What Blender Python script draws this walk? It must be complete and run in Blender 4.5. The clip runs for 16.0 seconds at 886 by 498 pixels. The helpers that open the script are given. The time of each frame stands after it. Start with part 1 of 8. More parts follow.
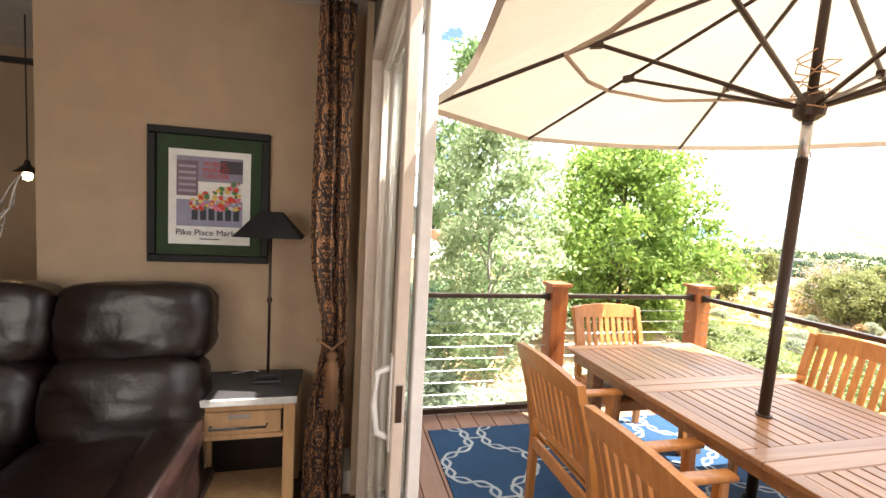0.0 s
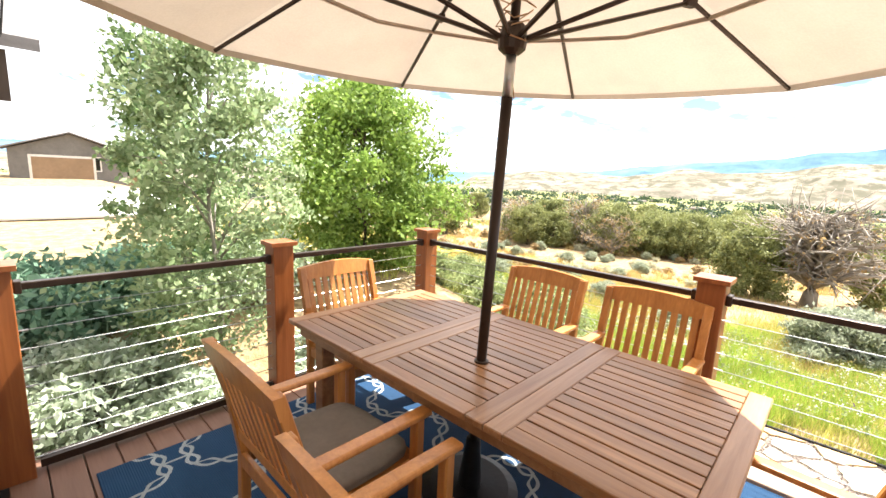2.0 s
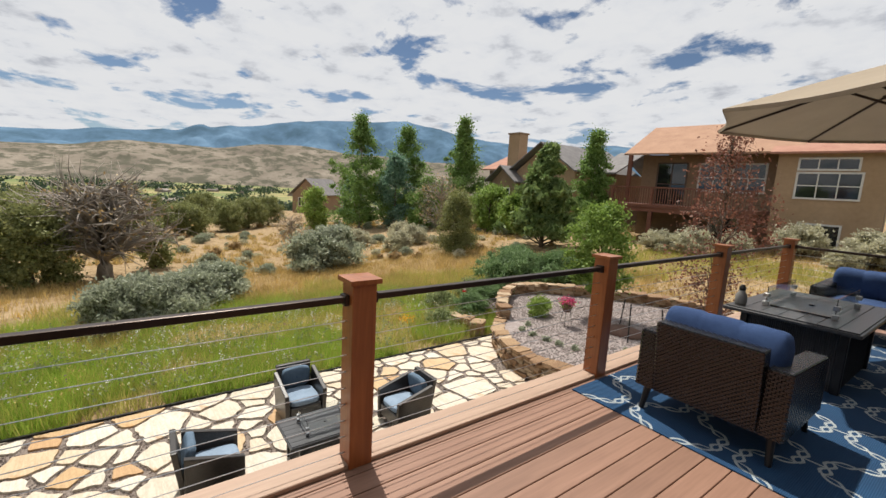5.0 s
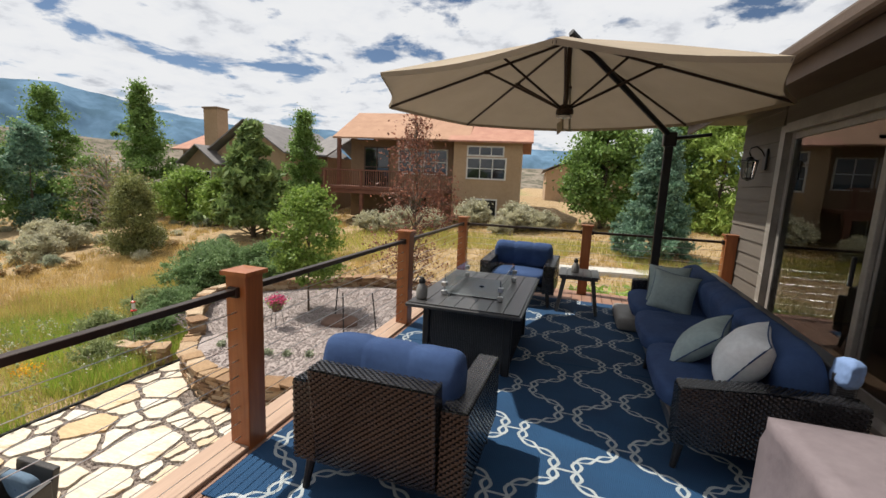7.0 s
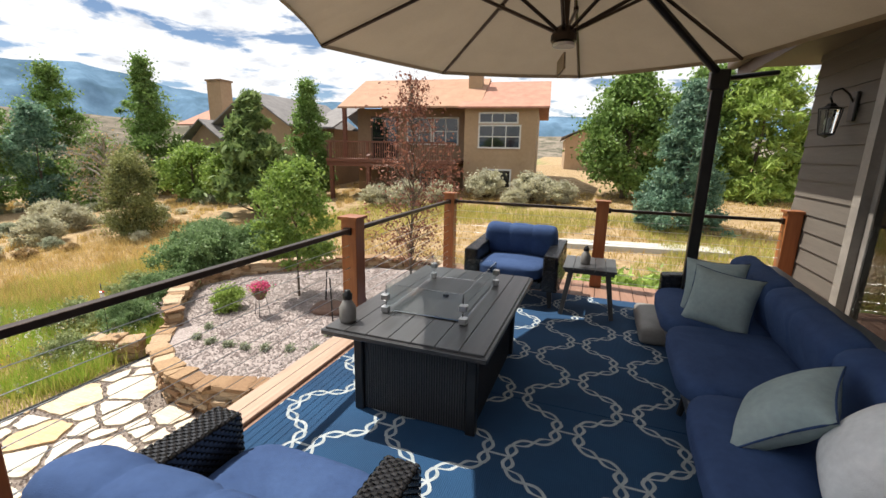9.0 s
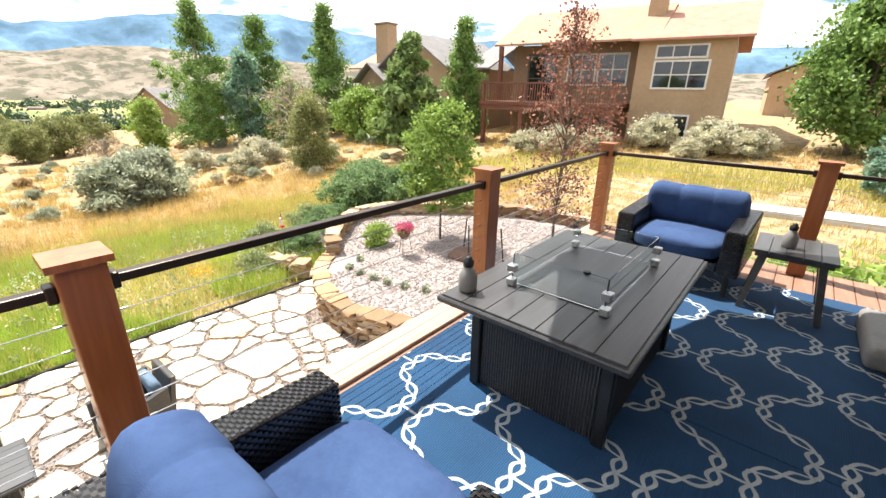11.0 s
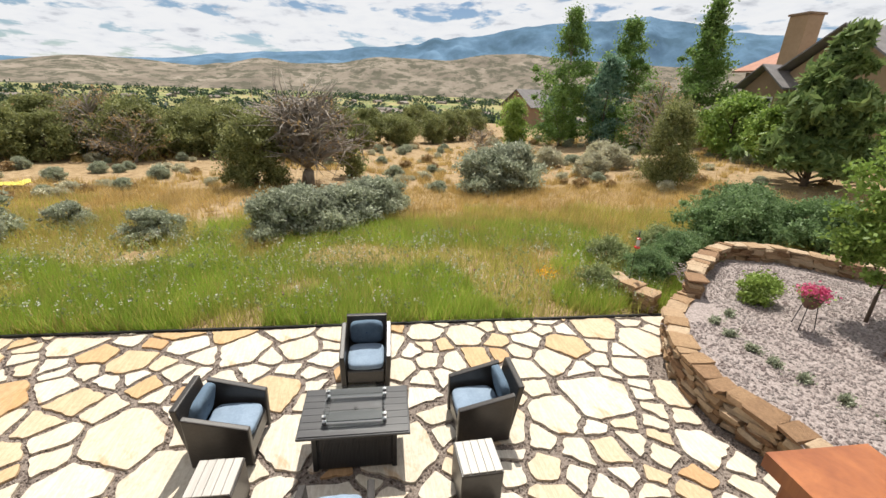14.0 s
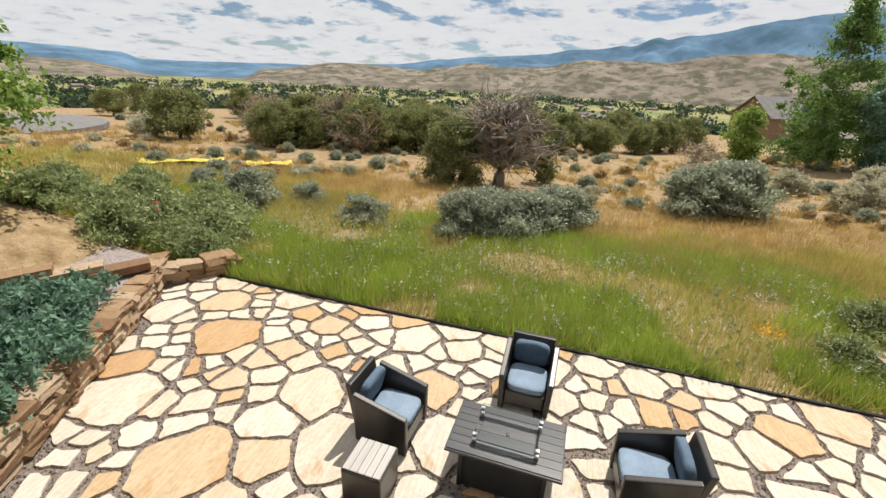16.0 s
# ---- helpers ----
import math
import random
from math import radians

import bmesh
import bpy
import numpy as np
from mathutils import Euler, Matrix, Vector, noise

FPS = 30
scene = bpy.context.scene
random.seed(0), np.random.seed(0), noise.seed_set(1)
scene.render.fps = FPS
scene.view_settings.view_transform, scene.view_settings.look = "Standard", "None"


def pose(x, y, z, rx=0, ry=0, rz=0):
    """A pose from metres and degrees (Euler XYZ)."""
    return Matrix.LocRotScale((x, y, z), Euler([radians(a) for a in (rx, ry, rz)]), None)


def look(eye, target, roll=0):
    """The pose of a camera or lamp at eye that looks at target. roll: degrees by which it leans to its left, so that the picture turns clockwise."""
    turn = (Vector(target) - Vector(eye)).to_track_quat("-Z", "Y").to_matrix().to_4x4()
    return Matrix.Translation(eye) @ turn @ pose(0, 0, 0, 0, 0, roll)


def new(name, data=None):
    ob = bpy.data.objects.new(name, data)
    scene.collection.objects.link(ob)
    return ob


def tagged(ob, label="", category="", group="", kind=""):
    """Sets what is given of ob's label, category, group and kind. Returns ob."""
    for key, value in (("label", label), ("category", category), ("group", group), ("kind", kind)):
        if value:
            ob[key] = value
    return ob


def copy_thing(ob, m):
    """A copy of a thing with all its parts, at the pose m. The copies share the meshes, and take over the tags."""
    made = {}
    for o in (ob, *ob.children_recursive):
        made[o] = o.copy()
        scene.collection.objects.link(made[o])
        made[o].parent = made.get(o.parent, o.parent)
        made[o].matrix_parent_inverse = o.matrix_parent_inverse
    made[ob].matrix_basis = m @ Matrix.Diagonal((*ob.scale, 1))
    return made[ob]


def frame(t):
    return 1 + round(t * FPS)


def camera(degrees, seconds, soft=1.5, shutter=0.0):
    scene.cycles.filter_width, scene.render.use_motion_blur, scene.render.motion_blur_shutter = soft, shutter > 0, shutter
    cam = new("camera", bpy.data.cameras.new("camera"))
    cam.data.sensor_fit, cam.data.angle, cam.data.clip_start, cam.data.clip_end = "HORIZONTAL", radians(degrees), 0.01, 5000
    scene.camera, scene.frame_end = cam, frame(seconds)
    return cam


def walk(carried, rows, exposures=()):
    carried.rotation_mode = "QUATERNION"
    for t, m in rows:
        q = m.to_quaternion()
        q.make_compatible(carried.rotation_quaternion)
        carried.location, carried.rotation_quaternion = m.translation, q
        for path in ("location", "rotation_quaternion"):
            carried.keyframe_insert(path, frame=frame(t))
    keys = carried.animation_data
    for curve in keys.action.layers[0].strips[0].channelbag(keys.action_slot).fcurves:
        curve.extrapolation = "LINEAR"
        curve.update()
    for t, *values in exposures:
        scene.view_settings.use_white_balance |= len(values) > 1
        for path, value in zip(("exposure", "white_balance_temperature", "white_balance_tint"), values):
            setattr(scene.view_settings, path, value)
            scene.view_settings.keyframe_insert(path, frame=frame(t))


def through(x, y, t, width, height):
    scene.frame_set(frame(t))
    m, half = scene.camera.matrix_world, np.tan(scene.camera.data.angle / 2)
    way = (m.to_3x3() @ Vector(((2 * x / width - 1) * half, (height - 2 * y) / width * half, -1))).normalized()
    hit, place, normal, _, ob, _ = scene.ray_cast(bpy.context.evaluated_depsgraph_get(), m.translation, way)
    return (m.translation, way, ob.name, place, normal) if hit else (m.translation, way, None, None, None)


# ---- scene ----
cam = camera(92.9, 16.0)
PATH = [
    (0, (0.463, -0.275, 1.586), (0.936, 1.663, 1.443), 3.0),
    (0.5, (0.628, -0.17, 1.589), (1.252, 1.717, 1.368), 2.8),
    (1, (0.748, -0.028, 1.581), (1.601, 1.755, 1.279), 2.6),
    (1.5, (0.814, 0.063, 1.623), (2.008, 1.629, 1.275), 2.8),
    (2, (0.916, 0.1, 1.594), (2.355, 1.447, 1.256), 2.6),
    (2.5, (1.126, 0.089, 1.54), (2.755, 1.204, 1.221), 2.3),
    (3, (1.288, 0.016, 1.6), (3.096, 0.812, 1.286), 3.1),
    (3.5, (1.517, -0.011, 1.573), (3.471, 0.243, 1.23), 3.3),
    (4, (1.568, -0.143, 1.585), (3.51, -0.493, 1.263), 3.4),
    (4.5, (1.595, -0.393, 1.595), (3.393, -1.214, 1.292), 3.2),
    (5, (1.616, -0.648, 1.62), (3.208, -1.821, 1.323), 3.2),
    (5.2, (1.66, -0.766, 1.611), (3.149, -2.069, 1.318), 3.3),
    (7.3, (1.879, -2.24, 1.652), (2.407, -4.143, 1.339), 2.0),
    (8, (1.775, -2.746, 1.648), (2.264, -4.659, 1.33), 1.3),
    (10.3, (1.78, -3.776, 1.618), (2.798, -5.36, 0.945), 0.8),
    (10.5, (1.802, -3.781, 1.621), (2.856, -5.333, 0.93), 0.9),
    (11, (1.911, -3.759, 1.627), (3.112, -5.198, 0.93), 1.0),
    (11.5, (2.128, -3.703, 1.637), (3.443, -5.047, 0.956), 1.4),
    (12, (2.389, -3.593, 1.658), (3.869, -4.769, 1.003), 1.6),
    (12.5, (2.742, -3.503, 1.63), (4.404, -4.43, 1.008), 2.8),
    (13, (2.94, -3.457, 1.70), (4.742, -4.083, 1.102), 1.2),
    (13.5, (3.194, -3.406, 1.665), (5.051, -3.838, 1.055), 1.1),
    (14, (3.376, -3.308, 1.601), (5.221, -3.58, 0.878), 2.5),
    (14.5, (3.487, -3.264, 1.56), (5.307, -3.396, 0.741), 2.3),
    (15, (3.622, -3.256, 1.551), (5.426, -3.165, 0.693), 2.4),
    (15.5, (3.723, -3.238, 1.601), (5.509, -2.912, 0.76), 2.7),
    (16, (3.743, -3.203, 1.65), (5.519, -2.662, 0.905), 2.8),
]
EXPOSURES = [
    (0, 2.6), (0.5, 2.45), (1.0, 2.35), (1.5, 2.15), (2.0, 1.9), (2.5, 1.65), (3.0, 1.35), (3.5, 1.0), (4.0, 0.7), (4.5, 0.4), (5, 0.1), (7.3, 0.3), (8, 0.4),
    (9.6, 0.95), (10.3, 1.35), (11.2, 1.4), (12, 1.25), (13, 0.7), (14.5, 0.2), (16, 0.1),
]
walk(cam, [(t, look(eye, target, roll)) for t, eye, target, roll in PATH], EXPOSURES)
# ==== body ====
# ---- world and sun ----
SUN_DIR = Vector((0.46, -0.09, 0.883)).normalized()
SUN_EL = math.asin(SUN_DIR.z)
SUN_AZ = math.atan2(SUN_DIR.x, SUN_DIR.y)

world = bpy.data.worlds.new("world")
scene.world = world
world.use_nodes = True
wn, wl = world.node_tree.nodes, world.node_tree.links
wn.clear()
w_out = wn.new("ShaderNodeOutputWorld")
w_bg = wn.new("ShaderNodeBackground")
w_sky = wn.new("ShaderNodeTexSky")
w_sky.sky_type, w_sky.sun_disc = "NISHITA", False
w_sky.sun_elevation, w_sky.sun_rotation = SUN_EL, SUN_AZ
w_sky.altitude, w_sky.dust_density = 2000, 0.6
w_bg.inputs["Strength"].default_value = 0.064
w_tc = wn.new("ShaderNodeTexCoord")
w_sep = wn.new("ShaderNodeSeparateXYZ")
wl.new(w_tc.outputs["Generated"], w_sep.inputs[0])


def w_math(op, a, b=None):
    n = wn.new("ShaderNodeMath")
    n.operation = op
    for i, v in enumerate((a, b)):
        if v is None:
            continue
        if isinstance(v, (int, float)):
            n.inputs[i].default_value = v
        else:
            wl.new(v, n.inputs[i])
    return n.outputs[0]


# a layer of broken cumulus, laid flat above the place so that it closes up towards the horizon
w_z = w_math("ADD", w_math("MAXIMUM", w_sep.outputs[2], 0.0), 0.16)
w_xy = wn.new("ShaderNodeCombineXYZ")
wl.new(w_math("DIVIDE", w_sep.outputs[0], w_z), w_xy.inputs[0])
wl.new(w_math("DIVIDE", w_sep.outputs[1], w_z), w_xy.inputs[1])


def w_noise(scale, detail, distortion=0.0):
    n = wn.new("ShaderNodeTexNoise")
    n.inputs["Scale"].default_value, n.inputs["Detail"].default_value = scale, detail
    n.inputs["Roughness"].default_value = 0.58
    n.inputs["Distortion"].default_value = distortion
    wl.new(w_xy.outputs[0], n.inputs["Vector"])
    return n.outputs["Fac"]


def w_ramp(fac, stops):
    r = wn.new("ShaderNodeValToRGB")
    wl.new(fac, r.inputs[0])
    while len(r.color_ramp.elements) < len(stops):
        r.color_ramp.elements.new(0.5)
    for e, (p, c) in zip(r.color_ramp.elements, stops):
        e.position, e.color = p, (*c, 1)
    return r.outputs[0]


w_cover = w_ramp(w_noise(2.3, 9, 0.25), [(0.385, (0, 0, 0)), (0.455, (1, 1, 1))])
w_shade = w_ramp(w_noise(4.2, 6), [(0.44, (11.0, 11.1, 11.3)), (0.57, (10.4, 10.6, 11.0)), (0.72, (6.4, 6.7, 7.4))])
w_mix = wn.new("ShaderNodeMix")
w_mix.data_type = "RGBA"
wl.new(w_cover, w_mix.inputs[0])
wl.new(w_sky.outputs[0], w_mix.inputs[6])
wl.new(w_shade, w_mix.inputs[7])
wl.new(w_mix.outputs[2], w_bg.inputs["Color"])
wl.new(w_bg.outputs[0], w_out.inputs[0])

sun = new("sun", bpy.data.lights.new("sun", "SUN"))
sun.data.energy, sun.data.angle, sun.data.color = 5.0, radians(0.5), (1.0, 0.95, 0.86)
sun.matrix_world = look(SUN_DIR * 50, (0, 0, 0))


# ---- materials ----
def material(name, rough=0.7, metal=0.0, spec=0.5):
    m = bpy.data.materials.new(name)
    m.use_nodes = True
    b = m.node_tree.nodes["Principled BSDF"]
    b.inputs["Roughness"].default_value = rough
    b.inputs["Metallic"].default_value = metal
    b.inputs["Specular IOR Level"].default_value = spec
    return m, m.node_tree.nodes, m.node_tree.links, b


def ramp(nodes, links, fac, stops):
    r = nodes.new("ShaderNodeValToRGB")
    links.new(fac, r.inputs[0])
    while len(r.color_ramp.elements) < len(stops):
        r.color_ramp.elements.new(0.5)
    for e, (p, c) in zip(r.color_ramp.elements, stops):
        e.position, e.color = p, (*c, 1)
    return r.outputs[0]


def noise_tex(nodes, links, scale, detail=4, vector=None, rough=0.55, distortion=0.0):
    n = nodes.new("ShaderNodeTexNoise")
    n.inputs["Scale"].default_value, n.inputs["Detail"].default_value = scale, detail
    n.inputs["Roughness"].default_value, n.inputs["Distortion"].default_value = rough, distortion
    if vector:
        links.new(vector, n.inputs["Vector"])
    return n.outputs["Fac"]


def mixed(nodes, links, a, b, fac, mode="MIX"):
    n = nodes.new("ShaderNodeMix")
    n.data_type, n.blend_type = "RGBA", mode
    for i, v in ((0, fac), (6, a), (7, b)):
        if isinstance(v, (int, float)):
            n.inputs[i].default_value = v
        elif isinstance(v, tuple):
            n.inputs[i].default_value = (*v, 1)
        else:
            links.new(v, n.inputs[i])
    return n.outputs[2]


def add_bump(nodes, links, b, height, strength, distance=0.01):
    n = nodes.new("ShaderNodeBump")
    n.inputs["Strength"].default_value, n.inputs["Distance"].default_value = strength, distance
    links.new(height, n.inputs["Height"])
    links.new(n.outputs[0], b.inputs["Normal"])


def coords(nodes, links, scale=(1, 1, 1), kind="Object"):
    t = nodes.new("ShaderNodeTexCoord")
    mp = nodes.new("ShaderNodeMapping")
    mp.inputs["Scale"].default_value = scale
    links.new(t.outputs[kind], mp.inputs["Vector"])
    return mp.outputs[0]


def plain(name, dark, light, rough=0.7, scale=6.0, stretch=(1, 1, 1), bump=0.15, bump_scale=60.0, metal=0.0,
          per_object=0.0, per_island=0.0, spec=0.5, sheen=0.0):
    """Colour that wanders between two tones at two scales, with fine relief."""
    m, n, l, b = material(name, rough, metal, spec)
    v = coords(n, l, stretch)
    big = noise_tex(n, l, scale, 5, v)
    fine = noise_tex(n, l, scale * 7, 3, v)
    c = ramp(n, l, big, [(0.3, dark), (0.7, light)])
    c = mixed(n, l, c, ramp(n, l, fine, [(0.25, (0.72, 0.72, 0.72)), (0.75, (1.0, 1.0, 1.0))]), 0.55, "MULTIPLY")
    if per_object or per_island:
        if per_object:
            rnd = n.new("ShaderNodeObjectInfo").outputs["Random"]
        else:
            rnd = n.new("ShaderNodeNewGeometry").outputs["Random Per Island"]
        k = per_object or per_island
        c = mixed(n, l, c, ramp(n, l, rnd, [(0.0, (1 - k, 1 - k, 1 - k)), (1.0, (1.0, 1.0, 1.0))]), 1.0, "MULTIPLY")
    l.new(c, b.inputs["Base Color"])
    if sheen:
        b.inputs["Sheen Weight"].default_value = sheen
    if bump:
        add_bump(n, l, b, noise_tex(n, l, bump_scale, 4, v), bump)
    return m


def wood(name, dark, light, axis=1, rough=0.5, per_object=0.25, ring=9.0, coat=0.0, per_island=0.0):
    """Grain that runs along one axis of the piece."""
    m, n, l, b = material(name, rough)
    s = [ring, ring, ring]
    s[axis] = ring * 0.06
    v = coords(n, l, tuple(s))
    g = noise_tex(n, l, 2.2, 7, v, 0.62, 0.7)
    fine = noise_tex(n, l, 11.0, 3, v)
    c = ramp(n, l, g, [(0.3, dark), (0.55, tuple((p + q) / 2 for p, q in zip(dark, light))), (0.72, light)])
    c = mixed(n, l, c, ramp(n, l, fine, [(0.3, (0.75, 0.72, 0.7)), (0.7, (1.0, 1.0, 1.0))]), 0.6, "MULTIPLY")
    if per_island:
        rnd = n.new("ShaderNodeNewGeometry").outputs["Random Per Island"]
        k = per_island
    else:
        rnd = n.new("ShaderNodeObjectInfo").outputs["Random"]
        k = per_object
    c = mixed(n, l, c, ramp(n, l, rnd, [(0.0, (1 - k, 1 - k, 1 - k)), (1.0, (1.0, 1.0, 1.0))]), 1.0, "MULTIPLY")
    l.new(c, b.inputs["Base Color"])
    b.inputs["Coat Weight"].default_value = coat
    add_bump(n, l, b, g, 0.12)
    return m


def glass(name, tint=(0.9, 0.95, 0.95), rough=0.0):
    m, n, l, b = material(name, rough)
    b.inputs["Base Color"].default_value = (*tint, 1)
    b.inputs["Transmission Weight"].default_value = 1.0
    b.inputs["IOR"].default_value = 1.45
    return m


def leaf_mat(name, dark, light, rough=0.55, translucent=0.38):
    m, n, l, b = material(name, rough, spec=0.3)
    rnd = n.new("ShaderNodeNewGeometry").outputs["Random Per Island"]
    c = ramp(n, l, rnd, [(0.0, dark), (1.0, light)])
    big = noise_tex(n, l, 0.9, 3, coords(n, l))
    c = mixed(n, l, c, ramp(n, l, big, [(0.3, (0.7, 0.7, 0.7)), (0.7, (1.1, 1.1, 1.0))]), 0.8, "MULTIPLY")
    l.new(c, b.inputs["Base Color"])
    if translucent:
        t = n.new("ShaderNodeBsdfTranslucent")
        l.new(c, t.inputs["Color"])
        mx = n.new("ShaderNodeMixShader")
        mx.inputs[0].default_value = translucent
        l.new(b.outputs[0], mx.inputs[1])
        l.new(t.outputs[0], mx.inputs[2])
        l.new(mx.outputs[0], n["Material Output"].inputs[0])
    return m


M = {}
M["siding"] = plain("grey_brown_siding", (0.115, 0.095, 0.078), (0.14, 0.12, 0.098), 0.75, 2.0, (0.3, 0.3, 4), 0.2, 40, per_object=0.1)
M["siding_tan"] = plain("tan_siding", (0.34, 0.26, 0.18), (0.40, 0.31, 0.22), 0.75, 2.0, (0.3, 0.3, 4), 0.2, 40, per_object=0.1)
M["trim"] = plain("blue_grey_trim", (0.13, 0.16, 0.17), (0.17, 0.2, 0.21), 0.6, 3.0)
M["fascia"] = plain("brown_fascia", (0.07, 0.045, 0.03), (0.1, 0.065, 0.045), 0.6, 3.0)
M["vinyl"] = plain("almond_vinyl", (0.62, 0.52, 0.43), (0.68, 0.58, 0.49), 0.4, 3.0, bump=0.03)
M["vinyl_white"] = plain("white_vinyl", (0.74, 0.71, 0.67), (0.82, 0.79, 0.75), 0.35, 3.0, bump=0.03)
M["alu"] = plain("worn_door_frame", (0.22, 0.2, 0.18), (0.32, 0.29, 0.26), 0.45, 4.0, bump=0.05)
M["wall_paint"] = plain("tan_wall_paint", (0.40, 0.29, 0.19), (0.43, 0.315, 0.21), 0.85, 0.8, bump=0.25, bump_scale=120)
M["ceiling_paint"] = plain("white_ceiling_paint", (0.7, 0.68, 0.64), (0.76, 0.74, 0.7), 0.9, 1.0)
M["deck"] = wood("brown_composite_board", (0.24, 0.125, 0.08), (0.36, 0.2, 0.135), 1, 0.62, 0.22, 5.0)
M["deck_edge"] = wood("pale_edge_board", (0.36, 0.24, 0.17), (0.48, 0.33, 0.24), 1, 0.6, 0.1, 5.0)
M["cedar"] = wood("stained_cedar", (0.25, 0.07, 0.018), (0.44, 0.15, 0.042), 2, 0.42, 0.12, 7.0, 0.2)
M["bronze"] = plain("dark_bronze_metal", (0.035, 0.022, 0.016), (0.06, 0.04, 0.03), 0.38, 5.0, metal=0.6, bump=0.05)
M["steel"] = plain("steel_cable", (0.55, 0.55, 0.55), (0.7, 0.7, 0.7), 0.3, 8.0, metal=1.0, bump=0.0)
M["black_metal"] = plain("black_metal", (0.012, 0.012, 0.013), (0.025, 0.025, 0.027), 0.4, 8.0, metal=0.3, bump=0.05)
M["teak"] = wood("oiled_teak", (0.24, 0.10, 0.035), (0.52, 0.27, 0.115), 1, 0.4, 0.3, 8.0, 0.15)
M["teak_x"] = wood("oiled_teak_cross", (0.30, 0.14, 0.06), (0.54, 0.30, 0.15), 0, 0.4, 0.2, 8.0, 0.15)
M["teak_chair"] = wood("honey_teak", (0.48, 0.18, 0.038), (0.74, 0.33, 0.09), 2, 0.42, 0.22, 8.0, 0.15)
M["taupe"] = plain("taupe_cushion_fabric", (0.17, 0.14, 0.11), (0.21, 0.175, 0.14), 0.9, 6.0, bump=0.4, bump_scale=400)
M["navy"] = plain("navy_cushion_fabric", (0.028, 0.054, 0.135), (0.046, 0.084, 0.190), 0.9, 5.0, bump=0.4, bump_scale=350, spec=0.2)
# navy cushion cloth with sunlight painted into its colour
M["sunlit_navy"] = plain("sunlit_navy_fabric", (0.16, 0.25, 0.46), (0.22, 0.33, 0.56), 0.85, 5.0, bump=0.4, bump_scale=350)
M["slate_fabric"] = plain("slate_blue_fabric", (0.10, 0.15, 0.21), (0.14, 0.2, 0.27), 0.85, 5.0, bump=0.4, bump_scale=350, spec=0.2)
M["seat_blue"] = plain("light_slate_blue_fabric", (0.22, 0.29, 0.38), (0.28, 0.36, 0.46), 0.85, 5.0, bump=0.4, bump_scale=350, spec=0.2)
M["sage_fabric"] = plain("grey_green_fabric", (0.26, 0.33, 0.33), (0.33, 0.4, 0.4), 0.85, 5.0, bump=0.4, bump_scale=350)
M["white_fabric"] = plain("pale_grey_fabric", (0.66, 0.67, 0.68), (0.76, 0.77, 0.78), 0.85, 5.0, bump=0.4, bump_scale=350)
M["mauve_cover"] = plain("mauve_grey_cover", (0.15, 0.12, 0.13), (0.2, 0.165, 0.175), 0.8, 3.0, bump=0.5, bump_scale=12)
M["charcoal_wood"] = wood("charcoal_slatted_top", (0.045, 0.045, 0.048), (0.085, 0.085, 0.088), 1, 0.33, 0.15, 6.0)
M["grey_top"] = wood("weathered_grey_top", (0.42, 0.40, 0.37), (0.58, 0.55, 0.51), 0, 0.5, 0.15, 6.0)
M["glass"] = glass("clear_glass")
M["glass_tinted"] = glass("grey_tinted_glass", (0.30, 0.33, 0.33))
M["glass_dark"] = plain("dark_window_glass", (0.012, 0.014, 0.016), (0.02, 0.022, 0.025), 0.04, 3.0, bump=0.0, spec=0.8)
M["leather"] = plain("dark_brown_leather", (0.006, 0.0026, 0.002), (0.013, 0.0055, 0.0045), 0.34, 5.0, bump=0.35, bump_scale=14)
M["beech"] = wood("light_beech", (0.42, 0.24, 0.11), (0.55, 0.34, 0.18), 2, 0.45, 0.1, 6.0)
M["frame_black"] = plain("matt_black_frame", (0.006, 0.006, 0.007), (0.011, 0.011, 0.012), 0.55, 9.0, bump=0.05, spec=0.25)
M["slate_top"] = plain("dark_slate_top", (0.022, 0.020, 0.021), (0.04, 0.036, 0.038), 0.6, 9.0, spec=0.25)
M["white_stone"] = plain("pale_stone_edge", (0.42, 0.4, 0.38), (0.52, 0.5, 0.48), 0.5, 9.0)
M["carpet"] = plain("dark_wood_floor", (0.07, 0.04, 0.025), (0.11, 0.065, 0.04), 0.4, 3.0, (1, 8, 1))
M["roof_tan"] = plain("sunlit_tan_shingles", (0.34, 0.19, 0.12), (0.43, 0.255, 0.165), 0.9, 1.2, bump=0.5, bump_scale=9)
M["roof_grey"] = plain("grey_shingles", (0.16, 0.15, 0.15), (0.24, 0.225, 0.22), 0.9, 1.5, bump=0.5, bump_scale=9)
M["roof_red"] = plain("reddish_shingles", (0.36, 0.17, 0.12), (0.45, 0.24, 0.17), 0.9, 1.5, bump=0.5, bump_scale=9)
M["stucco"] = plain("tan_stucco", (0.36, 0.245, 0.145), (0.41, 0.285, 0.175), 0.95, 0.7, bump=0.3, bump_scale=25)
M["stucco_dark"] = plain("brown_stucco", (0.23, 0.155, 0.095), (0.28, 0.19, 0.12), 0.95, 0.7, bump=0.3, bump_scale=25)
M["house_grey"] = plain("dark_grey_siding", (0.12, 0.115, 0.11), (0.17, 0.16, 0.15), 0.9, 1.0)
M["redwood"] = wood("red_stained_timber", (0.14, 0.05, 0.03), (0.22, 0.085, 0.05), 0, 0.6, 0.2, 3.0)
M["white_frame"] = plain("white_window_frame", (0.6, 0.58, 0.54), (0.68, 0.66, 0.62), 0.5, 3.0)
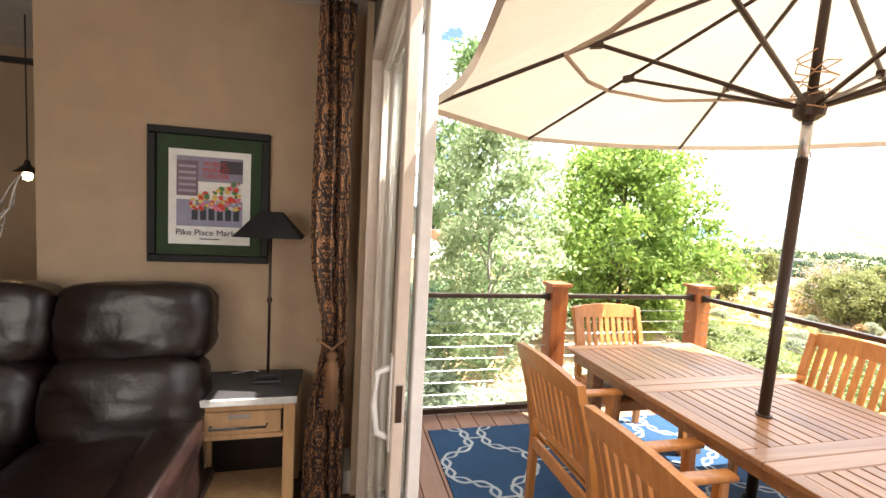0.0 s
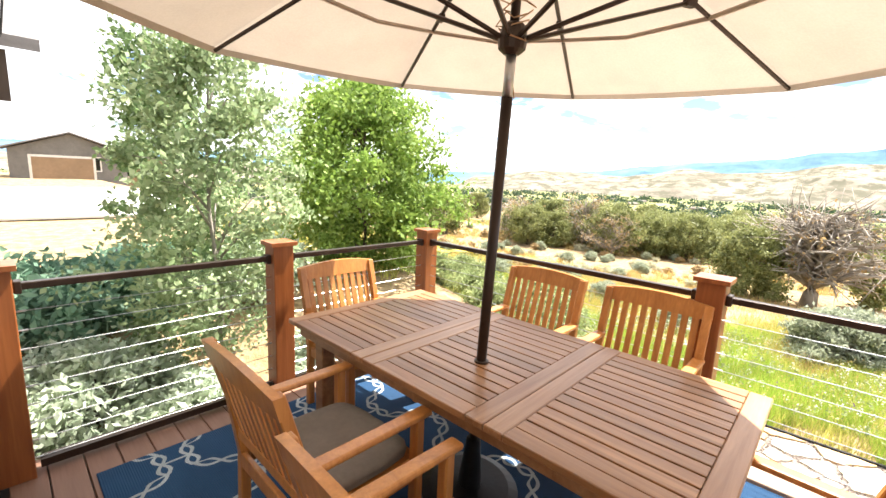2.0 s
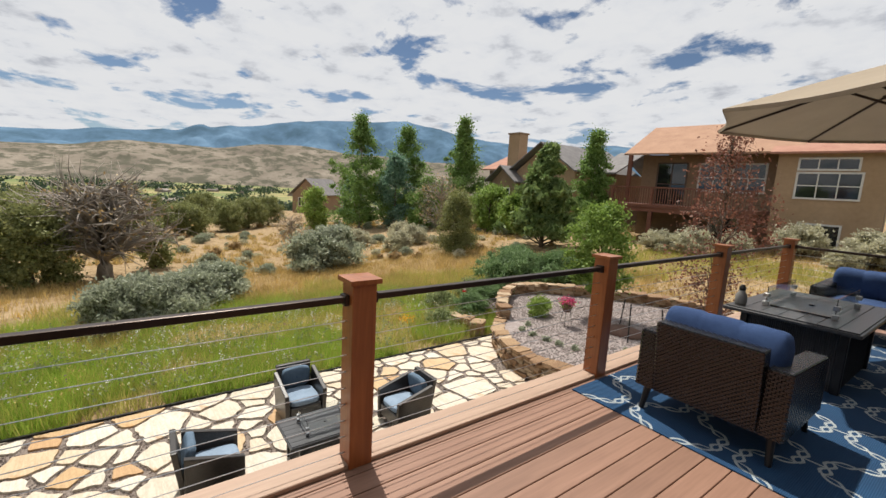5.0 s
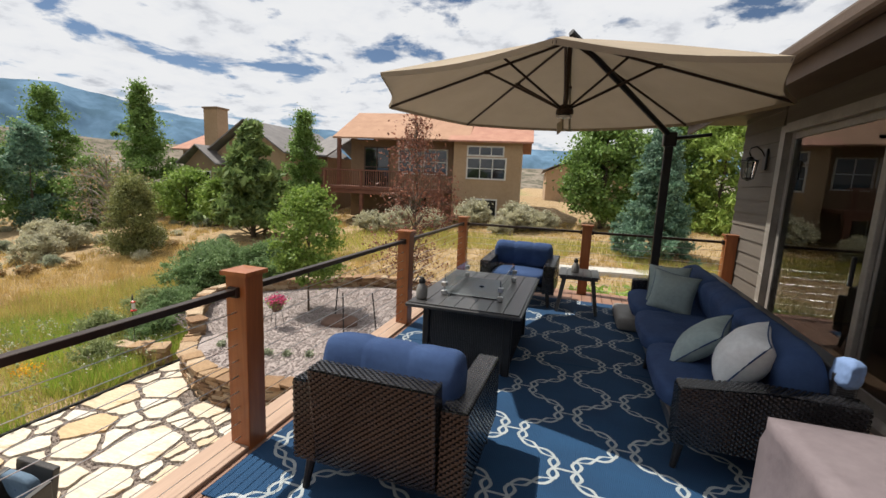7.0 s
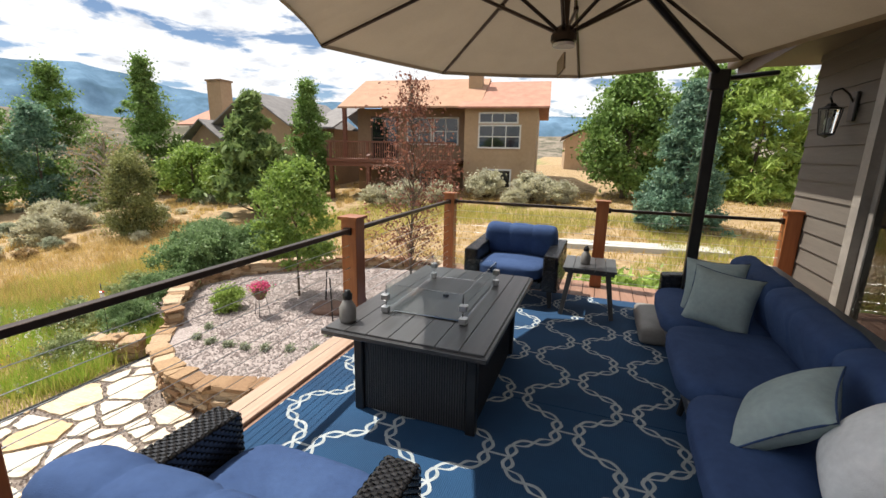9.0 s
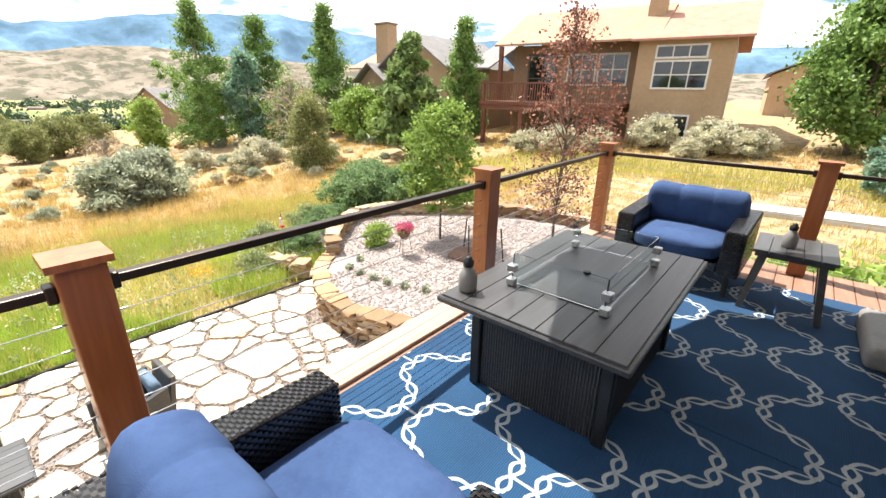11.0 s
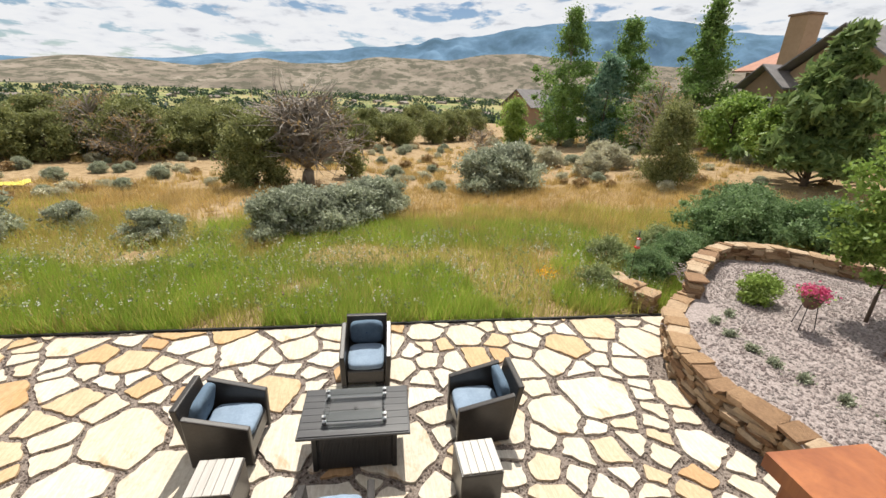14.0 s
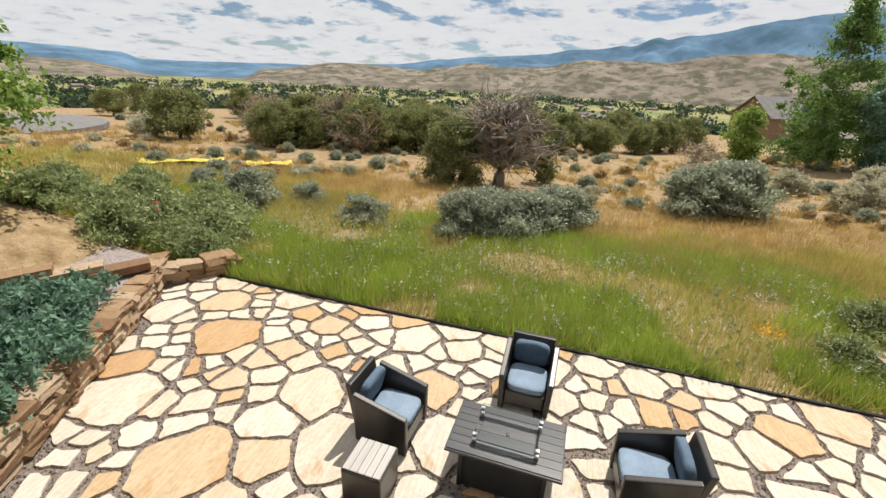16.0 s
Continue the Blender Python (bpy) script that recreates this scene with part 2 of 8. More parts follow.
M["bark"] = plain("grey_brown_bark", (0.09, 0.065, 0.045), (0.17, 0.13, 0.1), 0.95, 6.0, (1, 1, 0.25), 0.8, 25)
M["pale_bark"] = plain("pale_bark", (0.25, 0.22, 0.18), (0.38, 0.34, 0.29), 0.9, 6.0, (1, 1, 0.25), 0.5, 25)
M["twig_grey"] = plain("grey_dead_twigs", (0.25, 0.215, 0.18), (0.42, 0.37, 0.32), 0.95, 3.0, bump=0.2)
M["concrete"] = plain("pale_concrete", (0.42, 0.4, 0.37), (0.52, 0.5, 0.46), 0.9, 1.5, bump=0.4, bump_scale=30)
M["asphalt"] = plain("grey_asphalt", (0.16, 0.15, 0.15), (0.22, 0.21, 0.2), 0.9, 2.0, bump=0.4, bump_scale=60)
M["orange_flower"] = leaf_mat("orange_petals", (0.75, 0.33, 0.02), (0.85, 0.55, 0.03))
M["white_flower"] = leaf_mat("white_petals", (0.65, 0.65, 0.6), (0.8, 0.8, 0.78))
M["pink_flower"] = leaf_mat("pink_petals", (0.62, 0.06, 0.2), (0.8, 0.2, 0.36))
M["purple_flower"] = leaf_mat("purple_petals", (0.12, 0.05, 0.16), (0.25, 0.1, 0.3))
M["red_glass"] = plain("red_feeder_plastic", (0.5, 0.03, 0.02), (0.62, 0.06, 0.04), 0.25, 5.0, bump=0)
M["clay"] = plain("brown_pot", (0.12, 0.07, 0.05), (0.19, 0.11, 0.08), 0.8, 6.0)
M["yellow_net"] = plain("yellow_netting", (0.6, 0.48, 0.06), (0.75, 0.62, 0.12), 0.8, 6.0)
M["grey_plastic"] = plain("grey_plastic", (0.17, 0.16, 0.15), (0.22, 0.21, 0.2), 0.5, 6.0)
M["silver"] = plain("brushed_silver", (0.5, 0.5, 0.5), (0.62, 0.62, 0.62), 0.3, 6.0, metal=0.9, bump=0.05)
for key, dark, light in (("leaf_green", (0.11, 0.19, 0.045), (0.27, 0.41, 0.12)), ("leaf_bright", (0.14, 0.235, 0.045), (0.34, 0.46, 0.11)),
                         ("leaf_silver", (0.22, 0.31, 0.14), (0.50, 0.58, 0.36)), ("leaf_pine", (0.11, 0.18, 0.06), (0.29, 0.38, 0.14)),
                         ("leaf_juniper", (0.14, 0.165, 0.06), (0.36, 0.37, 0.15)), ("leaf_spruce", (0.09, 0.18, 0.125), (0.25, 0.39, 0.28)),
                         ("leaf_sage", (0.24, 0.27, 0.19), (0.54, 0.57, 0.43)), ("leaf_red", (0.15, 0.06, 0.045), (0.36, 0.16, 0.11)),
                         ("leaf_rabbit", (0.48, 0.46, 0.32), (0.66, 0.63, 0.48)), ("leaf_dry", (0.312, 0.208, 0.104), (0.546, 0.390, 0.195)),
                         ("leaf_bluegreen", (0.12, 0.20, 0.08), (0.28, 0.40, 0.18)), ("leaf_willow", (0.224, 0.320, 0.064), (0.416, 0.544, 0.144)),
                         ("grass_green", (0.23, 0.36, 0.045), (0.47, 0.62, 0.11)), ("grass_dry", (0.442, 0.312, 0.117), (0.728, 0.546, 0.234)),
                         ("grass_mid", (0.330, 0.346, 0.083), (0.627, 0.577, 0.165)), ("leaf_far", (0.035, 0.06, 0.035), (0.07, 0.11, 0.06)), ("leaf_weed", (0.22, 0.28, 0.12), (0.42, 0.46, 0.22)),
                         ("leaf_glare_pale", (0.390, 0.468, 0.338), (0.715, 0.780, 0.650))):
    M[key] = leaf_mat(key, dark, light)


def wicker_material(name, dark, light, wide=0.034, high=0.0125):
    """Flat strands woven over and under, laid out on whichever way a face looks."""
    m, n, l, b = material(name, 0.32)
    t = n.new("ShaderNodeTexCoord")
    sp, nn = n.new("ShaderNodeSeparateXYZ"), n.new("ShaderNodeSeparateXYZ")
    l.new(t.outputs["Object"], sp.inputs[0])
    l.new(t.outputs["Normal"], nn.inputs[0])

    def mth(op, p, q):
        k = n.new("ShaderNodeMath")
        k.operation = op
        for i, v in enumerate((p, q)):
            if isinstance(v, (int, float)):
                k.inputs[i].default_value = v
            elif v is not None:
                l.new(v, k.inputs[i])
        return k.outputs[0]
    flat = mth("GREATER_THAN", mth("ABSOLUTE", nn.outputs[2], None), 0.6)
    side = n.new("ShaderNodeCombineXYZ")
    l.new(mth("ADD", sp.outputs[0], sp.outputs[1]), side.inputs[0])
    l.new(sp.outputs[2], side.inputs[1])
    top = n.new("ShaderNodeCombineXYZ")
    l.new(sp.outputs[0], top.inputs[0])
    l.new(sp.outputs[1], top.inputs[1])
    br = n.new("ShaderNodeTexBrick")
    l.new(mixed(n, l, side.outputs[0], top.outputs[0], flat), br.inputs["Vector"])
    for key, val in (("Scale", 1.0), ("Brick Width", wide), ("Row Height", high), ("Mortar Size", high * 0.21), ("Mortar Smooth", 0.7), ("Bias", 0.0)):
        br.inputs[key].default_value = val
    br.inputs["Color1"].default_value = (*light, 1)
    br.inputs["Color2"].default_value = (*[(p * 0.6 + q * 0.4) for p, q in zip(light, dark)], 1)
    br.inputs["Mortar"].default_value = (*dark, 1)
    l.new(mixed(n, l, br.outputs["Color"], ramp(n, l, noise_tex(n, l, 4.0), [(0.3, (0.7, 0.7, 0.7)), (0.7, (1.0, 1.0, 1.0))]), 1.0, "MULTIPLY"), b.inputs["Base Color"])
    add_bump(n, l, b, br.outputs["Fac"], -1.0, 0.006)
    return m


M["wicker"] = wicker_material("black_wicker", (0.003, 0.003, 0.004), (0.08, 0.08, 0.088))
M["strand"] = plain("glossy_black_strands", (0.006, 0.006, 0.007), (0.032, 0.032, 0.036), 0.2, 25.0, bump=0.1, bump_scale=200, per_island=0.35, spec=0.7)
M["woven_panel"] = wicker_material("dark_fine_woven_panel", (0.012, 0.012, 0.013), (0.085, 0.085, 0.09), 0.012, 0.008)
M["wicker_grey"] = wicker_material("grey_brown_wicker", (0.014, 0.012, 0.011), (0.065, 0.056, 0.05))


def canopy_material(name, col, through=0.38):
    m, n, l, b = material(name, 0.9)
    v = coords(n, l)
    c = ramp(n, l, noise_tex(n, l, 3.0, 5, v), [(0.3, tuple(q * 0.88 for q in col)), (0.7, col)])
    c = mixed(n, l, c, ramp(n, l, noise_tex(n, l, 90.0, 2, v), [(0.3, (0.85, 0.85, 0.85)), (0.7, (1.0, 1.0, 1.0))]), 0.5, "MULTIPLY")
    l.new(c, b.inputs["Base Color"])
    t = n.new("ShaderNodeBsdfTranslucent")
    l.new(c, t.inputs["Color"])
    mx = n.new("ShaderNodeMixShader")
    mx.inputs[0].default_value = through
    l.new(b.outputs[0], mx.inputs[1])
    l.new(t.outputs[0], mx.inputs[2])
    l.new(mx.outputs[0], n["Material Output"].inputs[0])
    return m


M["canopy"] = canopy_material("cream_canopy_cloth", (0.50, 0.41, 0.33), 0.26)
M["canopy_tan"] = canopy_material("tan_canopy_cloth", (0.36, 0.29, 0.21), 0.13)


def rug_material():
    """Blue rug with a woven ogee chain: pairs of pale waves that cross one another, joined by cross links."""
    m, n, l, b = material("blue_trellis_rug", 0.95)
    t = n.new("ShaderNodeTexCoord")
    sp = n.new("ShaderNodeSeparateXYZ")
    l.new(t.outputs["Object"], sp.inputs[0])

    def mth(op, a, b2=None, c2=None):
        q = n.new("ShaderNodeMath")
        q.operation = op
        for i, v in enumerate((a, b2, c2)):
            if v is None:
                continue
            if isinstance(v, (int, float)):
                q.inputs[i].default_value = v
            else:
                l.new(v, q.inputs[i])
        return q.outputs[0]

    # Twisted pairs of strands zigzag between columns; short bars tie neighbours where they come close.
    P, Q, X0, Y0 = 0.70, 0.66, 1.81, -5.72
    u = mth("DIVIDE", mth("SUBTRACT", sp.outputs[1], Y0), Q)
    x = mth("SUBTRACT", sp.outputs[0], X0)
    sine = mth("SINE", mth("MULTIPLY", u, 2 * math.pi))
    wave = mth("MULTIPLY", mth("COSINE", mth("MULTIPLY", u, 2 * math.pi)), 0.19)
    wide = mth("MINIMUM", mth("MAXIMUM", wave, -0.108), 0.108)
    steep = mth("DIVIDE", mth("SUBTRACT", mth("ABSOLUTE", sine), 0.70), 0.2)
    steep = mth("MINIMUM", mth("MAXIMUM", steep, 0.0), 1.0)
    pat = None
    for side in (1, -1):
        base = mth("ADD", mth("MULTIPLY", wide, -side), side * P / 4)
        d = mth("SUBTRACT", mth("FRACT", mth("ADD", mth("DIVIDE", mth("SUBTRACT", x, base), P), 0.5)), 0.5)
        d = mth("MULTIPLY", d, P)
        lean = mth("MULTIPLY", mth("MULTIPLY", steep, mth("SIGN", sine)), side)
        along = mth("ADD", u, mth("MULTIPLY", mth("MULTIPLY", d, lean), 0.443 / Q))
        off = mth("MULTIPLY", d, mth("SUBTRACT", 1.0, mth("MULTIPLY", steep, 0.483)))
        turn = mth("SUBTRACT", along, mth("MULTIPLY", mth("SINE", mth("MULTIPLY", along, 4 * math.pi)), 0.32 / (4 * math.pi)))
        twist = mth("MULTIPLY", mth("SINE", mth("MULTIPLY", turn, 8 * math.pi)), 0.027)
        for sgn in (1, -1):
            hit = mth("LESS_THAN", mth("ABSOLUTE", mth("SUBTRACT", off, mth("MULTIPLY", twist, sgn))), 0.0105)
            pat = hit if pat is None else mth("MAXIMUM", pat, hit)
    for ox, oy in ((0.0, 0.0), (0.5, 0.5)):
        gx = mth("ABSOLUTE", mth("SUBTRACT", mth("FRACT", mth("ADD", mth("DIVIDE", x, P), ox + 0.5)), 0.5))
        gy = mth("ABSOLUTE", mth("SUBTRACT", mth("FRACT", mth("ADD", u, oy + 0.5)), 0.5))
        bar = mth("MULTIPLY", mth("LESS_THAN", gx, 0.072 / P), mth("LESS_THAN", gy, 0.008 / Q))
        pat = mth("MAXIMUM", pat, bar)
    blue = ramp(n, l, noise_tex(n, l, 5.0, 4), [(0.3, (0.004, 0.032, 0.085)), (0.7, (0.007, 0.05, 0.125))])
    pale = ramp(n, l, noise_tex(n, l, 30.0, 3), [(0.3, (0.26, 0.29, 0.30)), (0.7, (0.40, 0.43, 0.44))])
    l.new(mixed(n, l, blue, pale, pat), b.inputs["Base Color"])
    rib = n.new("ShaderNodeTexWave")
    rib.inputs["Scale"].default_value = 30
    rib.bands_direction = "X"
    l.new(t.outputs["Object"], rib.inputs["Vector"])
    add_bump(n, l, b, rib.outputs["Fac"], 0.5, 0.004)
    return m


M["rug"] = rug_material()


# ---- building blocks ----
def mesh_from(name, verts, faces, mat_, smooth=False):
    me = bpy.data.meshes.new(name)
    me.from_pydata([tuple(v) for v in verts], [], [tuple(f) for f in faces])
    me.materials.append(mat_)
    if smooth:
        me.polygons.foreach_set("use_smooth", [True] * len(me.polygons))
    me.update()
    return me


def part(name, bm, mat_, parent=None, label="", smooth=False, m=None):
    """One mesh object from a bmesh, under its thing."""
    me = bpy.data.meshes.new(name)
    bmesh.ops.recalc_face_normals(bm, faces=bm.faces)
    if smooth:
        for f in bm.faces:
            f.smooth = True
    bm.to_mesh(me)
    bm.free()
    me.materials.append(mat_)
    ob = new(name, me)
    if parent is not None:
        ob.parent = parent
    if m is not None:
        ob.matrix_basis = m
    return tagged(ob, label)


def thing(name, x, y, z, rz, label, category, group=""):
    e = new(name)
    e.matrix_basis = pose(x, y, z, 0, 0, rz)
    e.empty_display_size = 0.1
    return tagged(e, label, category, group)


def add_box(bm, x0, x1, y0, y1, z0, z1, bevel=0.0, segs=1, m=None):
    r = bmesh.ops.create_cube(bm, size=1.0)
    vs = r["verts"]
    bmesh.ops.scale(bm, vec=(x1 - x0, y1 - y0, z1 - z0), verts=vs)
    bmesh.ops.translate(bm, vec=((x0 + x1) / 2, (y0 + y1) / 2, (z0 + z1) / 2), verts=vs)
    if bevel:
        es = list({e for v in vs for e in v.link_edges})
        r = bmesh.ops.bevel(bm, geom=es, offset=bevel, segments=segs, affect="EDGES", profile=0.5)
        vs = list({v for f in r["faces"] for v in f.verts} | {v for v in vs if v.is_valid})
    if m is not None:
        bmesh.ops.transform(bm, matrix=m, verts=vs)
    return vs


def box(x0, x1, y0, y1, z0, z1, bevel=0.0, segs=1):
    bm = bmesh.new()
    add_box(bm, x0, x1, y0, y1, z0, z1, bevel, segs)
    return bm


def add_rod(bm, a, b, r0, r1=None, n=10, caps=True):
    a, b = Vector(a), Vector(b)
    d = b - a
    m = Matrix.Translation((a + b) / 2) @ d.to_track_quat("Z", "Y").to_matrix().to_4x4()
    bmesh.ops.create_cone(bm, cap_ends=caps, segments=n, radius1=r0, radius2=r0 if r1 is None else r1, depth=d.length, matrix=m)


def rod(a, b, r0, r1=None, n=10):
    bm = bmesh.new()
    add_rod(bm, a, b, r0, r1, n)
    return bm


def add_tube(bm, pts, radii, n=8):
    """A bent, tapering tube through the points."""
    rings = []
    for i, p in enumerate(pts):
        p = Vector(p)
        d = (Vector(pts[min(i + 1, len(pts) - 1)]) - Vector(pts[max(i - 1, 0)])).normalized()
        q = d.to_track_quat("Z", "Y")
        r = radii[i] if isinstance(radii, (list, tuple)) else radii
        rings.append([bm.verts.new(p + q @ Vector((r * math.cos(2 * math.pi * k / n), r * math.sin(2 * math.pi * k / n), 0))) for k in range(n)])
    for a, b in zip(rings, rings[1:]):
        for k in range(n):
            bm.faces.new((a[k], a[(k + 1) % n], b[(k + 1) % n], b[k]))
    bm.faces.new(rings[0][::-1])
    bm.faces.new(rings[-1])


def lathe(profile, n=20):
    bm = bmesh.new()
    rings = [[bm.verts.new((max(r, 1e-4) * math.cos(2 * math.pi * k / n), max(r, 1e-4) * math.sin(2 * math.pi * k / n), z)) for k in range(n)] for r, z in profile]
    for a, b in zip(rings, rings[1:]):
        for k in range(n):
            bm.faces.new((a[k], a[(k + 1) % n], b[(k + 1) % n], b[k]))
    bm.faces.new(rings[0][::-1])
    bm.faces.new(rings[-1])
    return bm


def cushion(w, d, h, puff=0.03, n=10, rnd=0.05, m=None):
    """A soft block with rounded edges, crowned top and slight creases."""
    bm = bmesh.new()
    bmesh.ops.create_cube(bm, size=1.0)
    bmesh.ops.subdivide_edges(bm, edges=bm.edges[:], cuts=n, use_grid_fill=True)
    for v in bm.verts:
        x, y, z = v.co * 2
        e = 5.0
        k = (abs(x) ** e + abs(y) ** e + abs(z) ** e) ** (1 / e)
        x, y, z = x / k, y / k, z / k
        cr = puff * (1 - x * x) * (1 - y * y)
        w2 = 0.006 * noise.noise(Vector((x * 3, y * 3, z * 2 + w * 7)))
        v.co = Vector((x * (w / 2 + w2), y * (d / 2 + w2), z * (h / 2 + cr + w2)))
    if m is not None:
        bm.transform(m)
    return bm


def roll_cushion(w, d, h, m=None, tucks=(-0.34, 0.3)):
    """A long stuffed back cushion: level top, rounded ends and a few shallow tucks."""
    bm = bmesh.new()
    nu, nv = 40, 28
    rows = []
    for i in range(nu + 1):
        u = -1 + 2 * i / nu
        end = (1 - abs(u) ** 14) ** 0.5 if abs(u) < 1 else 0.0
        k = (0.60 + 0.40 * end) if abs(u) < 1 else 0.60
        for c in tucks:
            k *= 1 - 0.045 * math.exp(-((u - c) / 0.025) ** 2)
        k *= 1 + 0.012 * math.sin(u * 9 + w)
        row = []
        for j in range(nv):
            a = 2 * math.pi * j / nv
            c, s = math.cos(a), math.sin(a)
            e = (abs(c) ** 3.2 + abs(s) ** 3.2) ** (-1 / 3.2)
            wr = 1 + 0.03 * noise.noise(Vector((u * 5, c * 2.2, s * 2.2 + w * 5)))
            row.append(bm.verts.new((u * w / 2 * (1 - 0.0 * e), c * e * d / 2 * k * wr, s * e * h / 2 * k * wr)))
        rows.append(row)
    for a, b in zip(rows, rows[1:]):
        for j in range(nv):
            bm.faces.new((a[j], a[(j + 1) % nv], b[(j + 1) % nv], b[j]))
    for row, sx in ((rows[0], -1), (rows[-1], 1)):
        c = bm.verts.new((sx * (w / 2 + 0.012), 0, 0))
        for j in range(nv):
            f = (row[j], c, row[(j + 1) % nv]) if sx > 0 else (row[(j + 1) % nv], c, row[j])
            bm.faces.new(f)
    bmesh.ops.recalc_face_normals(bm, faces=bm.faces[:])
    if m is not None:
        bm.transform(m)
    return bm


def slab_poly(pts, z0, z1, inset_top=0.0):
    """A prism over a polygon."""
    bm = bmesh.new()
    cx, cy = sum(p[0] for p in pts) / len(pts), sum(p[1] for p in pts) / len(pts)
    lo = [bm.verts.new((x, y, z0)) for x, y in pts]
    hi = [bm.verts.new((x + (cx - x) * inset_top, y + (cy - y) * inset_top, z1)) for x, y in pts]
    bm.faces.new(hi)
    bm.faces.new(lo[::-1])
    for i in range(len(pts)):
        j = (i + 1) % len(pts)
        bm.faces.new((lo[i], lo[j], hi[j], hi[i]))
    return bm


def smooth(a, b, v):
    t = min(1.0, max(0.0, (v - a) / (b - a)))
    return t * t * (3 - 2 * t)


def ground_z(x, y):
    """Height of the natural ground round the house."""
    r = math.hypot(x - 4, y)
    z = -2.82 - 0.05 * min(max(0.0, x - 13), 45)
    z += 0.085 * min(max(0.0, -y - 10), 34) * smooth(70, 45, x)
    z += 1.6 * smooth(4.5, 9.5, y) * smooth(12.5, 9, x)
    z += 1.0 * smooth(15, 55, y) * smooth(30, 12, x)
    z -= 38 * smooth(65, 420, r) * smooth(-60, 60, x + 0.15 * y)
    return z


# ---- ground and distance ----
PATIO_X1, PATIO_Y0, PATIO_Y1, PATIO_Z = 10.6, -9.4, 5.2, -2.8


def ground_material():
    m, n, l, b = material("meadow_and_dry_ground", 0.95, spec=0.2)
    g = n.new("ShaderNodeNewGeometry")
    sp = n.new("ShaderNodeSeparateXYZ")
    l.new(g.outputs["Position"], sp.inputs[0])
    big = noise_tex(n, l, 0.35, 6, g.outputs["Position"])
    mid = noise_tex(n, l, 2.5, 6, g.outputs["Position"], 0.65)
    fine = noise_tex(n, l, 30.0, 3, g.outputs["Position"])
    dry = ramp(n, l, mid, [(0.3, (0.20, 0.13, 0.065)), (0.5, (0.34, 0.24, 0.13)), (0.68, (0.45, 0.33, 0.20))])
    green = ramp(n, l, mid, [(0.3, (0.10, 0.14, 0.025)), (0.6, (0.24, 0.29, 0.06)), (0.75, (0.36, 0.34, 0.10))])

    def mth(op, a, c):
        q = n.new("ShaderNodeMath")
        q.operation, q.use_clamp = op, op == "MULTIPLY"
        for i, v in enumerate((a, c)):
            if isinstance(v, (int, float)):
                q.inputs[i].default_value = v
            else:
                l.new(v, q.inputs[i])
        return q.outputs[0]

    # a wet strip beside the patio, about five metres wide
    edge = mth("ADD", mth("SUBTRACT", sp.outputs[0], 15.0), mth("MULTIPLY", mth("SUBTRACT", big, 0.5), 9.0))
    for a, c in ((mth("MULTIPLY", sp.outputs[1], -1.0), -14.5), (mth("MULTIPLY", sp.outputs[0], -1.0), 9.8), (sp.outputs[1], -14.0)):
        edge = mth("MAXIMUM", edge, mth("ADD", a, c))
    col = mixed(n, l, green, dry, mth("MULTIPLY", edge, 0.6))
    # fields of the valley floor, far off
    vz = mth("MULTIPLY", mth("SUBTRACT", -10.0, sp.outputs[2]), 0.1)
    far = noise_tex(n, l, 0.006, 3, g.outputs["Position"])
    field = ramp(n, l, far, [(0.38, (0.13, 0.16, 0.055)), (0.47, (0.24, 0.25, 0.09)), (0.5, (0.36, 0.29, 0.14)), (0.6, (0.16, 0.2, 0.07))])
    col = mixed(n, l, col, field, vz)
    col = mixed(n, l, col, ramp(n, l, fine, [(0.3, (0.7, 0.7, 0.7)), (0.7, (1.05, 1.05, 1.05))]), 0.7, "MULTIPLY")
    l.new(col, b.inputs["Base Color"])
    add_bump(n, l, b, mid, 0.8, 0.15)
    return m


def build_ground():
    cx, cy = 6.0, -2.0
    radii = [0.0] + [1.2 * 1.055 ** i for i in range(150)]
    radii = [r for r in radii if r < 2700] + [2700]
    na = 160
    verts, faces = [(cx, cy, ground_z(cx, cy) - 0.2)], []
    for r in radii[1:]:
        for k in range(na):
            a = 2 * math.pi * k / na
            x, y = cx + r * math.cos(a), cy + r * math.sin(a)
            z = ground_z(x, y) + 0.12 * noise.noise(Vector((x * 0.25, y * 0.25, 0)))
            if x < PATIO_X1 + 0.3 and -18 < y < 9:
                z = min(z, -2.9) if y < 5.5 else z
            elif x < PATIO_X1 + 1.2:
                z -= 0.05
            verts.append((x, y, z))
    for k in range(na):
        faces.append((0, 1 + k, 1 + (k + 1) % na))
    for i in range(len(radii) - 2):
        o = 1 + i * na
        for k in range(na):
            faces.append((o + k, o + na + k, o + na + (k + 1) % na, o + (k + 1) % na))
    ob = new("ground", mesh_from("ground", verts, faces, ground_material(), True))
    tagged(ob, "dry grassland falling away to a green valley floor", "ground", kind="structure")


build_ground()


def profile(points, a):
    """Height over the horizon, in degrees, at a bearing, from (bearing, height) pairs in falling order."""
    if a >= points[0][0]:
        return points[0][1]
    for (a0, h0), (a1, h1) in zip(points, points[1:]):
        if a1 <= a <= a0:
            t = (a0 - a) / (a0 - a1)
            t = t * t * (3 - 2 * t)
            return h0 + (h1 - h0) * t
    return points[-1][1]


